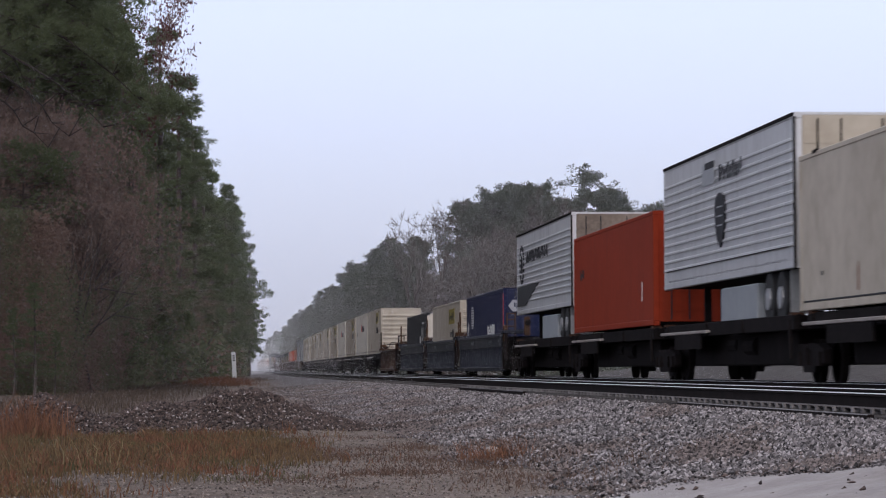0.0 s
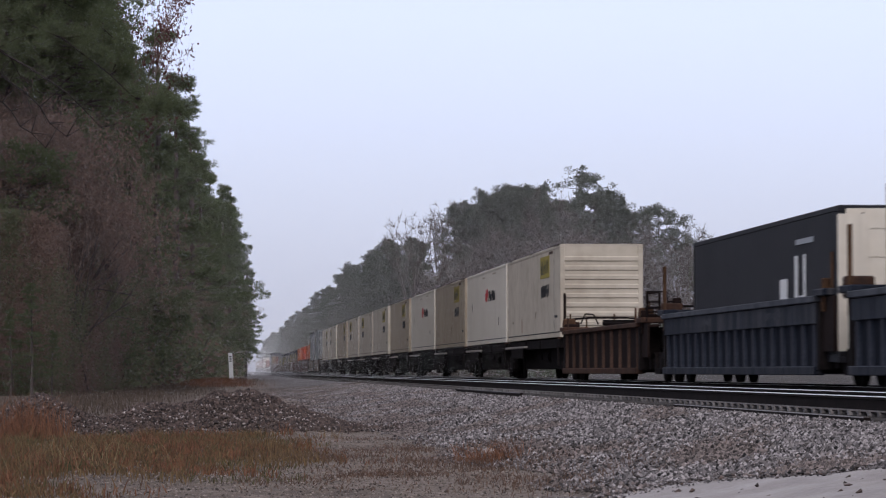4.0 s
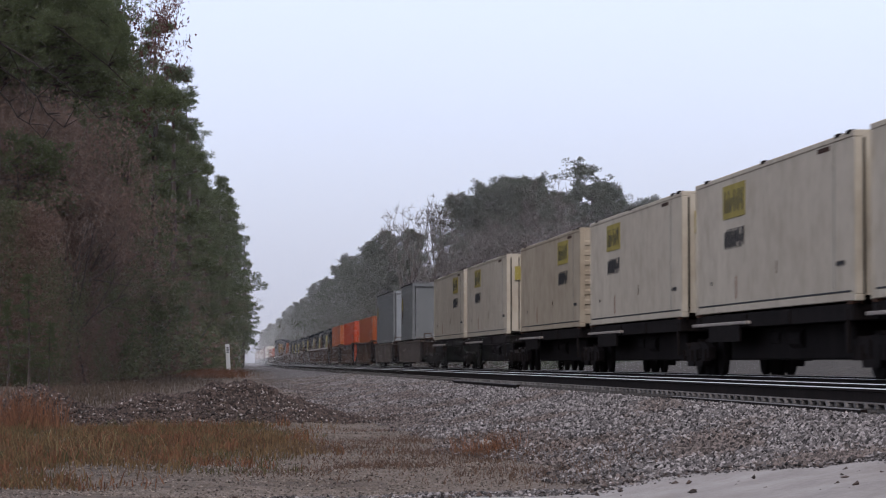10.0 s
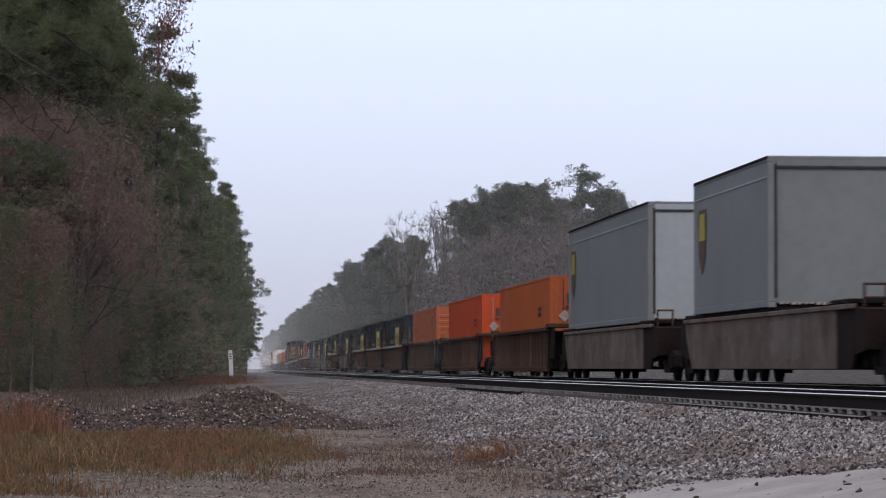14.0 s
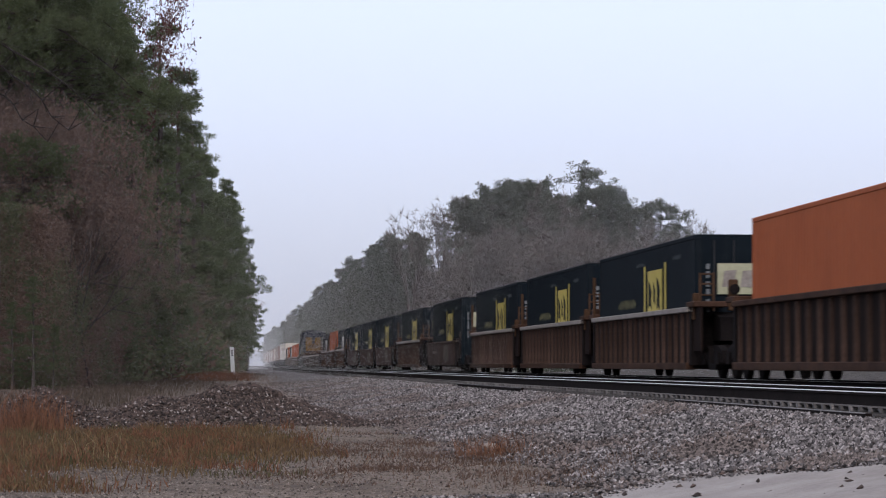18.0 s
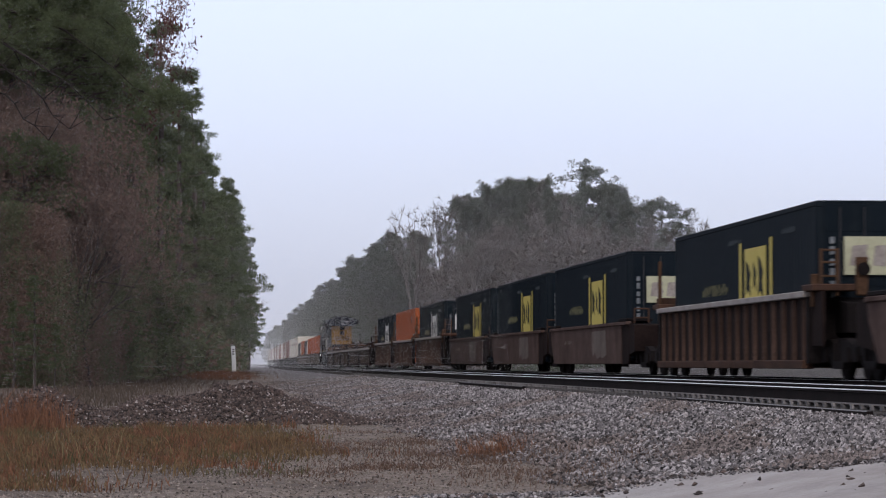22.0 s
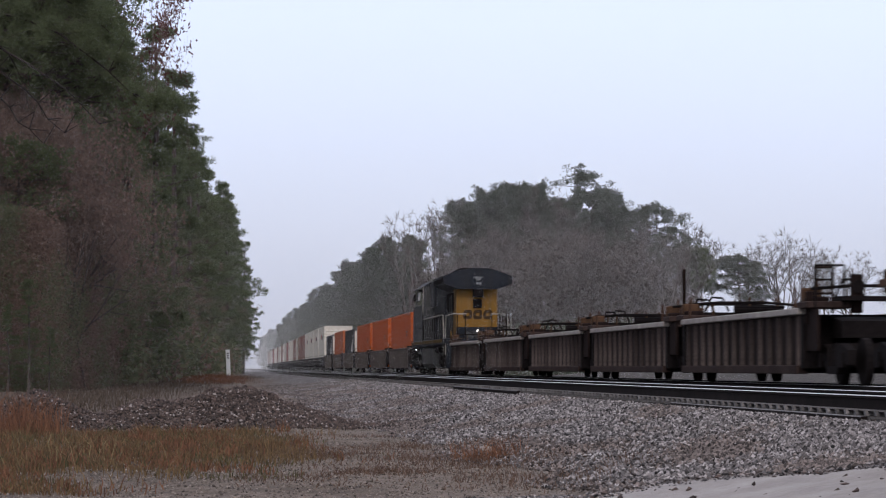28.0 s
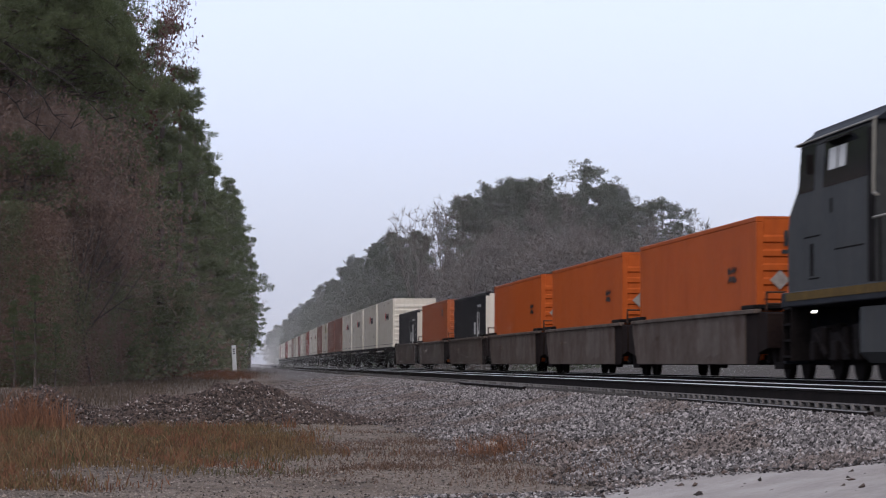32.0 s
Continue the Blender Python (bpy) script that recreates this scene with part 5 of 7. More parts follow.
    part("front_windscreen", prism(bmesh.new(), [(9.5, 3.6), (9.53, 3.6), (9.53, 4.25), (9.5, 4.3)], -1.2, 1.2, "x"), GLASS_DARK, root)
    part("blower_housing", box(bmesh.new(), -1.1, 1.1, 0.8, 3.25, 3.3, 4.56, 0.05), LOCO_BLUE, root)
    part("exhaust_stack", prism(bmesh.new(), [(-0.92, 4.0), (-0.88, 4.42), (-0.6, 4.58), (0.6, 4.58), (0.88, 4.42), (0.92, 4.0)], -3.7, 0.85), LOCO_BLUE, root, "raised hood over the engine")
    for sx in (-1, 1):
        # pale rod that imitates the bright light along the roof edge
        part("hood_edge_highlight", rod(bmesh.new(), (sx * 0.93, -3.6, 4.44), (sx * 1.12, 3.2, 4.57), 0.022), HANDRAIL, root, "painted highlight along the hood's roof edge")
        for y in (-7.9, -6.9, -5.9, -4.9):
            part("filter_screen", box(bmesh.new(), *sorted((sx * 0.93, sx * 0.965)), y - 0.38, y + 0.38, 2.9, 3.75, 0.01), STEEL_DARK, root, "dark air filter screen")
        for k in range(6):
            y = -2.75 + k * 0.88
            part("door_handle", box(bmesh.new(), *sorted((sx * 0.945, sx * 0.975)), y - 0.02, y + 0.02, 2.7, 2.95), STEEL_DARK, root)
        part("deck_pipe", pipe(bmesh.new(), [(sx * 1.42, 2.6, 1.30), (sx * 1.42, -4.6, 1.26), (sx * 1.36, -5.2, 1.0)], 0.035), STEEL_DARK, root)
        part("sand_pipe", pipe(bmesh.new(), [(sx * 1.2, 9.0, 1.3), (sx * 1.15, 9.3, 0.7), (sx * 0.85, 9.5, 0.2)], 0.025), STEEL_DARK, root)
        part("hood_patch", box(bmesh.new(), *sorted((sx * 0.945, sx * 0.957)), -1.2, 0.4, 2.1, 2.6), LOCO_GREY, root, "faded grey paint patch")
    part("horn", rod(bmesh.new(), (-0.5, 6.6, 4.7), (-0.5, 7.05, 4.7), 0.05, 8, 0.11), RUBBLE_GREY, root)
    part("antenna", rod(bmesh.new(), (0.3, 5.6, 4.6), (0.3, 5.6, 4.8), 0.02, 6), STEEL_DARK, root)
    # below the deck
    part("fuel_tank", prism(bmesh.new(), [(-1.25, 0.32), (-1.42, 0.5), (-1.42, 1.26), (1.42, 1.26), (1.42, 0.5), (1.25, 0.32)], -2.4, 4.6), LOCO_GREY, root, "dirty grey fuel tank")
    for k in range(2):
        part("air_reservoir", rod(bmesh.new(), (-1.2, -4.0 + k * 0.02, 1.15), (-1.2, -2.5, 1.15), 0.15, 12), STEEL_DARK, root)
    loco_truck(root, -6.5)
    loco_truck(root, 7.3)
    for sy in (-1, 1):
        e = 10.3 if sy < 0 else 11.0
        part("coupler", box(bmesh.new(), -0.18, 0.18, *sorted((sy * (e - 0.1), sy * (e + 0.7))), 0.72, 1.05, 0.04), STEEL_DARK, root)
        part("pilot", box(bmesh.new(), -1.45, 1.45, *sorted((sy * (e - 0.2), sy * e)), 0.3, 1.4, 0.02), LOCO_BLUE, root)
        for sx in (-1, 1):
            y0 = sy * (e - 0.55)
            for k in range(4):
                part("step", box(bmesh.new(), *sorted((sx * 1.12, sx * 1.5)), y0 - 0.34, y0 + 0.34, 0.42 + k * 0.3, 0.46 + k * 0.3), STEEL_DARK, root)
            for w in (-0.36, 0.36):
                part("step_side", box(bmesh.new(), *sorted((sx * 1.12, sx * 1.5)), y0 + w - 0.02, y0 + w + 0.02, 0.36, 1.5), STEEL_DARK, root)
            hose = bmesh.new()
            pipe(hose, [(sx * 0.5, sy * e, 1.0), (sx * 0.55, sy * (e + 0.25), 0.75), (sx * 0.4, sy * (e + 0.4), 0.55)], 0.03)
            part("air_hose", hose, STEEL_DARK, root)
    # handrails
    for sx in (-1, 1):
        x = sx * 1.47
        part("handrail", pipe(bmesh.new(), [(x, 3.3, 2.70), (x, -8.2, 2.72), (x, -8.7, 2.66), (x, -9.05, 2.2), (x, -9.2, 1.5), (x, -9.2, 0.9)], 0.024, 8), HANDRAIL, root, "pale side handrail")
        part("stair_handrail", pipe(bmesh.new(), [(sx * 0.55, -10.42, 2.73), (sx * 1.2, -10.42, 2.73), (x, -10.35, 2.62), (x, -10.05, 2.1), (x, -10.12, 1.5), (x, -10.12, 0.9)], 0.024, 8), HANDRAIL, root, "pale stair handrail")
        post_ = None
        for k in range(9):
            y = 2.9 - k * 1.38
            if post_ is None:
                post_ = part("handrail_post", rod(bmesh.new(), (x, 0, 1.62), (x, 0, 2.71), 0.022), STEEL_DARK, root)
                post_.location = (0, y, 0)
            else:
                again("handrail_post", post_, root, (0, y, 0))
        for xx in (0.6, 0.95, 1.25):
            part("end_rail_post", rod(bmesh.new(), (sx * xx, -10.42, 1.62), (sx * xx, -10.42, 2.73), 0.022), STEEL_DARK, root)
        part("grab_iron", pipe(bmesh.new(), [(sx * 1.25, -10.34, 1.45), (sx * 1.25, -10.48, 1.45), (sx * 1.25, -10.48, 1.95), (sx * 1.25, -10.34, 1.95)], 0.028), LOCO_YELLOW, root, "yellow grab iron")
        part("step_lamp", rod(bmesh.new(), (x - sx * 0.03, 8.1, 1.24), (x + sx * 0.03, 8.1, 1.24), 0.022, 10), LAMP_GLOW, root, "lit white step lamp")
    return root


# ---- the consist, from the head of the train back ----
CREAM_SAID = "cream cargo container with a yellow name panel, on a spine car"
SPINES, WELLS, BOXES = "spine cars", "well cars", "containers on the train"


def spine(u0, u1):
    stock("spine", lambda: spine_car(16.9), (u0 + u1) / 2, "grimy black skeleton spine car with bogies", "spine car", SPINES)


def ribbed(u0, u1, paint=STEEL_BROWN, top=RAIL_EDGE, key="brown", said="rusty brown ribbed well car", brake=True):
    L = (u1 - u0) * KS
    stock("ribbed_" + key + "_%d" % round(L), lambda: ribbed_well(round(L), paint, top, n=18 if L > 17 else 15, rib_paint=BLUE_RIB if key == 'navy' else None, handbrake=brake), (u0 + u1) / 2, said, "well car", WELLS)


def tub(u0, u1, paint=TUB_GREY, key="grey"):
    stock("tub_" + key, lambda: tub_well(19.2, paint), (u0 + u1) / 2, "smooth dusty " + key + " well car with tapered side plates", "well car", WELLS)


def boxed(key, maker, u0, u1, said, category="container"):
    stock(key, maker, (u0 + u1) / 2, said, category, BOXES if category == "container" else "trailers on the train")


# trailers and containers on spine cars at the head
for a, b in ((36.3, 52.6), (53.2, 69.2), (70.4, 86.4), (86.8, 102.8)):
    spine(a, b)
boxed("cream", cream_container, 37.2, 52.8, CREAM_SAID)
boxed("trailer_shield", lambda: trailer(15.9, 2.165, 2.94, SILVER, "ribbed", "shield"), 53.2, 69.0, "ribbed silver road trailer with dark shield, on a spine car", "trailer")
boxed("plain_orange", plain_orange, 70.6, 86.2, "orange cargo container on a spine car")
boxed("trailer_wave", lambda: trailer(15.9, 2.2, 2.85, SILVER, "ribbed", "wave"), 86.7, 102.4, "ribbed silver road trailer with a grey swoosh, on a spine car", "trailer")
# navy three-unit well car
for a, b in ((105.2, 125.6), (125.8, 144.8), (145.0, 164.2)):
    ribbed(a, b, STEEL_BLUE, BLUE_EDGE, "navy", "weathered navy ribbed well car")
boxed("blue", blue_container, 107.1, 122.7, "blue cargo container with a pale striped disc, in a well car")
boxed("well_cream", well_cream, 126.0, 141.4, "cream cargo container with a yellow panel, in a well car")
boxed("black", black_container, 145.0, 159.9, "black cargo container with a white logo, in a well car")
stock("empty_red", lambda: ribbed_well(17.9, STEEL_BROWN, STEEL_BROWN, 10, True, 1.5, True, True), 174.8, "empty rusty red well car with brake stand and ladders", "well car", WELLS)
# cream and white containers on spine cars
row = [(184.5, 200.3, 0), (200.7, 216.6, 1), (217.6, 233.5, 3), (234.2, 250.1, 1), (251.6, 267.6, 3), (269.8, 285.8, 0), (286.8, 302.7, 2),
       (304.4, 320.4, 2), (322.4, 338.4, 3), (342.9, 358.8, 2), (360.2, 376.2, 0)]
for a, b, white in row:
    spine(a - 0.4, b + 0.5)
    if white == 2:
        boxed("cream_turned", lambda: cream_container(True), a, b, "cream cargo container with yellow panels and doors facing back")
    elif white == 3:
        boxed("cream_tan", lambda: cream_container(False, CREAM_TAN), a, b, "soiled tan cargo container with a yellow panel, on a spine car")
    elif white:
        boxed("white", white_container, a, b, "white cargo container with red and dark lettering, on a spine car")
    else:
        boxed("cream", cream_container, a, b, CREAM_SAID)
# grey trailers in smooth wells
tub(381.5, 400.3)
tub(403.6, 422.4)
boxed("grey_short", lambda: trailer(8.8, 1.50, 2.98, GREY, "smooth", "grey"), 390.3, 398.9, "short grey road trailer with a brown shield, in a well car", "trailer")
boxed("grey_long", lambda: trailer(16.1, 1.46, 3.01, GREY, "smooth", "grey"), 405.6, 421.5, "long grey road trailer with a pale door, in a well car", "trailer")
# orange containers in single ribbed wells
for a, b, c, d, k in ((425.0, 443.2, 426.4, 442.0, 0), (448.9, 467.1, 449.2, 464.8, 2), (471.2, 489.2, 472.0, 487.7, 1)):
    ribbed(a - 0.6, b + 0.8, STEEL_BROWN, STEEL_BROWN, "dark", "dark brown ribbed well car with a grimy top edge", False)
    if k == 0:
        boxed("orange_brown", lambda: orange_container(0.38, ORANGE_BROWN), c, d, "dull brownish orange corrugated container in a well car")
    elif k == 2:
        boxed("orange_red", lambda: orange_container(0.38, ORANGE_RED), c, d, "dull red-orange corrugated container in a well car")
    else:
        boxed("orange_dull", lambda: orange_container(0.38, ORANGE_DULL), c, d, "faded orange corrugated container in a well car")
NAVY_SAID = "dark navy container with yellow logo and stripes, in a well"
for a, b, c, d in ((493.6, 511.4, 494.6, 510.4), (512.4, 530.0, 513.1, 528.9), (531.4, 548.8, 532.0, 547.8)):
    ribbed(a - 0.4, b + 0.4)
    boxed("navy_yellow", lambda: navy_container(YELLOW), c, d, NAVY_SAID)
for kind, a, b, c, d in (("tub", 554.8, 573.8, 554.8, 570.5), ("rib", 576.8, 595.2, 577.3, 593.1), ("tub", 599.2, 617.8, 601.0, 616.8),
                         ("tub", 618.4, 637.2, 619.1, 634.9), ("tub", 637.8, 656.6, 637.7, 653.4)):
    tub(a, b, TUB_BROWN, "brown") if kind == "tub" else ribbed(a - 0.6, b + 0.6)
    boxed("navy_yellow", lambda: navy_container(YELLOW), c, d, NAVY_SAID)
for a, b in ((659.6, 677.0), (678.6, 695.6), (697.0, 714.6)):
    ribbed(a - 0.5, b + 0.5)
boxed("navy_white", lambda: navy_container(WHITE_SIGN), 660.4, 675.8, "dark navy container with white logo and stripes, in a well")
boxed("orange_dull", lambda: orange_container(0.38, ORANGE_DULL), 679.4, 694.8, "faded orange corrugated container in a well car")
boxed("navy_white", lambda: navy_container(WHITE_SIGN), 697.8, 713.5, "dark navy container with white logo and stripes, in a well")
# five empty wells
for k in range(5):
    a = 719.6 + k * 15.35
    stock("empty_first" if k == 0 else "empty", lambda: ribbed_well(15.6, WELL_GRIME, RAIL_EDGE, 14, True, 1.40, True, k == 0, GREY_RIB), a + 7.65, "empty rusty brown well car with a pale top edge", "well car", WELLS)
put(tagged(locomotive(), "grimy navy and yellow diesel locomotive with flared rear radiators", "locomotive"), 807.8)
# behind the locomotive
for k in range(6):
    tub(820.6 + k * 19.0, 839.2 + k * 19.0)
for k in range(3):
    boxed("orange", orange_container, 822.3 + k * 18.9, 837.6 + k * 18.9, "bright orange container with dark lettering, in a well car")
boxed("black", black_container, 879.0, 894.0, "black cargo container with a white logo, in a well car")
boxed("orange_dull", lambda: orange_container(0.38, ORANGE_DULL), 898.0, 913.4, "faded orange corrugated container in a well car")
boxed("black", black_container, 917.0, 932.0, "black cargo container with a white logo, in a well car")
tail = "wwwwbbcbwwocwbwcbwwobwcwbw"
for k, what in enumerate(tail):
    a = 937.5 + k * 17.3
    spine(a, a + 16.6)
    if what == "w":
        boxed("white", white_container, a + 0.3, a + 15.9, "white cargo container with red and dark lettering, on a spine car")
    elif what == "c":
        boxed("cream", cream_container, a + 0.3, a + 15.9, CREAM_SAID)
    elif what == "b":
        boxed("plain_brown", lambda: plain_orange(BROWN_PAINT), a + 0.3, a + 15.9, "dull red-brown cargo container on a spine car")
    else:
        boxed("plain_orange", plain_orange, a + 0.3, a + 15.9, "orange cargo container on a spine car")


# ======== woods ========
def blades(points, rng, n, length, width, up=0.35, out=None):
    """n pointed blades that fan out from each point, mostly along out: vertices and triangles."""
    p = np.repeat(points, n, axis=0)
    d = rng.normal(size=p.shape)
    if out is not None:
        d = d * 0.55 + np.repeat(out, n, axis=0)
    d[:, 2] += up
    d /= np.linalg.norm(d, axis=1, keepdims=True)
    side = np.cross(d, rng.normal(size=p.shape))
    side /= np.linalg.norm(side, axis=1, keepdims=True) + 1e-9
    ln = length * rng.uniform(0.6, 1.2, (len(p), 1))
    v = np.stack([p - side * width, p + side * width, p + d * ln], axis=1).reshape(-1, 3)
    return v, np.arange(len(v)).reshape(-1, 3)


def leaves(points, rng, size):
    n = len(points)
    a = rng.normal(size=(n, 3))
    a /= np.linalg.norm(a, axis=1, keepdims=True)
    b = np.cross(a, rng.normal(size=(n, 3)))
    b /= np.linalg.norm(b, axis=1, keepdims=True) + 1e-9
    s = size * rng.uniform(0.6, 1.3, (n, 1))
    v = np.stack([points - a * s, points + b * s * 0.45, points + a * s, points - b * s * 0.45], axis=1).reshape(-1, 3)
    q = np.arange(n)[:, None] * 4
    return v, np.concatenate([q + [0, 1, 2], q + [0, 2, 3]], axis=0)


def limbs(segs):
    """Tapered three-sided limbs from rows of (ax, ay, az, bx, by, bz, ra, rb)."""
    s = np.array(segs)
    a, b, ra, rb = s[:, :3], s[:, 3:6], s[:, 6:7], s[:, 7:8]
    d = b - a
    d = d / (np.linalg.norm(d, axis=1, keepdims=True) + 1e-9)
    ref = np.where(np.abs(d[:, 2:3]) > 0.9, np.array([[1.0, 0, 0]]), np.array([[0, 0, 1.0]]))
    u = np.cross(d, ref)
    u /= np.linalg.norm(u, axis=1, keepdims=True)
    w = np.cross(d, u)
    ring = [(math.cos(k * math.tau / 5), math.sin(k * math.tau / 5)) for k in range(5)]
    v = np.stack([a + (u * c + w * q) * ra for c, q in ring] + [b + (u * c + w * q) * rb for c, q in ring], axis=1).reshape(-1, 3)
    base = np.arange(len(s))[:, None] * 10
    f = []
    for k in range(5):
        j = (k + 1) % 5
        f += [base + [k, j, 5 + j], base + [k, 5 + j, 5 + k]]
    return v, np.concatenate(f, axis=0)


NEEDLES = island("dark_pine_needles", (0.092, 0.114, 0.056), (0.158, 0.186, 0.090), 0.8, 0.5)
# needles of the far wood, greyed: haze is put into their colour
NEEDLES_FAR = island("haze_grey_needles", (0.076, 0.084, 0.063), (0.128, 0.140, 0.102), 0.9, 0.5)
RED_LEAVES = island("dry_red_brown_leaves", (0.070, 0.024, 0.022), (0.150, 0.058, 0.050), 0.8, 0.25)
BROWN_LEAVES = island("dry_brown_leaves", (0.190, 0.128, 0.104), (0.275, 0.188, 0.152), 0.9, 0.5)
OLIVE_LEAVES = island("olive_shrub_leaves", (0.130, 0.142, 0.082), (0.195, 0.202, 0.116), 0.9, 0.5)
BARK = surf("grey_brown_bark", (0.062, 0.050, 0.045), (0.115, 0.093, 0.083), 4.0, 0.95, 0, 0.5, 18)
DARK_BARK = surf("wet_dark_bark", (0.018, 0.014, 0.013), (0.045, 0.036, 0.032), 4.0, 0.95, 0, 0.5, 18)
TWIG = surf("mauve_brown_twigs", (0.150, 0.110, 0.094), (0.205, 0.153, 0.132), 2.0, 0.95)
FINE_TWIGS = island("fine_brown_twigs", (0.205, 0.146, 0.122), (0.290, 0.208, 0.174), 0.95, 0.4)
FINE_GREY = island("fine_grey_brown_twigs", (0.106, 0.085, 0.074), (0.155, 0.127, 0.111), 0.95, 0.4)


def finish(name, wood, crown, crown_name):
    root = new(name)
    tr = new("trunk", fast("trunk", *wood[:2], [wood[2]]))
    tr.parent = root
    cr = new(crown_name, fast(crown_name, *crown[:2], [crown[2]]))
    cr.parent = root
    return root


def joined(sets):
    vs, fs, off = [], [], 0
    for v, f in sets:
        vs.append(v)
        fs.append(f + off)
        off += len(v)
    return np.concatenate(vs), np.concatenate(fs)


def trunk_line(rng, H, r, lean=0.03, parts=7):
    pts, segs = [np.zeros(3)], []
    for k in range(parts):
        q = pts[-1] + np.array([rng.normal() * lean * H / parts, rng.normal() * lean * H / parts, H / parts])
        segs.append((*pts[-1], *q, r * (1 - k / parts) ** 0.7 + 0.02, r * (1 - (k + 1) / parts) ** 0.7 + 0.02))
        pts.append(q)
    return np.array(pts), segs


def pine(seed, H, base, R, shape, needles=None, tuft=0.30, count=46, poms=4, tufts=13, puff=0.35, blade=0.030):
    """base: where the crown starts, as a share of the height; shape: cone (tapering to the top) or dome (flat-topped, high).
    The needles stand in round bunches at the ends of the branches, with gaps between."""
    rng = np.random.default_rng(seed)
    line, segs = trunk_line(rng, H, 0.0105 * H)
    pts, out = [], []

    def pom(c, r):
        o = rng.normal(size=(tufts, 3))
        o /= np.linalg.norm(o, axis=1, keepdims=True)
        pts.append(c + o * r * rng.uniform(0.25, 1.0, (tufts, 1)) * np.array([1, 1, 0.75]))
        out.append(o + np.array([0, 0, 0.35]))
    for k in range(count):
        t = base + (1 - base) * (k + rng.uniform(0, 1)) / count
        at = np.array([np.interp(t * H, line[:, 2], line[:, i]) for i in range(3)])
        q = (t - base) / (1 - base)
        reach = R * ((1.0 - 0.80 * q) * min(1, 0.6 + 2.2 * q) if shape == "cone" else math.sqrt(max(0.03, 1 - (q * 1.15 - 0.35) ** 2 / 0.75))) * (rng.uniform(0.45, 1.25) if shape == "cone" else rng.uniform(0.70, 1.06))
        az = rng.uniform(0, math.tau)
        way = np.array([math.cos(az), math.sin(az), rng.uniform(-0.15, 0.40)])
        tip = at + way * reach
        segs.append((*at, *tip, 0.011 * reach + 0.02, 0.012))
        for j in range(poms):
            o = at + (tip - at) * rng.uniform(0.35 if shape == "cone" else 0.6, 1.0)
            e = o + rng.normal(size=3) * 0.26 * reach * np.array([1, 1, 0.55]) + np.array([0, 0, 0.15])
            segs.append((*o, *e, 0.018, 0.008))
            pom(e, puff * rng.uniform(0.7, 1.3))
        pom(tip, puff)
    for k in range(4):
        pom(line[-1] + rng.normal(size=3) * np.array([0.25, 0.25, 0.4]), 0.32)
    v, f = blades(np.concatenate(pts), rng, 7, tuft, blade, 0.0, np.concatenate(out))
    return finish("pine_tree", (*limbs(segs), BARK), (v, f, needles or NEEDLES), "crown")


def bare_tree(seed, H, spread, leaf=None, leaf_n=0, leaf_size=0.09, stems=1, upright=0.9, depth=5, twig=None):
    """A leafless tree or shrub with forking limbs; leaf_n dry leaves may still hang on."""
    rng = np.random.default_rng(seed)
    segs, ends, fine = [], [], []

    def fork(a, d, ln, r, lev):
        b = a + d * ln
        (segs if lev < 3 else fine).append((*a, *b, r, r * 0.68))
        if lev >= depth:
            ends.append(b)
            return
        for k in range(3 if lev < 2 or rng.uniform() < 0.55 else 2):
            n = d + rng.normal(size=3) * spread
            n[2] += 0.25 * upright
            n /= np.linalg.norm(n)
            fork(a + d * ln * rng.uniform(0.55, 1.0), n, ln * rng.uniform(0.58, 0.80), r * (0.6 if lev < 2 else 0.5), lev + 1)
    for s in range(stems):
        d = np.array([rng.normal() * 0.12 * stems ** 0.5, rng.normal() * 0.12 * stems ** 0.5, 1.0])
        fork(rng.normal(size=3) * np.array([0.3, 0.3, 0]) * (stems > 1), d / np.linalg.norm(d), H * 0.34, 0.0095 * H / stems ** 0.5, 0)
    e = np.array(ends)
    scale = H / e[:, 2].max()
    wood = limbs(segs)
    thin = [limbs(np.array(fine))] if fine else []
    # each end carries a spray of the finest twigs
    sv, sf = blades(e, rng, 6, 0.042 * H, (0.0012 if twig else 0.0006) * H, 1.1)
    crown = joined(thin + [(sv, sf)])
    root = finish("bare_tree", (wood[0] * scale, wood[1], BARK), (crown[0] * scale, crown[1], twig or TWIG), "crown")
    if leaf:
        pick = e[rng.integers(0, len(e), leaf_n)] + rng.normal(size=(leaf_n, 3)) * 0.016 * H
        lv, lf = leaves(pick * scale, rng, leaf_size)
        lo = new("foliage", fast("foliage", lv, lf, [leaf]))
        lo.parent = root
    return root


def shrub(seed, H, R, material, n=900, size=0.10):
    rng = np.random.default_rng(seed)
    segs, pts = [], []
    for k in range(16):
        az, tilt = rng.uniform(0, math.tau), rng.uniform(0.1, 0.8)
        tip = np.array([math.cos(az) * R * tilt, math.sin(az) * R * tilt, H * rng.uniform(0.5, 1.0)])
        segs.append((*(rng.normal(size=3) * [0.1, 0.1, 0]), *tip, 0.025, 0.008))
        pts.append(tip * rng.uniform(0.3, 1.0, (n // 16, 1)) + rng.normal(size=(n // 16, 3)) * 0.22 * R)
    p = np.concatenate(pts)
    p[:, 2] = np.abs(p[:, 2])
    return finish("shrub", (*limbs(segs), BARK), (*leaves(p, rng, size), material), "foliage")


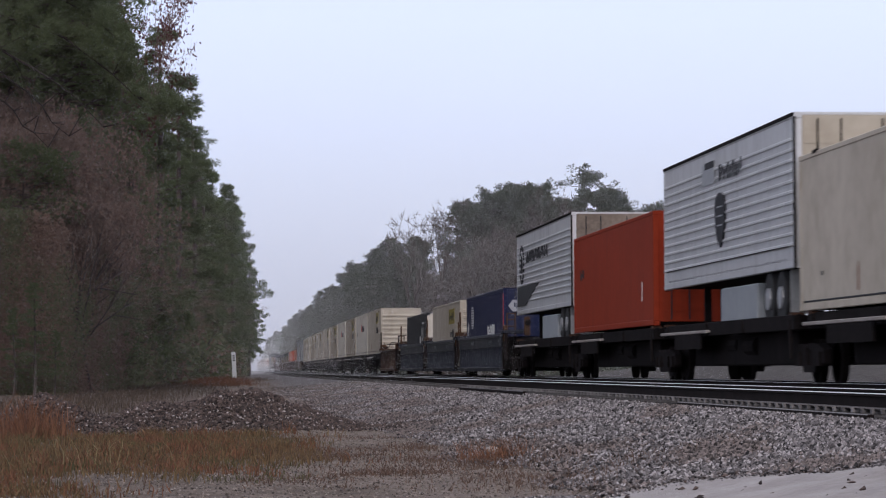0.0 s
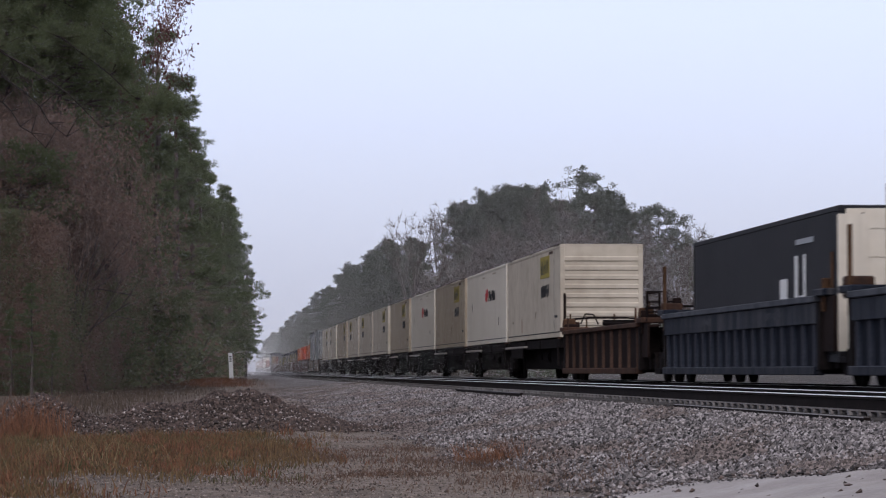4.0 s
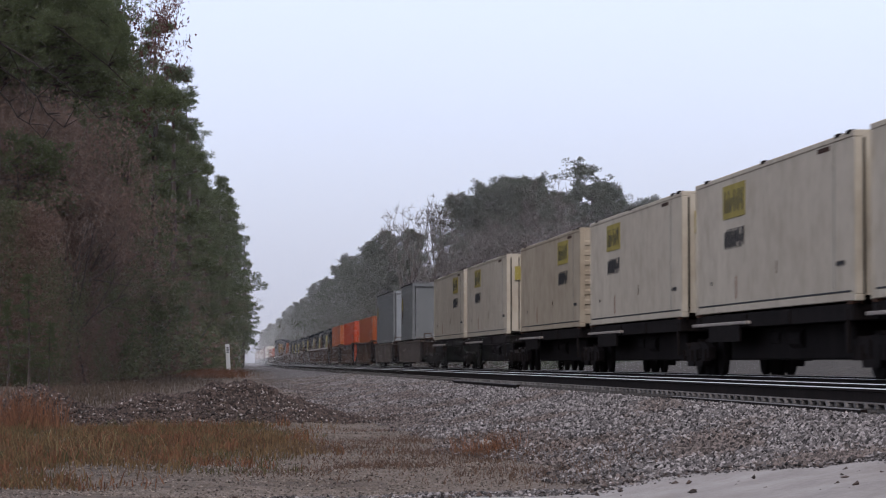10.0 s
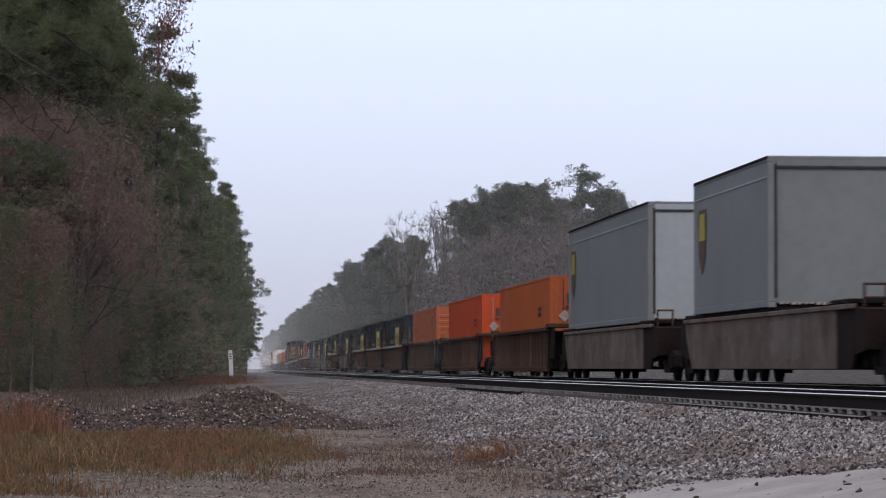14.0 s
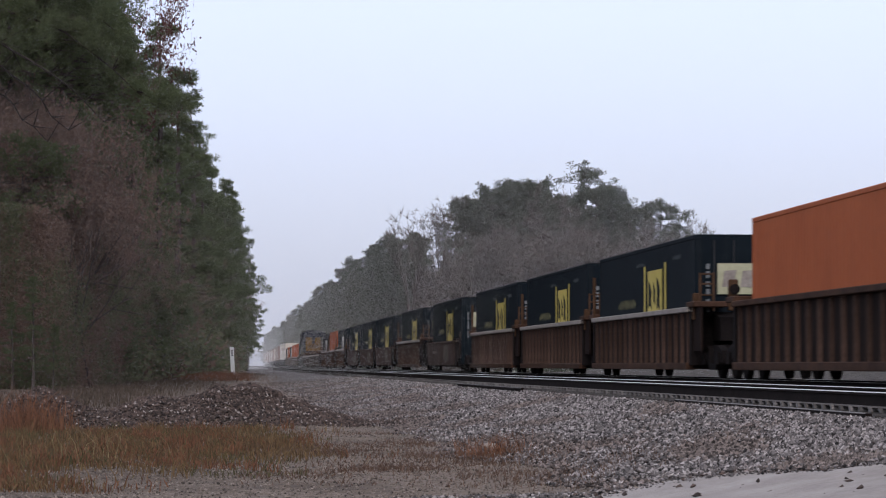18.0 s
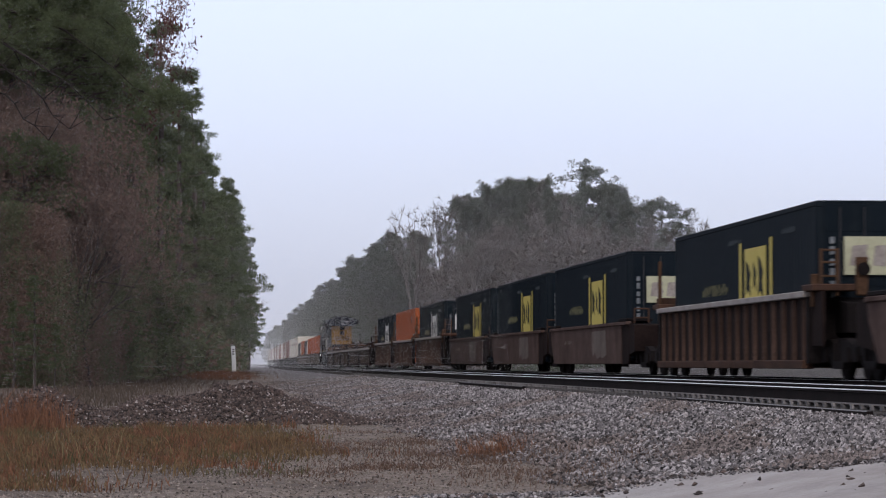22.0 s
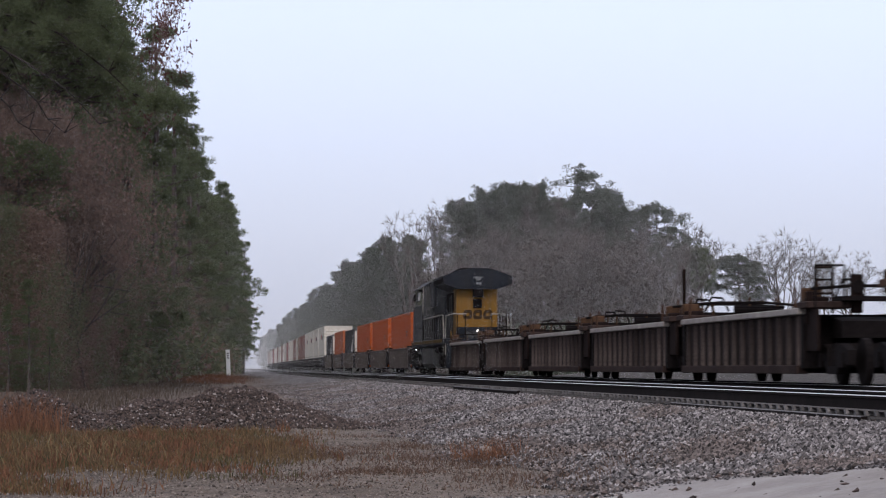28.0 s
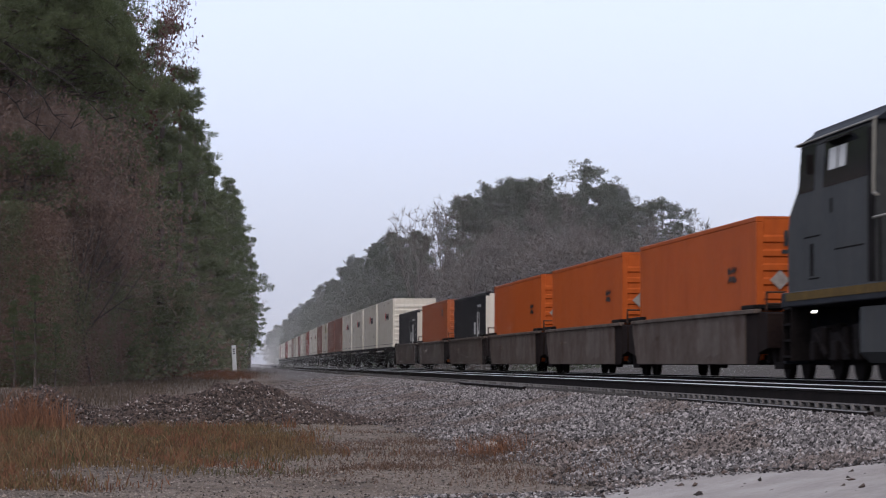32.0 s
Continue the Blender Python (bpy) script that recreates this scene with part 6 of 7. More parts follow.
def bough_pine():
    """An old pine whose long drooping boughs reach out over the corner of the wood."""
    rng = np.random.default_rng(91)
    line, segs = trunk_line(rng, 17.5, 0.24, 0.015)
    pts, out = [], []
    for z, reach, drop, away, leafy in ((14.4, 7.6, 4.0, -0.4, 1.0), (15.6, 6.2, 2.2, 0.5, 1.0), (13.2, 5.6, 3.4, -0.9, 0.15), (12.6, 4.4, 3.0, 0.2, 0.05), (16.4, 4.6, 0.6, -0.2, 1.0), (11.4, 3.6, 2.2, -0.5, 0.0)):
        at = np.array([np.interp(z, line[:, 2], line[:, i]) for i in range(3)])
        prev, n = at, 9
        for k in range(1, n + 1):
            q = k / n
            here = at + np.array([reach * q, away * reach * 0.3 * q, 0.35 * math.sin(3.1 * q) - drop * q ** 1.5]) + rng.normal(size=3) * 0.07
            segs.append((*prev, *here, 0.075 * (1 - 0.85 * (q - 1 / n)), 0.075 * (1 - 0.85 * q)))
            for j in range(2 if q < 0.25 or leafy < 0.5 else 5):
                tip = here + np.array([rng.uniform(0.1, 0.9), rng.normal() * 0.7, rng.normal() * 0.35 + 0.15]) * rng.uniform(0.6, 1.3)
                segs.append((*here, *tip, 0.022, 0.007))
                if rng.uniform() < leafy:
                    for b in range(3):
                        c = here + (tip - here) * rng.uniform(0.55, 1.1) + rng.normal(size=3) * 0.16
                        o = rng.normal(size=(52, 3))
                        o /= np.linalg.norm(o, axis=1, keepdims=True)
                        pts.append(c + o * 0.30 * rng.uniform(0.2, 1.0, (52, 1)))
                        out.append(o + np.array([0.2, 0, 0.3]))
            prev = here
    v, f = blades(np.concatenate(pts), rng, 6, 0.16, 0.011, 0.0, np.concatenate(out))
    ob = finish("pine_tree", (*limbs(segs), DARK_BARK), (v, f, NEEDLES), "crown")
    ob.location = (-9.5, 108.2, height(-9.5, 108.2) - 0.1)
    tagged(ob, "old pine with long drooping boughs over the wood's corner", "tree", "pines of the woods")


P_CONE = [pine(s, 16, b, r, "cone", None, 0.14, n, 4, 28, 0.38, 0.022) for s, b, r, n in ((1, 0.10, 3.1, 46), (2, 0.22, 2.9, 40), (3, 0.06, 3.4, 48), (4, 0.32, 2.7, 36), (5, 0.15, 3.6, 38))]
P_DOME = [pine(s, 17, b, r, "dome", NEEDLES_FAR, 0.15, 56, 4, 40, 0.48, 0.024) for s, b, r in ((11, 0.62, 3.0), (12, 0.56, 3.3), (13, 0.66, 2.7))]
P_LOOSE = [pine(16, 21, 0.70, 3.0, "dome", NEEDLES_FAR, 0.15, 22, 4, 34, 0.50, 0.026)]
P_EDGE = [pine(s, 16, b, r, "cone", None, 0.16, n, 3, 64, 0.30, 0.012) for s, b, r, n in ((71, 0.12, 2.5, 28), (72, 0.25, 2.3, 25), (73, 0.18, 2.8, 27))]
P_HIGH = [pine(s, 17, b, r, "dome", None, 0.20, 56, 5, 20, 0.42, 0.020) for s, b, r in ((14, 0.68, 3.2), (15, 0.64, 2.9))]
P_BROWN = [bare_tree(s, 10, 0.42, BROWN_LEAVES, 1500, 0.085, stems=2) for s in (21, 22, 23)]
P_RED = [bare_tree(s, 16, 0.30, RED_LEAVES, 3800, 0.105) for s in (31, 32)]
TWIG_FAR = surf("grey_brown_twigs", (0.088, 0.074, 0.067), (0.135, 0.115, 0.105), 2.0, 0.95)
P_BARE = [bare_tree(s, 14, 0.30, twig=TWIG_FAR, upright=1.5) for s in (41, 42, 43)]
P_SPREAD = [bare_tree(s, 14, 0.40, twig=TWIG_FAR, upright=0.8) for s in (44, 45)]
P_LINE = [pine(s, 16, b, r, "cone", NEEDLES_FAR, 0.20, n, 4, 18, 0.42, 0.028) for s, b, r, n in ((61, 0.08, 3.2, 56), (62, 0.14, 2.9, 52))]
P_SHRUB = [shrub(51, 1.8, 1.2, OLIVE_LEAVES), shrub(52, 1.3, 1.1, OLIVE_LEAVES), shrub(53, 1.5, 1.3, BROWN_LEAVES)]
for ob in P_CONE + P_LINE + P_EDGE:
    tagged(ob, "tall dark green pine at the edge of the wood", "tree", "pines of the woods")
for ob in P_DOME + P_HIGH + P_LOOSE:
    tagged(ob, "tall pine with a rounded high crown and bare trunk", "tree", "pines of the woods")
for ob in P_BROWN:
    tagged(ob, "bare brown young tree with a few dry leaves", "tree", "bare trees of the woods")
for ob in P_RED:
    tagged(ob, "tall tree with dry dark red leaves", "tree", "bare trees of the woods")
for ob in P_BARE + P_SPREAD:
    tagged(ob, "bare grey winter tree with fine twigs", "tree", "bare trees of the woods")
for ob in P_SHRUB:
    tagged(ob, "low shrub at the foot of the wood", "shrub", "shrubs of the woods")
USED = set()


def plant(kind, x, y, h, native, turn=None, wide=1.0):
    pick = int(random.random() * len(kind))
    ob = next((o for o in kind if o not in USED), kind[pick])
    k = h / native
    z = height(x, y) - 0.05 if y < 900 else -0.35
    m = Matrix.Translation((x, y, z)) @ Matrix.Rotation(random.uniform(0, math.tau) if turn is None else turn, 4, "Z")
    if ob in USED:
        ob = copy_thing(ob, m)
    else:
        USED.add(ob)
        ob.matrix_basis = m
    ob.scale = (k * wide, k * wide, k)
    return ob


random.seed(5)
# -- the wood on the near side of the tracks --
LEFT_Y, LEFT_X = [100, 122, 153, 181, 210, 248, 261, 313, 378, 524, 700, 1100], [-12, -4.9, -2.1, -1.1, 0.0, 1.9, 2.25, 3.7, 4.5, 6.9, 9.6, 13.8]


def left_edge(y):
    return float(np.interp(y, LEFT_Y, LEFT_X))


# tall pines along its edge
for y, h in ((146, 17.0), (160, 16.6), (176, 16.2), (190, 15.8), (203, 15.6), (216, 15.3), (228, 14.8), (240, 14.6), (252, 14.4), (264, 14.0), (280, 13.6), (300, 13.6), (316, 13.8),
             (338, 13.2), (360, 13.0), (385, 13.2), (415, 12.8), (450, 13.0), (490, 12.6), (535, 13.0), (585, 12.4), (640, 12.6), (700, 12.4), (770, 12.6), (850, 12.2), (950, 12.6)):
    plant(P_CONE, left_edge(y) - 1.6 + random.uniform(-0.5, 0.3), y + 1.5, h * random.uniform(0.95, 1.0), 16)
    plant(P_EDGE, left_edge(y) + 0.2 + random.uniform(-0.3, 0.3), y, h * random.uniform(0.98, 1.04), 16, wide=1.3 if y < 225 else 1.05)
# deeper rows
for k in range(50):
    y = 132 + 380 * (k / 50) ** 1.35
    for d in (random.uniform(1.6, 3.6), random.uniform(4.5, 9)):
        if random.random() < 0.8:
            plant(P_CONE, left_edge(y) - d, y + random.uniform(-2, 2), random.uniform(14, 18.0), 16)
        else:
            plant(P_BROWN, left_edge(y) - d - 1.5, y + random.uniform(-2, 2), random.uniform(9, 13), 10)
# pines that rise over the near corner, some with high crowns
for x, y, h in ((-8.6, 139, 20.5), (-10.4, 137, 21), (-6.8, 141, 20), (-5.9, 136, 18.5), (-7.6, 133, 18.8), (-5.2, 140, 17.6), (-4.6, 146, 17.0), (-4.1, 141, 15.0), (-4.4, 134, 11.5), (-4.9, 131, 9.0), (-3.4, 138, 12.5), (-3.0, 144, 9.5), (-2.4, 150, 7.5), (-4.0, 128, 6.5)):
    plant(P_CONE, x, y, h, 16, wide=1.15)
for x, y, h in ((-7.2, 119, 18.5), (-9.0, 117, 19.5), (-10.6, 119, 18.5), (-8.2, 121, 21), (-6.3, 122, 17.0)):
    plant(P_HIGH, x, y, h, 17, wide=1.0)
# bare brown trees and the red-leaved ones in front
for x, y, h in ((-2.4, 142, 19.2), (-3.7, 143, 20.1), (-9.9, 118, 13.0), (-9.2, 114, 7.0)):
    plant(P_RED, x - 1.2, y, h, 16, wide=0.66)
plant(P_HIGH, -7.3, 113.6, 9.6, 17, wide=1.1)
for k in range(52):
    x = -11.5 + 6.6 * k / 51 + random.uniform(-0.3, 0.3)
    plant(P_BROWN, x, 115 + random.uniform(0, 10), random.uniform(7.0, 13.0), 10, wide=0.85)
for k in range(30):
    y = 136 + k * 5.5
    plant(P_BROWN, left_edge(y) - random.uniform(1.4, 2.6), y, random.uniform(4, 8), 10, wide=0.8)
for x, y, h in ((-6.4, 108.4, 4.1), (-7.2, 108.9, 3.2), (-5.7, 109.2, 2.4), (-8.3, 114, 9.0), (-6.0, 126, 6.0)):
    plant(P_CONE, x, y, h, 16, wide=1.4)
bough_pine()
for k in range(70):
    y = 113 + 120 * (k / 70) ** 1.3
    x = left_edge(y) + random.uniform(-1.2, 0.7) - (5.0 * random.random() if y < 128 else 0)
    plant(P_SHRUB, x, y, random.uniform(0.9, 3.0), 1.6, wide=1.2)

# -- the wood on the far side: rounded pines, bare trees, a line of conifers running off --
for x, y, h, w in ((25.8, 289, 17.2, 0.9), (27.8, 286, 18.2, 1.0), (29.8, 290, 19.0, 1.05), (31.6, 285, 18.4, 0.95), (32.9, 293, 19.4, 0.85), (35.2, 287, 17.4, 0.9), (37.8, 284, 18.2, 0.95), (39.7, 288, 18.4, 0.85), (40.8, 291, 17.2, 0.8),
                   (44.7, 287, 17.0, 1.12), (28.6, 300, 17.4, 1.0), (34.0, 303, 17.6, 1.0), (53.6, 290, 12.1, 1.45)):
    plant(P_DOME, x, y, h - 0.45, 17, wide=w)
plant(P_LOOSE, 37.0, 288, 20.3, 21, wide=1.25)
for x, y, h in ((49.0, 290, 12.6), (50.6, 296, 12.4)):
    plant(P_HIGH, x, y, h, 17, wide=0.9)
for x, y, h in ((20.9, 292, 16.2), (22.6, 288, 17.2), (24.2, 294, 16.4), (33.9, 280, 17.8), (42.6, 287, 15.6), (47.9, 287, 15.6), (48.8, 290, 15.0), (55.6, 295, 13.6), (57.4, 292, 14.6), (60.0, 296, 14.4), (61.8, 300, 14.0), (63.6, 297, 13.2), (65.6, 294, 12.4),
                (68.0, 298, 12.6), (70.5, 292, 11.8), (72.6, 296, 11.0), (46.2, 281, 13.6), (30.5, 278, 14.5), (27.0, 277, 14.0)):
    plant(P_SPREAD if x > 52 else P_BARE, x, y, h, 14, wide=1.15 if x > 52 else 1.0)
for k in range(62):
    y = 330 + 1200 * (k / 62) ** 1.5
    for d in (0, 3.5) if y < 560 else (0,):
        plant(P_LINE, FAR + 6.6 + clearing(y) + d + random.uniform(-0.8, 0.8), y, random.uniform(13.8, 15.8), 16, wide=1.3)
for k in range(32):
    x = 21.5 + 22 * random.random()
    plant(P_BARE, x, 262 + 22 * random.random() + max(0, 35 - x) * 0.8, random.uniform(9.5, 14.5), 14, wide=1.1)

# thickets deep inside both woods, too dense to tell apart
rng = np.random.default_rng(77)


def thicket(name, n, place, size, material, said):
    v, f = leaves(place(rng.random((n, 3))), rng, size)
    tagged(new(name, fast(name, v, f, [material])), said, "thicket", kind="stuff")


def deep_left(r):
    y = 126 + 420 * r[:, 0] ** 1.5
    x = np.interp(y, LEFT_Y, LEFT_X) - 1.2 - 14 * r[:, 1] ** 1.4
    return np.stack([x, y, -0.6 + 11.5 * r[:, 2] ** 1.3], axis=1)


def deep_right(r):
    x = 21.5 + 24.5 * r[:, 0]
    return np.stack([x, 264 + 26 * r[:, 1] + np.maximum(0, 30 - x) * 2.0, -0.6 + (12.6 - 0.20 * np.abs(x - 34) + 0.9 * np.sin(x * 1.3) + 0.7 * np.sin(x * 2.9 + 1) - 0.6 * np.maximum(0, x - 40)) * r[:, 2] ** 1.1], axis=1)


def line_right(r):
    y = 330 + 1150 * r[:, 0] ** 1.5
    x = FAR + 6.4 + np.array([clearing(q) for q in y]) + 9 * r[:, 1]
    return np.stack([x, y, -0.6 + 12.0 * r[:, 2]], axis=1)


def front_left(r):
    y = 115 + 110 * r[:, 0] ** 1.6
    x = np.interp(y, LEFT_Y, LEFT_X) + 0.4 - 7 * r[:, 1]
    return np.stack([x, y, -0.6 + 9.0 * r[:, 2] ** 1.6], axis=1)


def edge_left(r):
    y = 235 + 230 * r[:, 0]
    return np.stack([np.interp(y, LEFT_Y, LEFT_X) + 0.5 - 2.6 * r[:, 1], y, -0.6 + 5.0 * r[:, 2] ** 1.4], axis=1)


def brushwood(name, n, place, length, width, material, said):
    """A mass of fine upright twigs."""
    v, f = blades(place(rng.random((n, 3))), rng, 1, length, width, 0.7)
    tagged(new(name, fast(name, v, f, [material])), said, "thicket", kind="stuff")


def high_left(r):
    x = -12.5 + 7.4 * r[:, 0]
    return np.stack([x, 116 + 9 * r[:, 1], -0.6 + (13.6 - 0.40 * (x + 12.5)) * r[:, 2] ** 1.15], axis=1)


def low_right(r):
    x = 24 + 56 * r[:, 0]
    return np.stack([x, 190 + 60 * r[:, 1], -0.8 + np.where(x > 46, 2.6, 4.6) * r[:, 2] ** 1.4], axis=1)


DULL_LEAVES = island("dull_grey_brown_leaves", (0.085, 0.070, 0.062), (0.130, 0.108, 0.096), 0.9, 0.4)
def hedge(n, size):
    """The leafy face of the wood in patches of brown and olive, from the ground to over head height."""
    r = rng.random((n, 4))
    along = [0, 0.3, 0.46, 0.6, 0.78, 1.0]
    y = np.interp(r[:, 0], along, [109.5, 111, 118, 130, 158, 262])
    top = np.array([5.6 + 3.4 * noise.noise((q * 0.16, 4.0, 1.0)) + 1.2 * noise.noise((q * 0.7, 2.0, 5.0)) for q in y])
    x = np.interp(r[:, 0], along, [-9.4, -5.6, -4.4, -3.4, -1.2, 3.0]) + 0.2 - 1.2 * r[:, 1]
    p = np.stack([x, y, -0.6 + np.maximum(1.5, top) * r[:, 2] ** 1.15], axis=1)
    kind = np.array([noise.noise((a * 0.8, b * 0.16, c * 0.45)) for a, b, c in p]) + 1.0 * (r[:, 3] - 0.5)
    for name, material, take, said in (("thicket", BROWN_LEAVES, kind < 0.08, "dry brown leafy growth along the face of the wood"), ("thicket", OLIVE_LEAVES, kind >= 0.08, "olive leafy growth along the face of the wood")):
        v, f = leaves(p[take], rng, size)
        tagged(new(name, fast(name, v, f, [material])), said, "thicket", kind="stuff")


hedge(170000, 0.055)
thicket("thicket", 30000, front_left, 0.085, BROWN_LEAVES, "brown brambles along the foot of the wood")
thicket("thicket", 46000, front_left, 0.085, OLIVE_LEAVES, "olive brambles along the foot of the wood")
thicket("thicket", 14000, edge_left, 0.16, NEEDLES, "dark green undergrowth along the edge of the wood")
thicket("thicket", 46000, deep_left, 0.20, BROWN_LEAVES, "dense brown undergrowth inside the wood")
thicket("thicket", 40000, deep_left, 0.20, NEEDLES, "dense dark green undergrowth inside the wood")
brushwood("brushwood", 70000, front_left, 0.55, 0.007, FINE_TWIGS, "fine brown brushwood along the foot of the wood")
brushwood("brushwood", 110000, high_left, 0.6, 0.007, FINE_TWIGS, "tall fine brown brushwood at the corner of the wood")
# scrub added behind the train to block the bright horizon below the cars
thicket("thicket", 22000, low_right, 0.22, NEEDLES_FAR, "dull green scrub added to darken the view under the train")
thicket("thicket", 22000, deep_right, 0.26, DULL_LEAVES, "dense grey-brown undergrowth behind the train")
brushwood("brushwood", 120000, deep_right, 0.8, 0.014, FINE_GREY, "fine grey-brown brushwood behind the train")
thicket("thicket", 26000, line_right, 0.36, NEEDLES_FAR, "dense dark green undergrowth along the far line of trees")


# ======== loose stones, grass and weeds ========
def stones(x, y, size, rng, sink=0.3, flat=0.65):
    """Irregular eight-sided stones resting on the ground."""
    n = len(x)
    z = np.array([height(a, b) for a, b in zip(x, y)])
    c = np.stack([x, y, z + size * flat * (1 - sink)], axis=1)
    axes = np.array([[1, 0, 0], [-1, 0, 0], [0, 1, 0], [0, -1, 0], [0, 0, 1], [0, 0, -1.0]])
    v = axes[None] * rng.uniform(0.55, 1.25, (n, 6, 1)) + rng.normal(size=(n, 6, 3)) * 0.22
    ang = rng.uniform(0, math.tau, n)
    ca, sa = np.cos(ang)[:, None], np.sin(ang)[:, None]
    v = np.stack([v[..., 0] * ca - v[..., 1] * sa, v[..., 0] * sa + v[..., 1] * ca, v[..., 2] * flat], axis=2)
    v = c[:, None] + v * size[:, None, None]
    q = np.array([[0, 2, 4], [2, 1, 4], [1, 3, 4], [3, 0, 4], [2, 0, 5], [1, 2, 5], [3, 1, 5], [0, 3, 5]])
    return v.reshape(-1, 3), (np.arange(n)[:, None, None] * 6 + q[None]).reshape(-1, 3)


BALLAST = island("grey_ballast_stone", (0.004, 0.003, 0.003), (0.200, 0.180, 0.179), 0.9, 0.0, (0.42, 0.385, 0.38))
BROWN_BALLAST = island("brown_stained_ballast", (0.010, 0.007, 0.006), (0.25, 0.205, 0.19), 0.9)
DARK_STONE = island("dark_old_stone", (0.008, 0.005, 0.004), (0.115, 0.080, 0.068), 0.9)
PALE_STONE = island("pale_stone_chips", (0.046, 0.035, 0.028), (0.33, 0.275, 0.235), 0.9)
rng = np.random.default_rng(3)
n = 205000
y = 23 + 110 * rng.random(n) ** 1.9
x = 2.1 + 4.52 * rng.random(n) ** 0.62 + np.array([bend(q) for q in y])
keep = (x + 1.0 * np.array([noise.noise((a * 0.5, b * 0.35, 2)) for a, b in zip(x, y)])) > 3.3 - 0.9 * np.clip((y - 46) / 12, 0, 1)
x, y = x[keep], y[keep]
keep = y > np.array([road_edge(a) for a in x]) - 0.1 - 0.5 * rng.random(len(x)) ** 4
x, y = x[keep], y[keep]
stain = np.array([noise.noise((a * 0.9, b * 0.28, 8)) for a, b in zip(x, y)]) + rng.normal(size=len(x)) * 0.12 - 0.35 * (x - 4.6) * 0.35 > 0.09
for take, mat_, said in ((~stain, BALLAST, "loose grey ballast stones on the slope below the track"), (stain, BROWN_BALLAST, "patches of brown-stained ballast stones below the track")):
    tagged(new("ballast_stones", fast("ballast_stones", *stones(x[take], y[take], 0.008 + 0.022 * rng.random(int(take.sum())) ** 2.0, rng, -0.05, 0.85), [mat_])), said, "gravel", kind="stuff")
n = 42000
y = 25 + 46 * rng.random(n) ** 1.4
x = -3 + 7.0 * rng.random(n) ** 0.8
tagged(new("gravel_chips", fast("gravel_chips", *stones(x, y, 0.005 + 0.014 * rng.random(n) ** 2, rng), [PALE_STONE])), "scattered gravel chips on the dirt", "gravel", kind="stuff")
xs, ys = [], []
for mx, my, rx, ry, mh in MOUNDS:
    k = int(8500 * rx * ry)
    xs.append(mx + rng.normal(size=k) * rx * 0.85)
    ys.append(my + rng.normal(size=k) * ry * 0.75)
x, y = np.concatenate(xs), np.concatenate(ys)
tagged(new("stone_mound", fast("stone_mound", *stones(x, y, 0.012 + 0.034 * rng.random(len(x)) ** 1.6, rng, 0.1, 0.8), [DARK_STONE])), "low mounds of dark old ballast stones", "gravel", kind="stuff")
pick = rng.random(len(x)) < 0.09
MOUND_CHIPS = island("pale_mound_chips", (0.16, 0.13, 0.12), (0.42, 0.37, 0.35), 0.9)
tagged(new("mound_chips", fast("mound_chips", *stones(x[pick] + 0.03, y[pick] - 0.02, 0.009 + 0.03 * rng.random(int(pick.sum())) ** 2, rng, -0.3, 0.8), [MOUND_CHIPS])), "pale stone chips among the dark mounds", "gravel", kind="stuff")
rng = np.random.default_rng(33)
n = 1700
x = rng.uniform(-2, 6.2, n)
y = np.array([road_edge(a) for a in x]) - 5.0 * rng.random(n) ** 1.5
tagged(new("road_stones", fast("road_stones", *stones(x, y, 0.007 + 0.03 * rng.random(n) ** 6, rng, -0.6), [DARK_STONE])), "small dark stones strewn on the road", "gravel", kind="stuff")
n = 6000
x = rng.uniform(0.5, 6.4, n)
y = np.array([road_edge(a) for a in x]) + 0.25 - 1.3 * rng.random(n) ** 2.4
tagged(new("edge_gravel", fast("edge_gravel", *stones(x, y, 0.006 + 0.018 * rng.random(n) ** 2.5, rng, -0.9, 0.7), [BALLAST])), "loose gravel spilled along the edge of the road", "gravel", kind="stuff")
# a pale lump among the weeds
bm = bmesh.new()
bmesh.ops.create_icosphere(bm, subdivisions=2, radius=0.1)
for v in bm.verts:
    v.co = Vector((v.co.x * 1.1, v.co.y * 0.8, v.co.z * 0.55)) * (1 + 0.25 * noise.noise(v.co * 14))
lump = part("stone", bm, RAIL_EDGE)
lump.location = (3.63, 37.6, height(3.63, 37.6) + 0.05)
tagged(lump, "pale lump of stone among dry weeds", "stone")


def grass(name, x, y, h, rng, material, said, width=0.007, lean=0.35):
    z = np.array([height(a, b) for a, b in zip(x, y)]) - 0.01
    n = len(x)
    p = np.stack([x, y, z], axis=1)
    az = rng.uniform(0, math.tau, n)
    side = np.stack([np.cos(az), np.sin(az), np.zeros(n)], axis=1) * width
    d1 = np.stack([rng.normal(size=n) * lean * 0.4, rng.normal(size=n) * lean * 0.4, np.ones(n)], axis=1) * h[:, None] * 0.55
    d2 = d1 + np.stack([rng.normal(size=n) * lean, rng.normal(size=n) * lean, np.full(n, 0.75)], axis=1) * h[:, None] * 0.5
    v = np.stack([p - side, p + side, p + d1 - side * 0.8, p + d1 + side * 0.8, p + d2], axis=1).reshape(-1, 3)
    q = np.array([[0, 1, 3], [0, 3, 2], [2, 3, 4]])
    f = (np.arange(n)[:, None, None] * 5 + q[None]).reshape(-1, 3)
    return tagged(new(name, fast(name, v, f, [material])), said, "grass", kind="stuff")


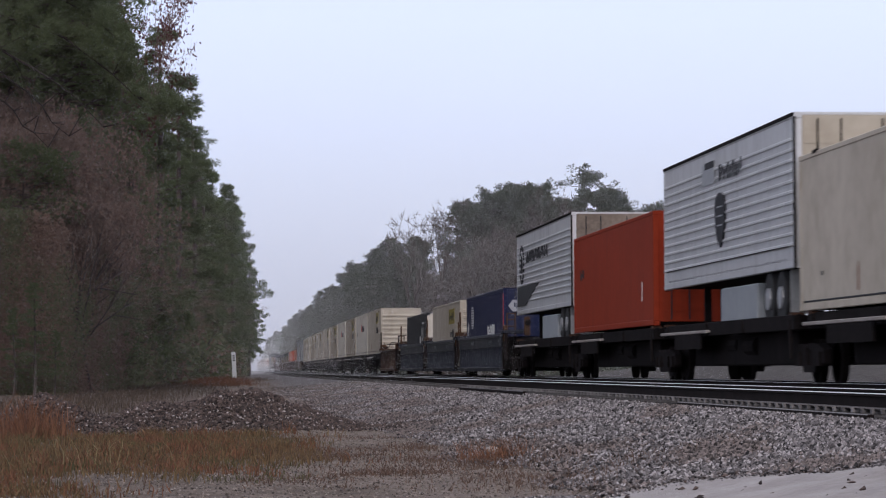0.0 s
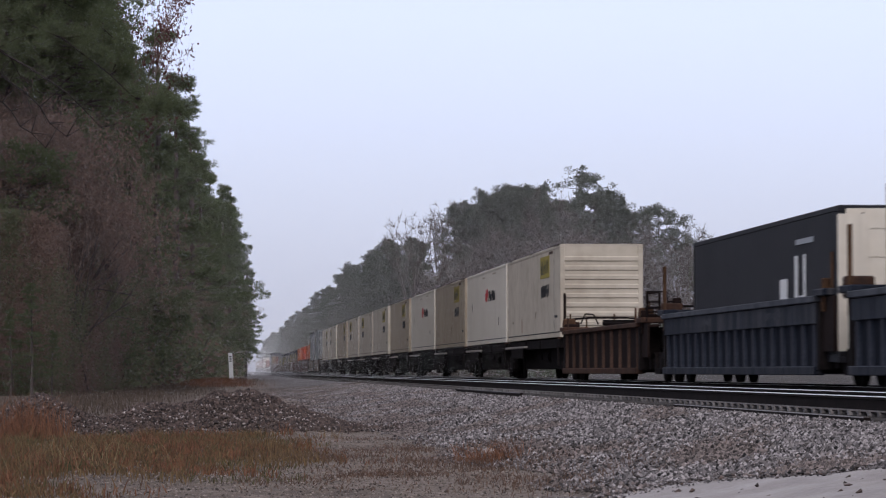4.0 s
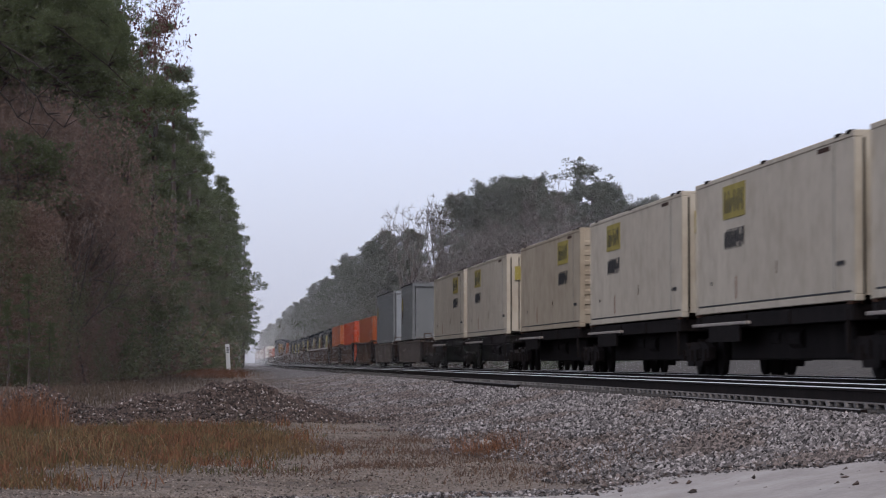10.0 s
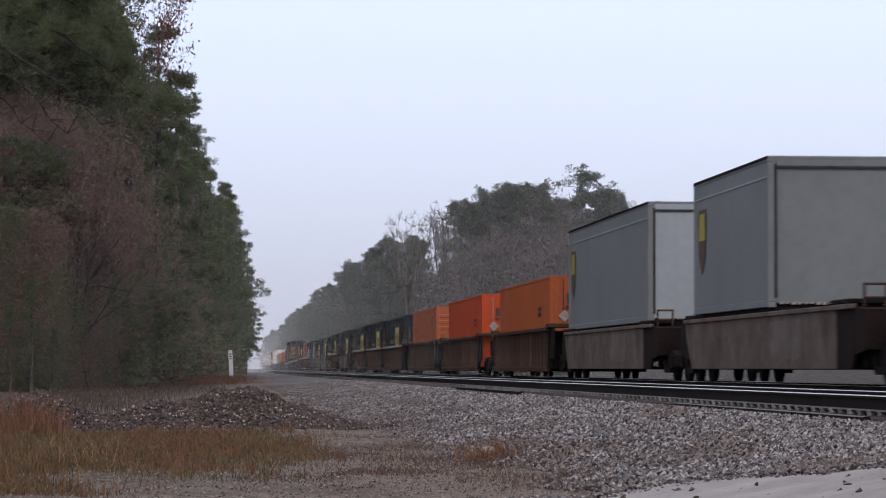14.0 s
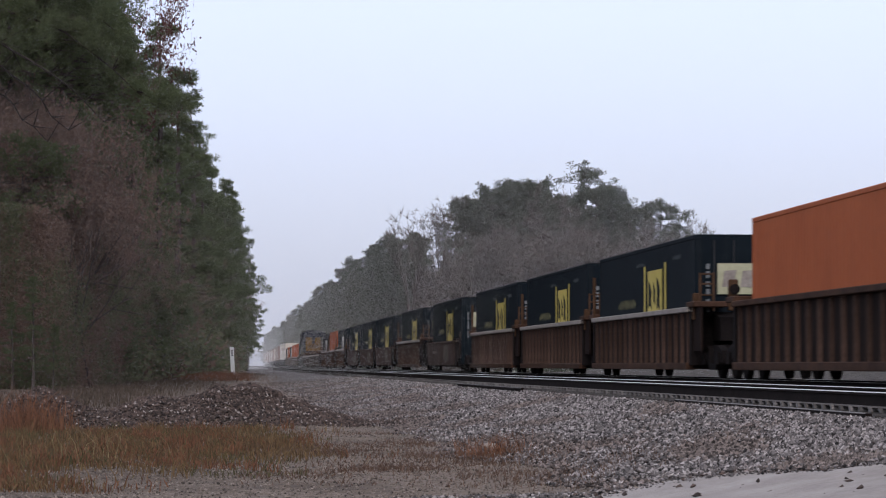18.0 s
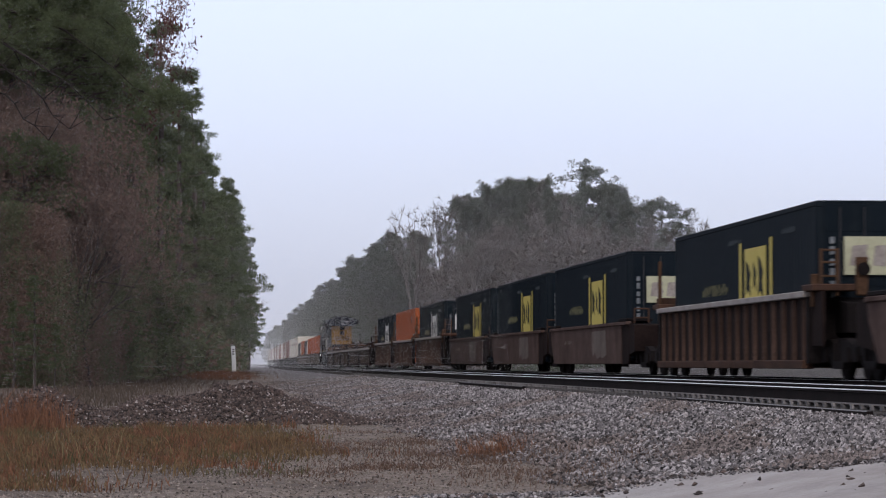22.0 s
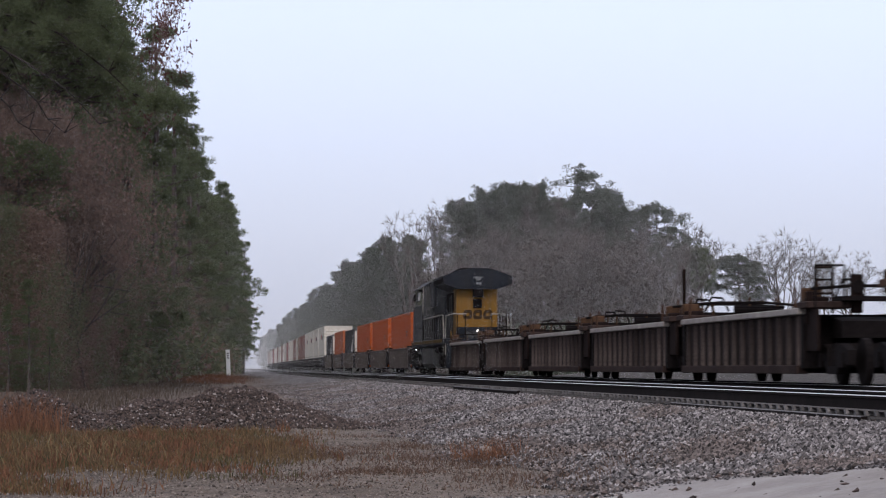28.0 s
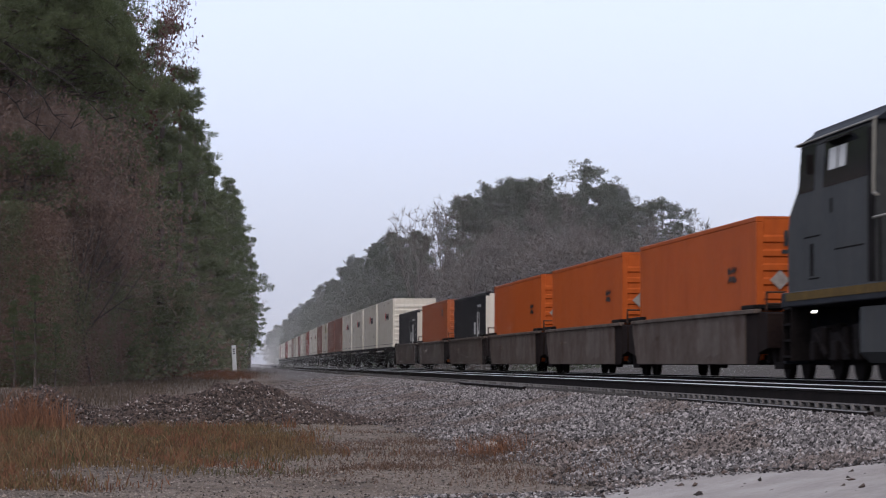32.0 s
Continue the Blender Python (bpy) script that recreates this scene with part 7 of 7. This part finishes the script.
STRAW = island("dry_straw_grass", (0.085, 0.052, 0.024), (0.215, 0.138, 0.064), 0.8, 0.3)
RUST_GRASS = island("rust_coloured_grass", (0.100, 0.042, 0.022), (0.235, 0.108, 0.056), 0.8, 0.3)
OLIVE_GRASS = island("olive_grass", (0.046, 0.042, 0.017), (0.125, 0.110, 0.045), 0.8, 0.3)


def patchy(n, x0, x1, y0, y1, cut, seed):
    x, y = rng.uniform(x0, x1, n), y0 + (y1 - y0) * rng.random(n) ** 1.2
    k = np.array([noise.noise((a * 0.6, b * 0.35, seed)) for a, b in zip(x, y)])
    k = k + rng.normal(size=n) * 0.16 - 0.50 * np.maximum(0, x - 0.55) - 0.10 * np.maximum(0, 37 - y) * np.clip(x + 1.9, 0, 1)
    return x[k > cut], y[k > cut]


for name, mat_, n, cut, hh, seed, said in (("dry_grass", STRAW, 36000, -0.36, 0.17, 1, "dry straw-coloured grass beside the track"), ("rust_grass", RUST_GRASS, 26000, -0.25, 0.17, 2, "rust-brown dry grass beside the track"),
                                           ("olive_grass", OLIVE_GRASS, 17000, -0.22, 0.15, 3, "olive green grass beside the track")):
    x, y = patchy(n, -5.5, 2.4, 26.5, 52, cut, seed)
    tuft_h = np.array([0.45 + 1.5 * max(0, noise.noise((a * 1.6, b * 0.9, seed + 7))) + 0.5 * noise.noise((a * 5, b * 3, seed))  for a, b in zip(x, y)])
    grass(name, x, y, rng.uniform(0.35, 1.0, len(x)) * hh * np.maximum(0.2, tuft_h) * 1.4, rng, mat_, said, lean=0.6)
# fringe at the foot of the wood and round the post
n = 9000
y = 70 + 125 * rng.random(n) ** 1.2
x = np.interp(y, [60, 122, 153, 190], [-5, -2.6, -1.2, 0.5]) + rng.normal(size=n) * 1.6
DUN_GRASS = island("dun_dry_grass", (0.052, 0.038, 0.028), (0.115, 0.085, 0.062), 0.85, 0.3)
grass("verge_grass", x, y, rng.uniform(0.08, 0.34, n), rng, DUN_GRASS, "dry brown grass along the foot of the wood", 0.011, 0.6)
n = 5000
grass("verge_rust_grass", rng.normal(size=n) * 0.9 + 0.2, 140 + 34 * rng.random(n), rng.uniform(0.10, 0.42, n), rng, RUST_GRASS, "rust-brown grass round the white post", 0.010, 0.6)
# tall rust-coloured tuft by the mound, weeds among the stones
n = 1300
grass("tall_rust_grass", rng.normal(size=n) * 0.36 - 3.1, rng.normal(size=n) * 1.3 + 51, 0.12 + 0.80 * rng.random(n) ** 2.8, rng, RUST_GRASS, "tall rust-coloured grass tuft beside a stone mound", 0.006, 0.5)
WEEDS = island("dead_brown_weeds", (0.070, 0.040, 0.028), (0.175, 0.108, 0.074), 0.85, 0.3)
xs, ys = [], []
for wx, wy, k in ((3.35, 35.4, 500), (3.75, 33.5, 260), (2.7, 36.5, 220), (4.4, 30.0, 200), (3.0, 42, 200), (1.6, 38, 300), (0.8, 40, 350), (2.0, 31.5, 200), (4.0, 40.5, 160), (3.6, 28.6, 260), (3.0, 29, 200)):
    k *= 2
    xs.append(rng.normal(size=k) * 0.3 + wx)
    ys.append(rng.normal(size=k) * 0.9 + wy)
x, y = np.concatenate(xs), np.concatenate(ys)
grass("low_weeds", x, y, rng.uniform(0.03, 0.12, len(x)), rng, WEEDS, "low brown weeds growing among the stones", 0.004, 0.9)
n = 14000
x, y = 0.3 + 4.2 * rng.random(n), 27.5 + 24 * rng.random(n) ** 1.1
keep = np.array([noise.noise((a * 0.7, b * 0.4, 21)) for a, b in zip(x, y)]) + rng.normal(size=n) * 0.2 - 0.12 * np.maximum(0, x - 2.6) > 0.05
grass("sparse_weeds", x[keep], y[keep], rng.uniform(0.015, 0.075, int(keep.sum())), rng, WEEDS, "sparse dead weeds and stubble over the gravel", 0.006, 1.0)
n = 420
grass("rust_clump", rng.normal(size=n) * 0.20 + 3.46, rng.normal(size=n) * 0.45 + 35.9, 0.05 + 0.30 * rng.random(n) ** 2, rng, RUST_GRASS, "rust-brown weed clump among the stones", 0.005, 0.9)
n = 26
grass("tall_stalks", rng.normal(size=n) * 0.5 - 1.6, rng.normal(size=n) * 2 + 35, rng.uniform(0.3, 0.55, n), rng, island("pale_dry_stalks", (0.20, 0.155, 0.075), (0.30, 0.24, 0.13)), "pale dry bent grass stalks", 0.004, 0.8)


# ======== winter haze, built as sheets of thin strips ===
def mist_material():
    m = bpy.data.materials.new("haze_strip_white")
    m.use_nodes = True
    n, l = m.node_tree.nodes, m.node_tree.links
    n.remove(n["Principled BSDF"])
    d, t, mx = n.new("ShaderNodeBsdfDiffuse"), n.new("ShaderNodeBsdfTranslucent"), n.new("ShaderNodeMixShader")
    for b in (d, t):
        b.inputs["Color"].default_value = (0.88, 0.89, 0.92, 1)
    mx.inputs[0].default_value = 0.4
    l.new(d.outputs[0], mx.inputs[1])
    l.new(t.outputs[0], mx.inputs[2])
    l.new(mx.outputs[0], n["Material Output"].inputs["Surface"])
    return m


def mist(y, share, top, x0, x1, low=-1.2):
    """One upright sheet of fine level strips that imitates haze, thinning out upwards. share: how much of the view it
    veils.
    """
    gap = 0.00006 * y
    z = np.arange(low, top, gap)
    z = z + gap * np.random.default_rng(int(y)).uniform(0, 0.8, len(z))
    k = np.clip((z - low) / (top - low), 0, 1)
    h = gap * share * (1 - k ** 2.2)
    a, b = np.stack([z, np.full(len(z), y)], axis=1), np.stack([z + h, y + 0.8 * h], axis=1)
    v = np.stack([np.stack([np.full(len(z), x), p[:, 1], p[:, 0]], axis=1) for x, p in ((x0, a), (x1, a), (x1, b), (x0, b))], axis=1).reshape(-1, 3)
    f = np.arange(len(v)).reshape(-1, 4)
    tagged(new("mist", fast("mist", v, f, [MIST])), "sheet of thin pale strips that stands for mist along the tracks", "mist", kind="stuff")


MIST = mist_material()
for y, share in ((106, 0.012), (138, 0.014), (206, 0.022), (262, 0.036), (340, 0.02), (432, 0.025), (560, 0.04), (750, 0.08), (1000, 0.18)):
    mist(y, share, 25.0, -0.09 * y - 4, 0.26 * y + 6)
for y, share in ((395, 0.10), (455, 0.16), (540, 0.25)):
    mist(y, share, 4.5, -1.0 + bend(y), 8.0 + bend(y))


# ---- the train runs ----
def motions():
    for ob, u, dx in MOVERS:
        rows = []
        for k in range(33):
            s = u - SPEED * k
            rows.append((k, pose(FAR + dx + bend(s), s, 0, 0, 0, bend_turn(s))))
        walk(ob, rows)


motions()
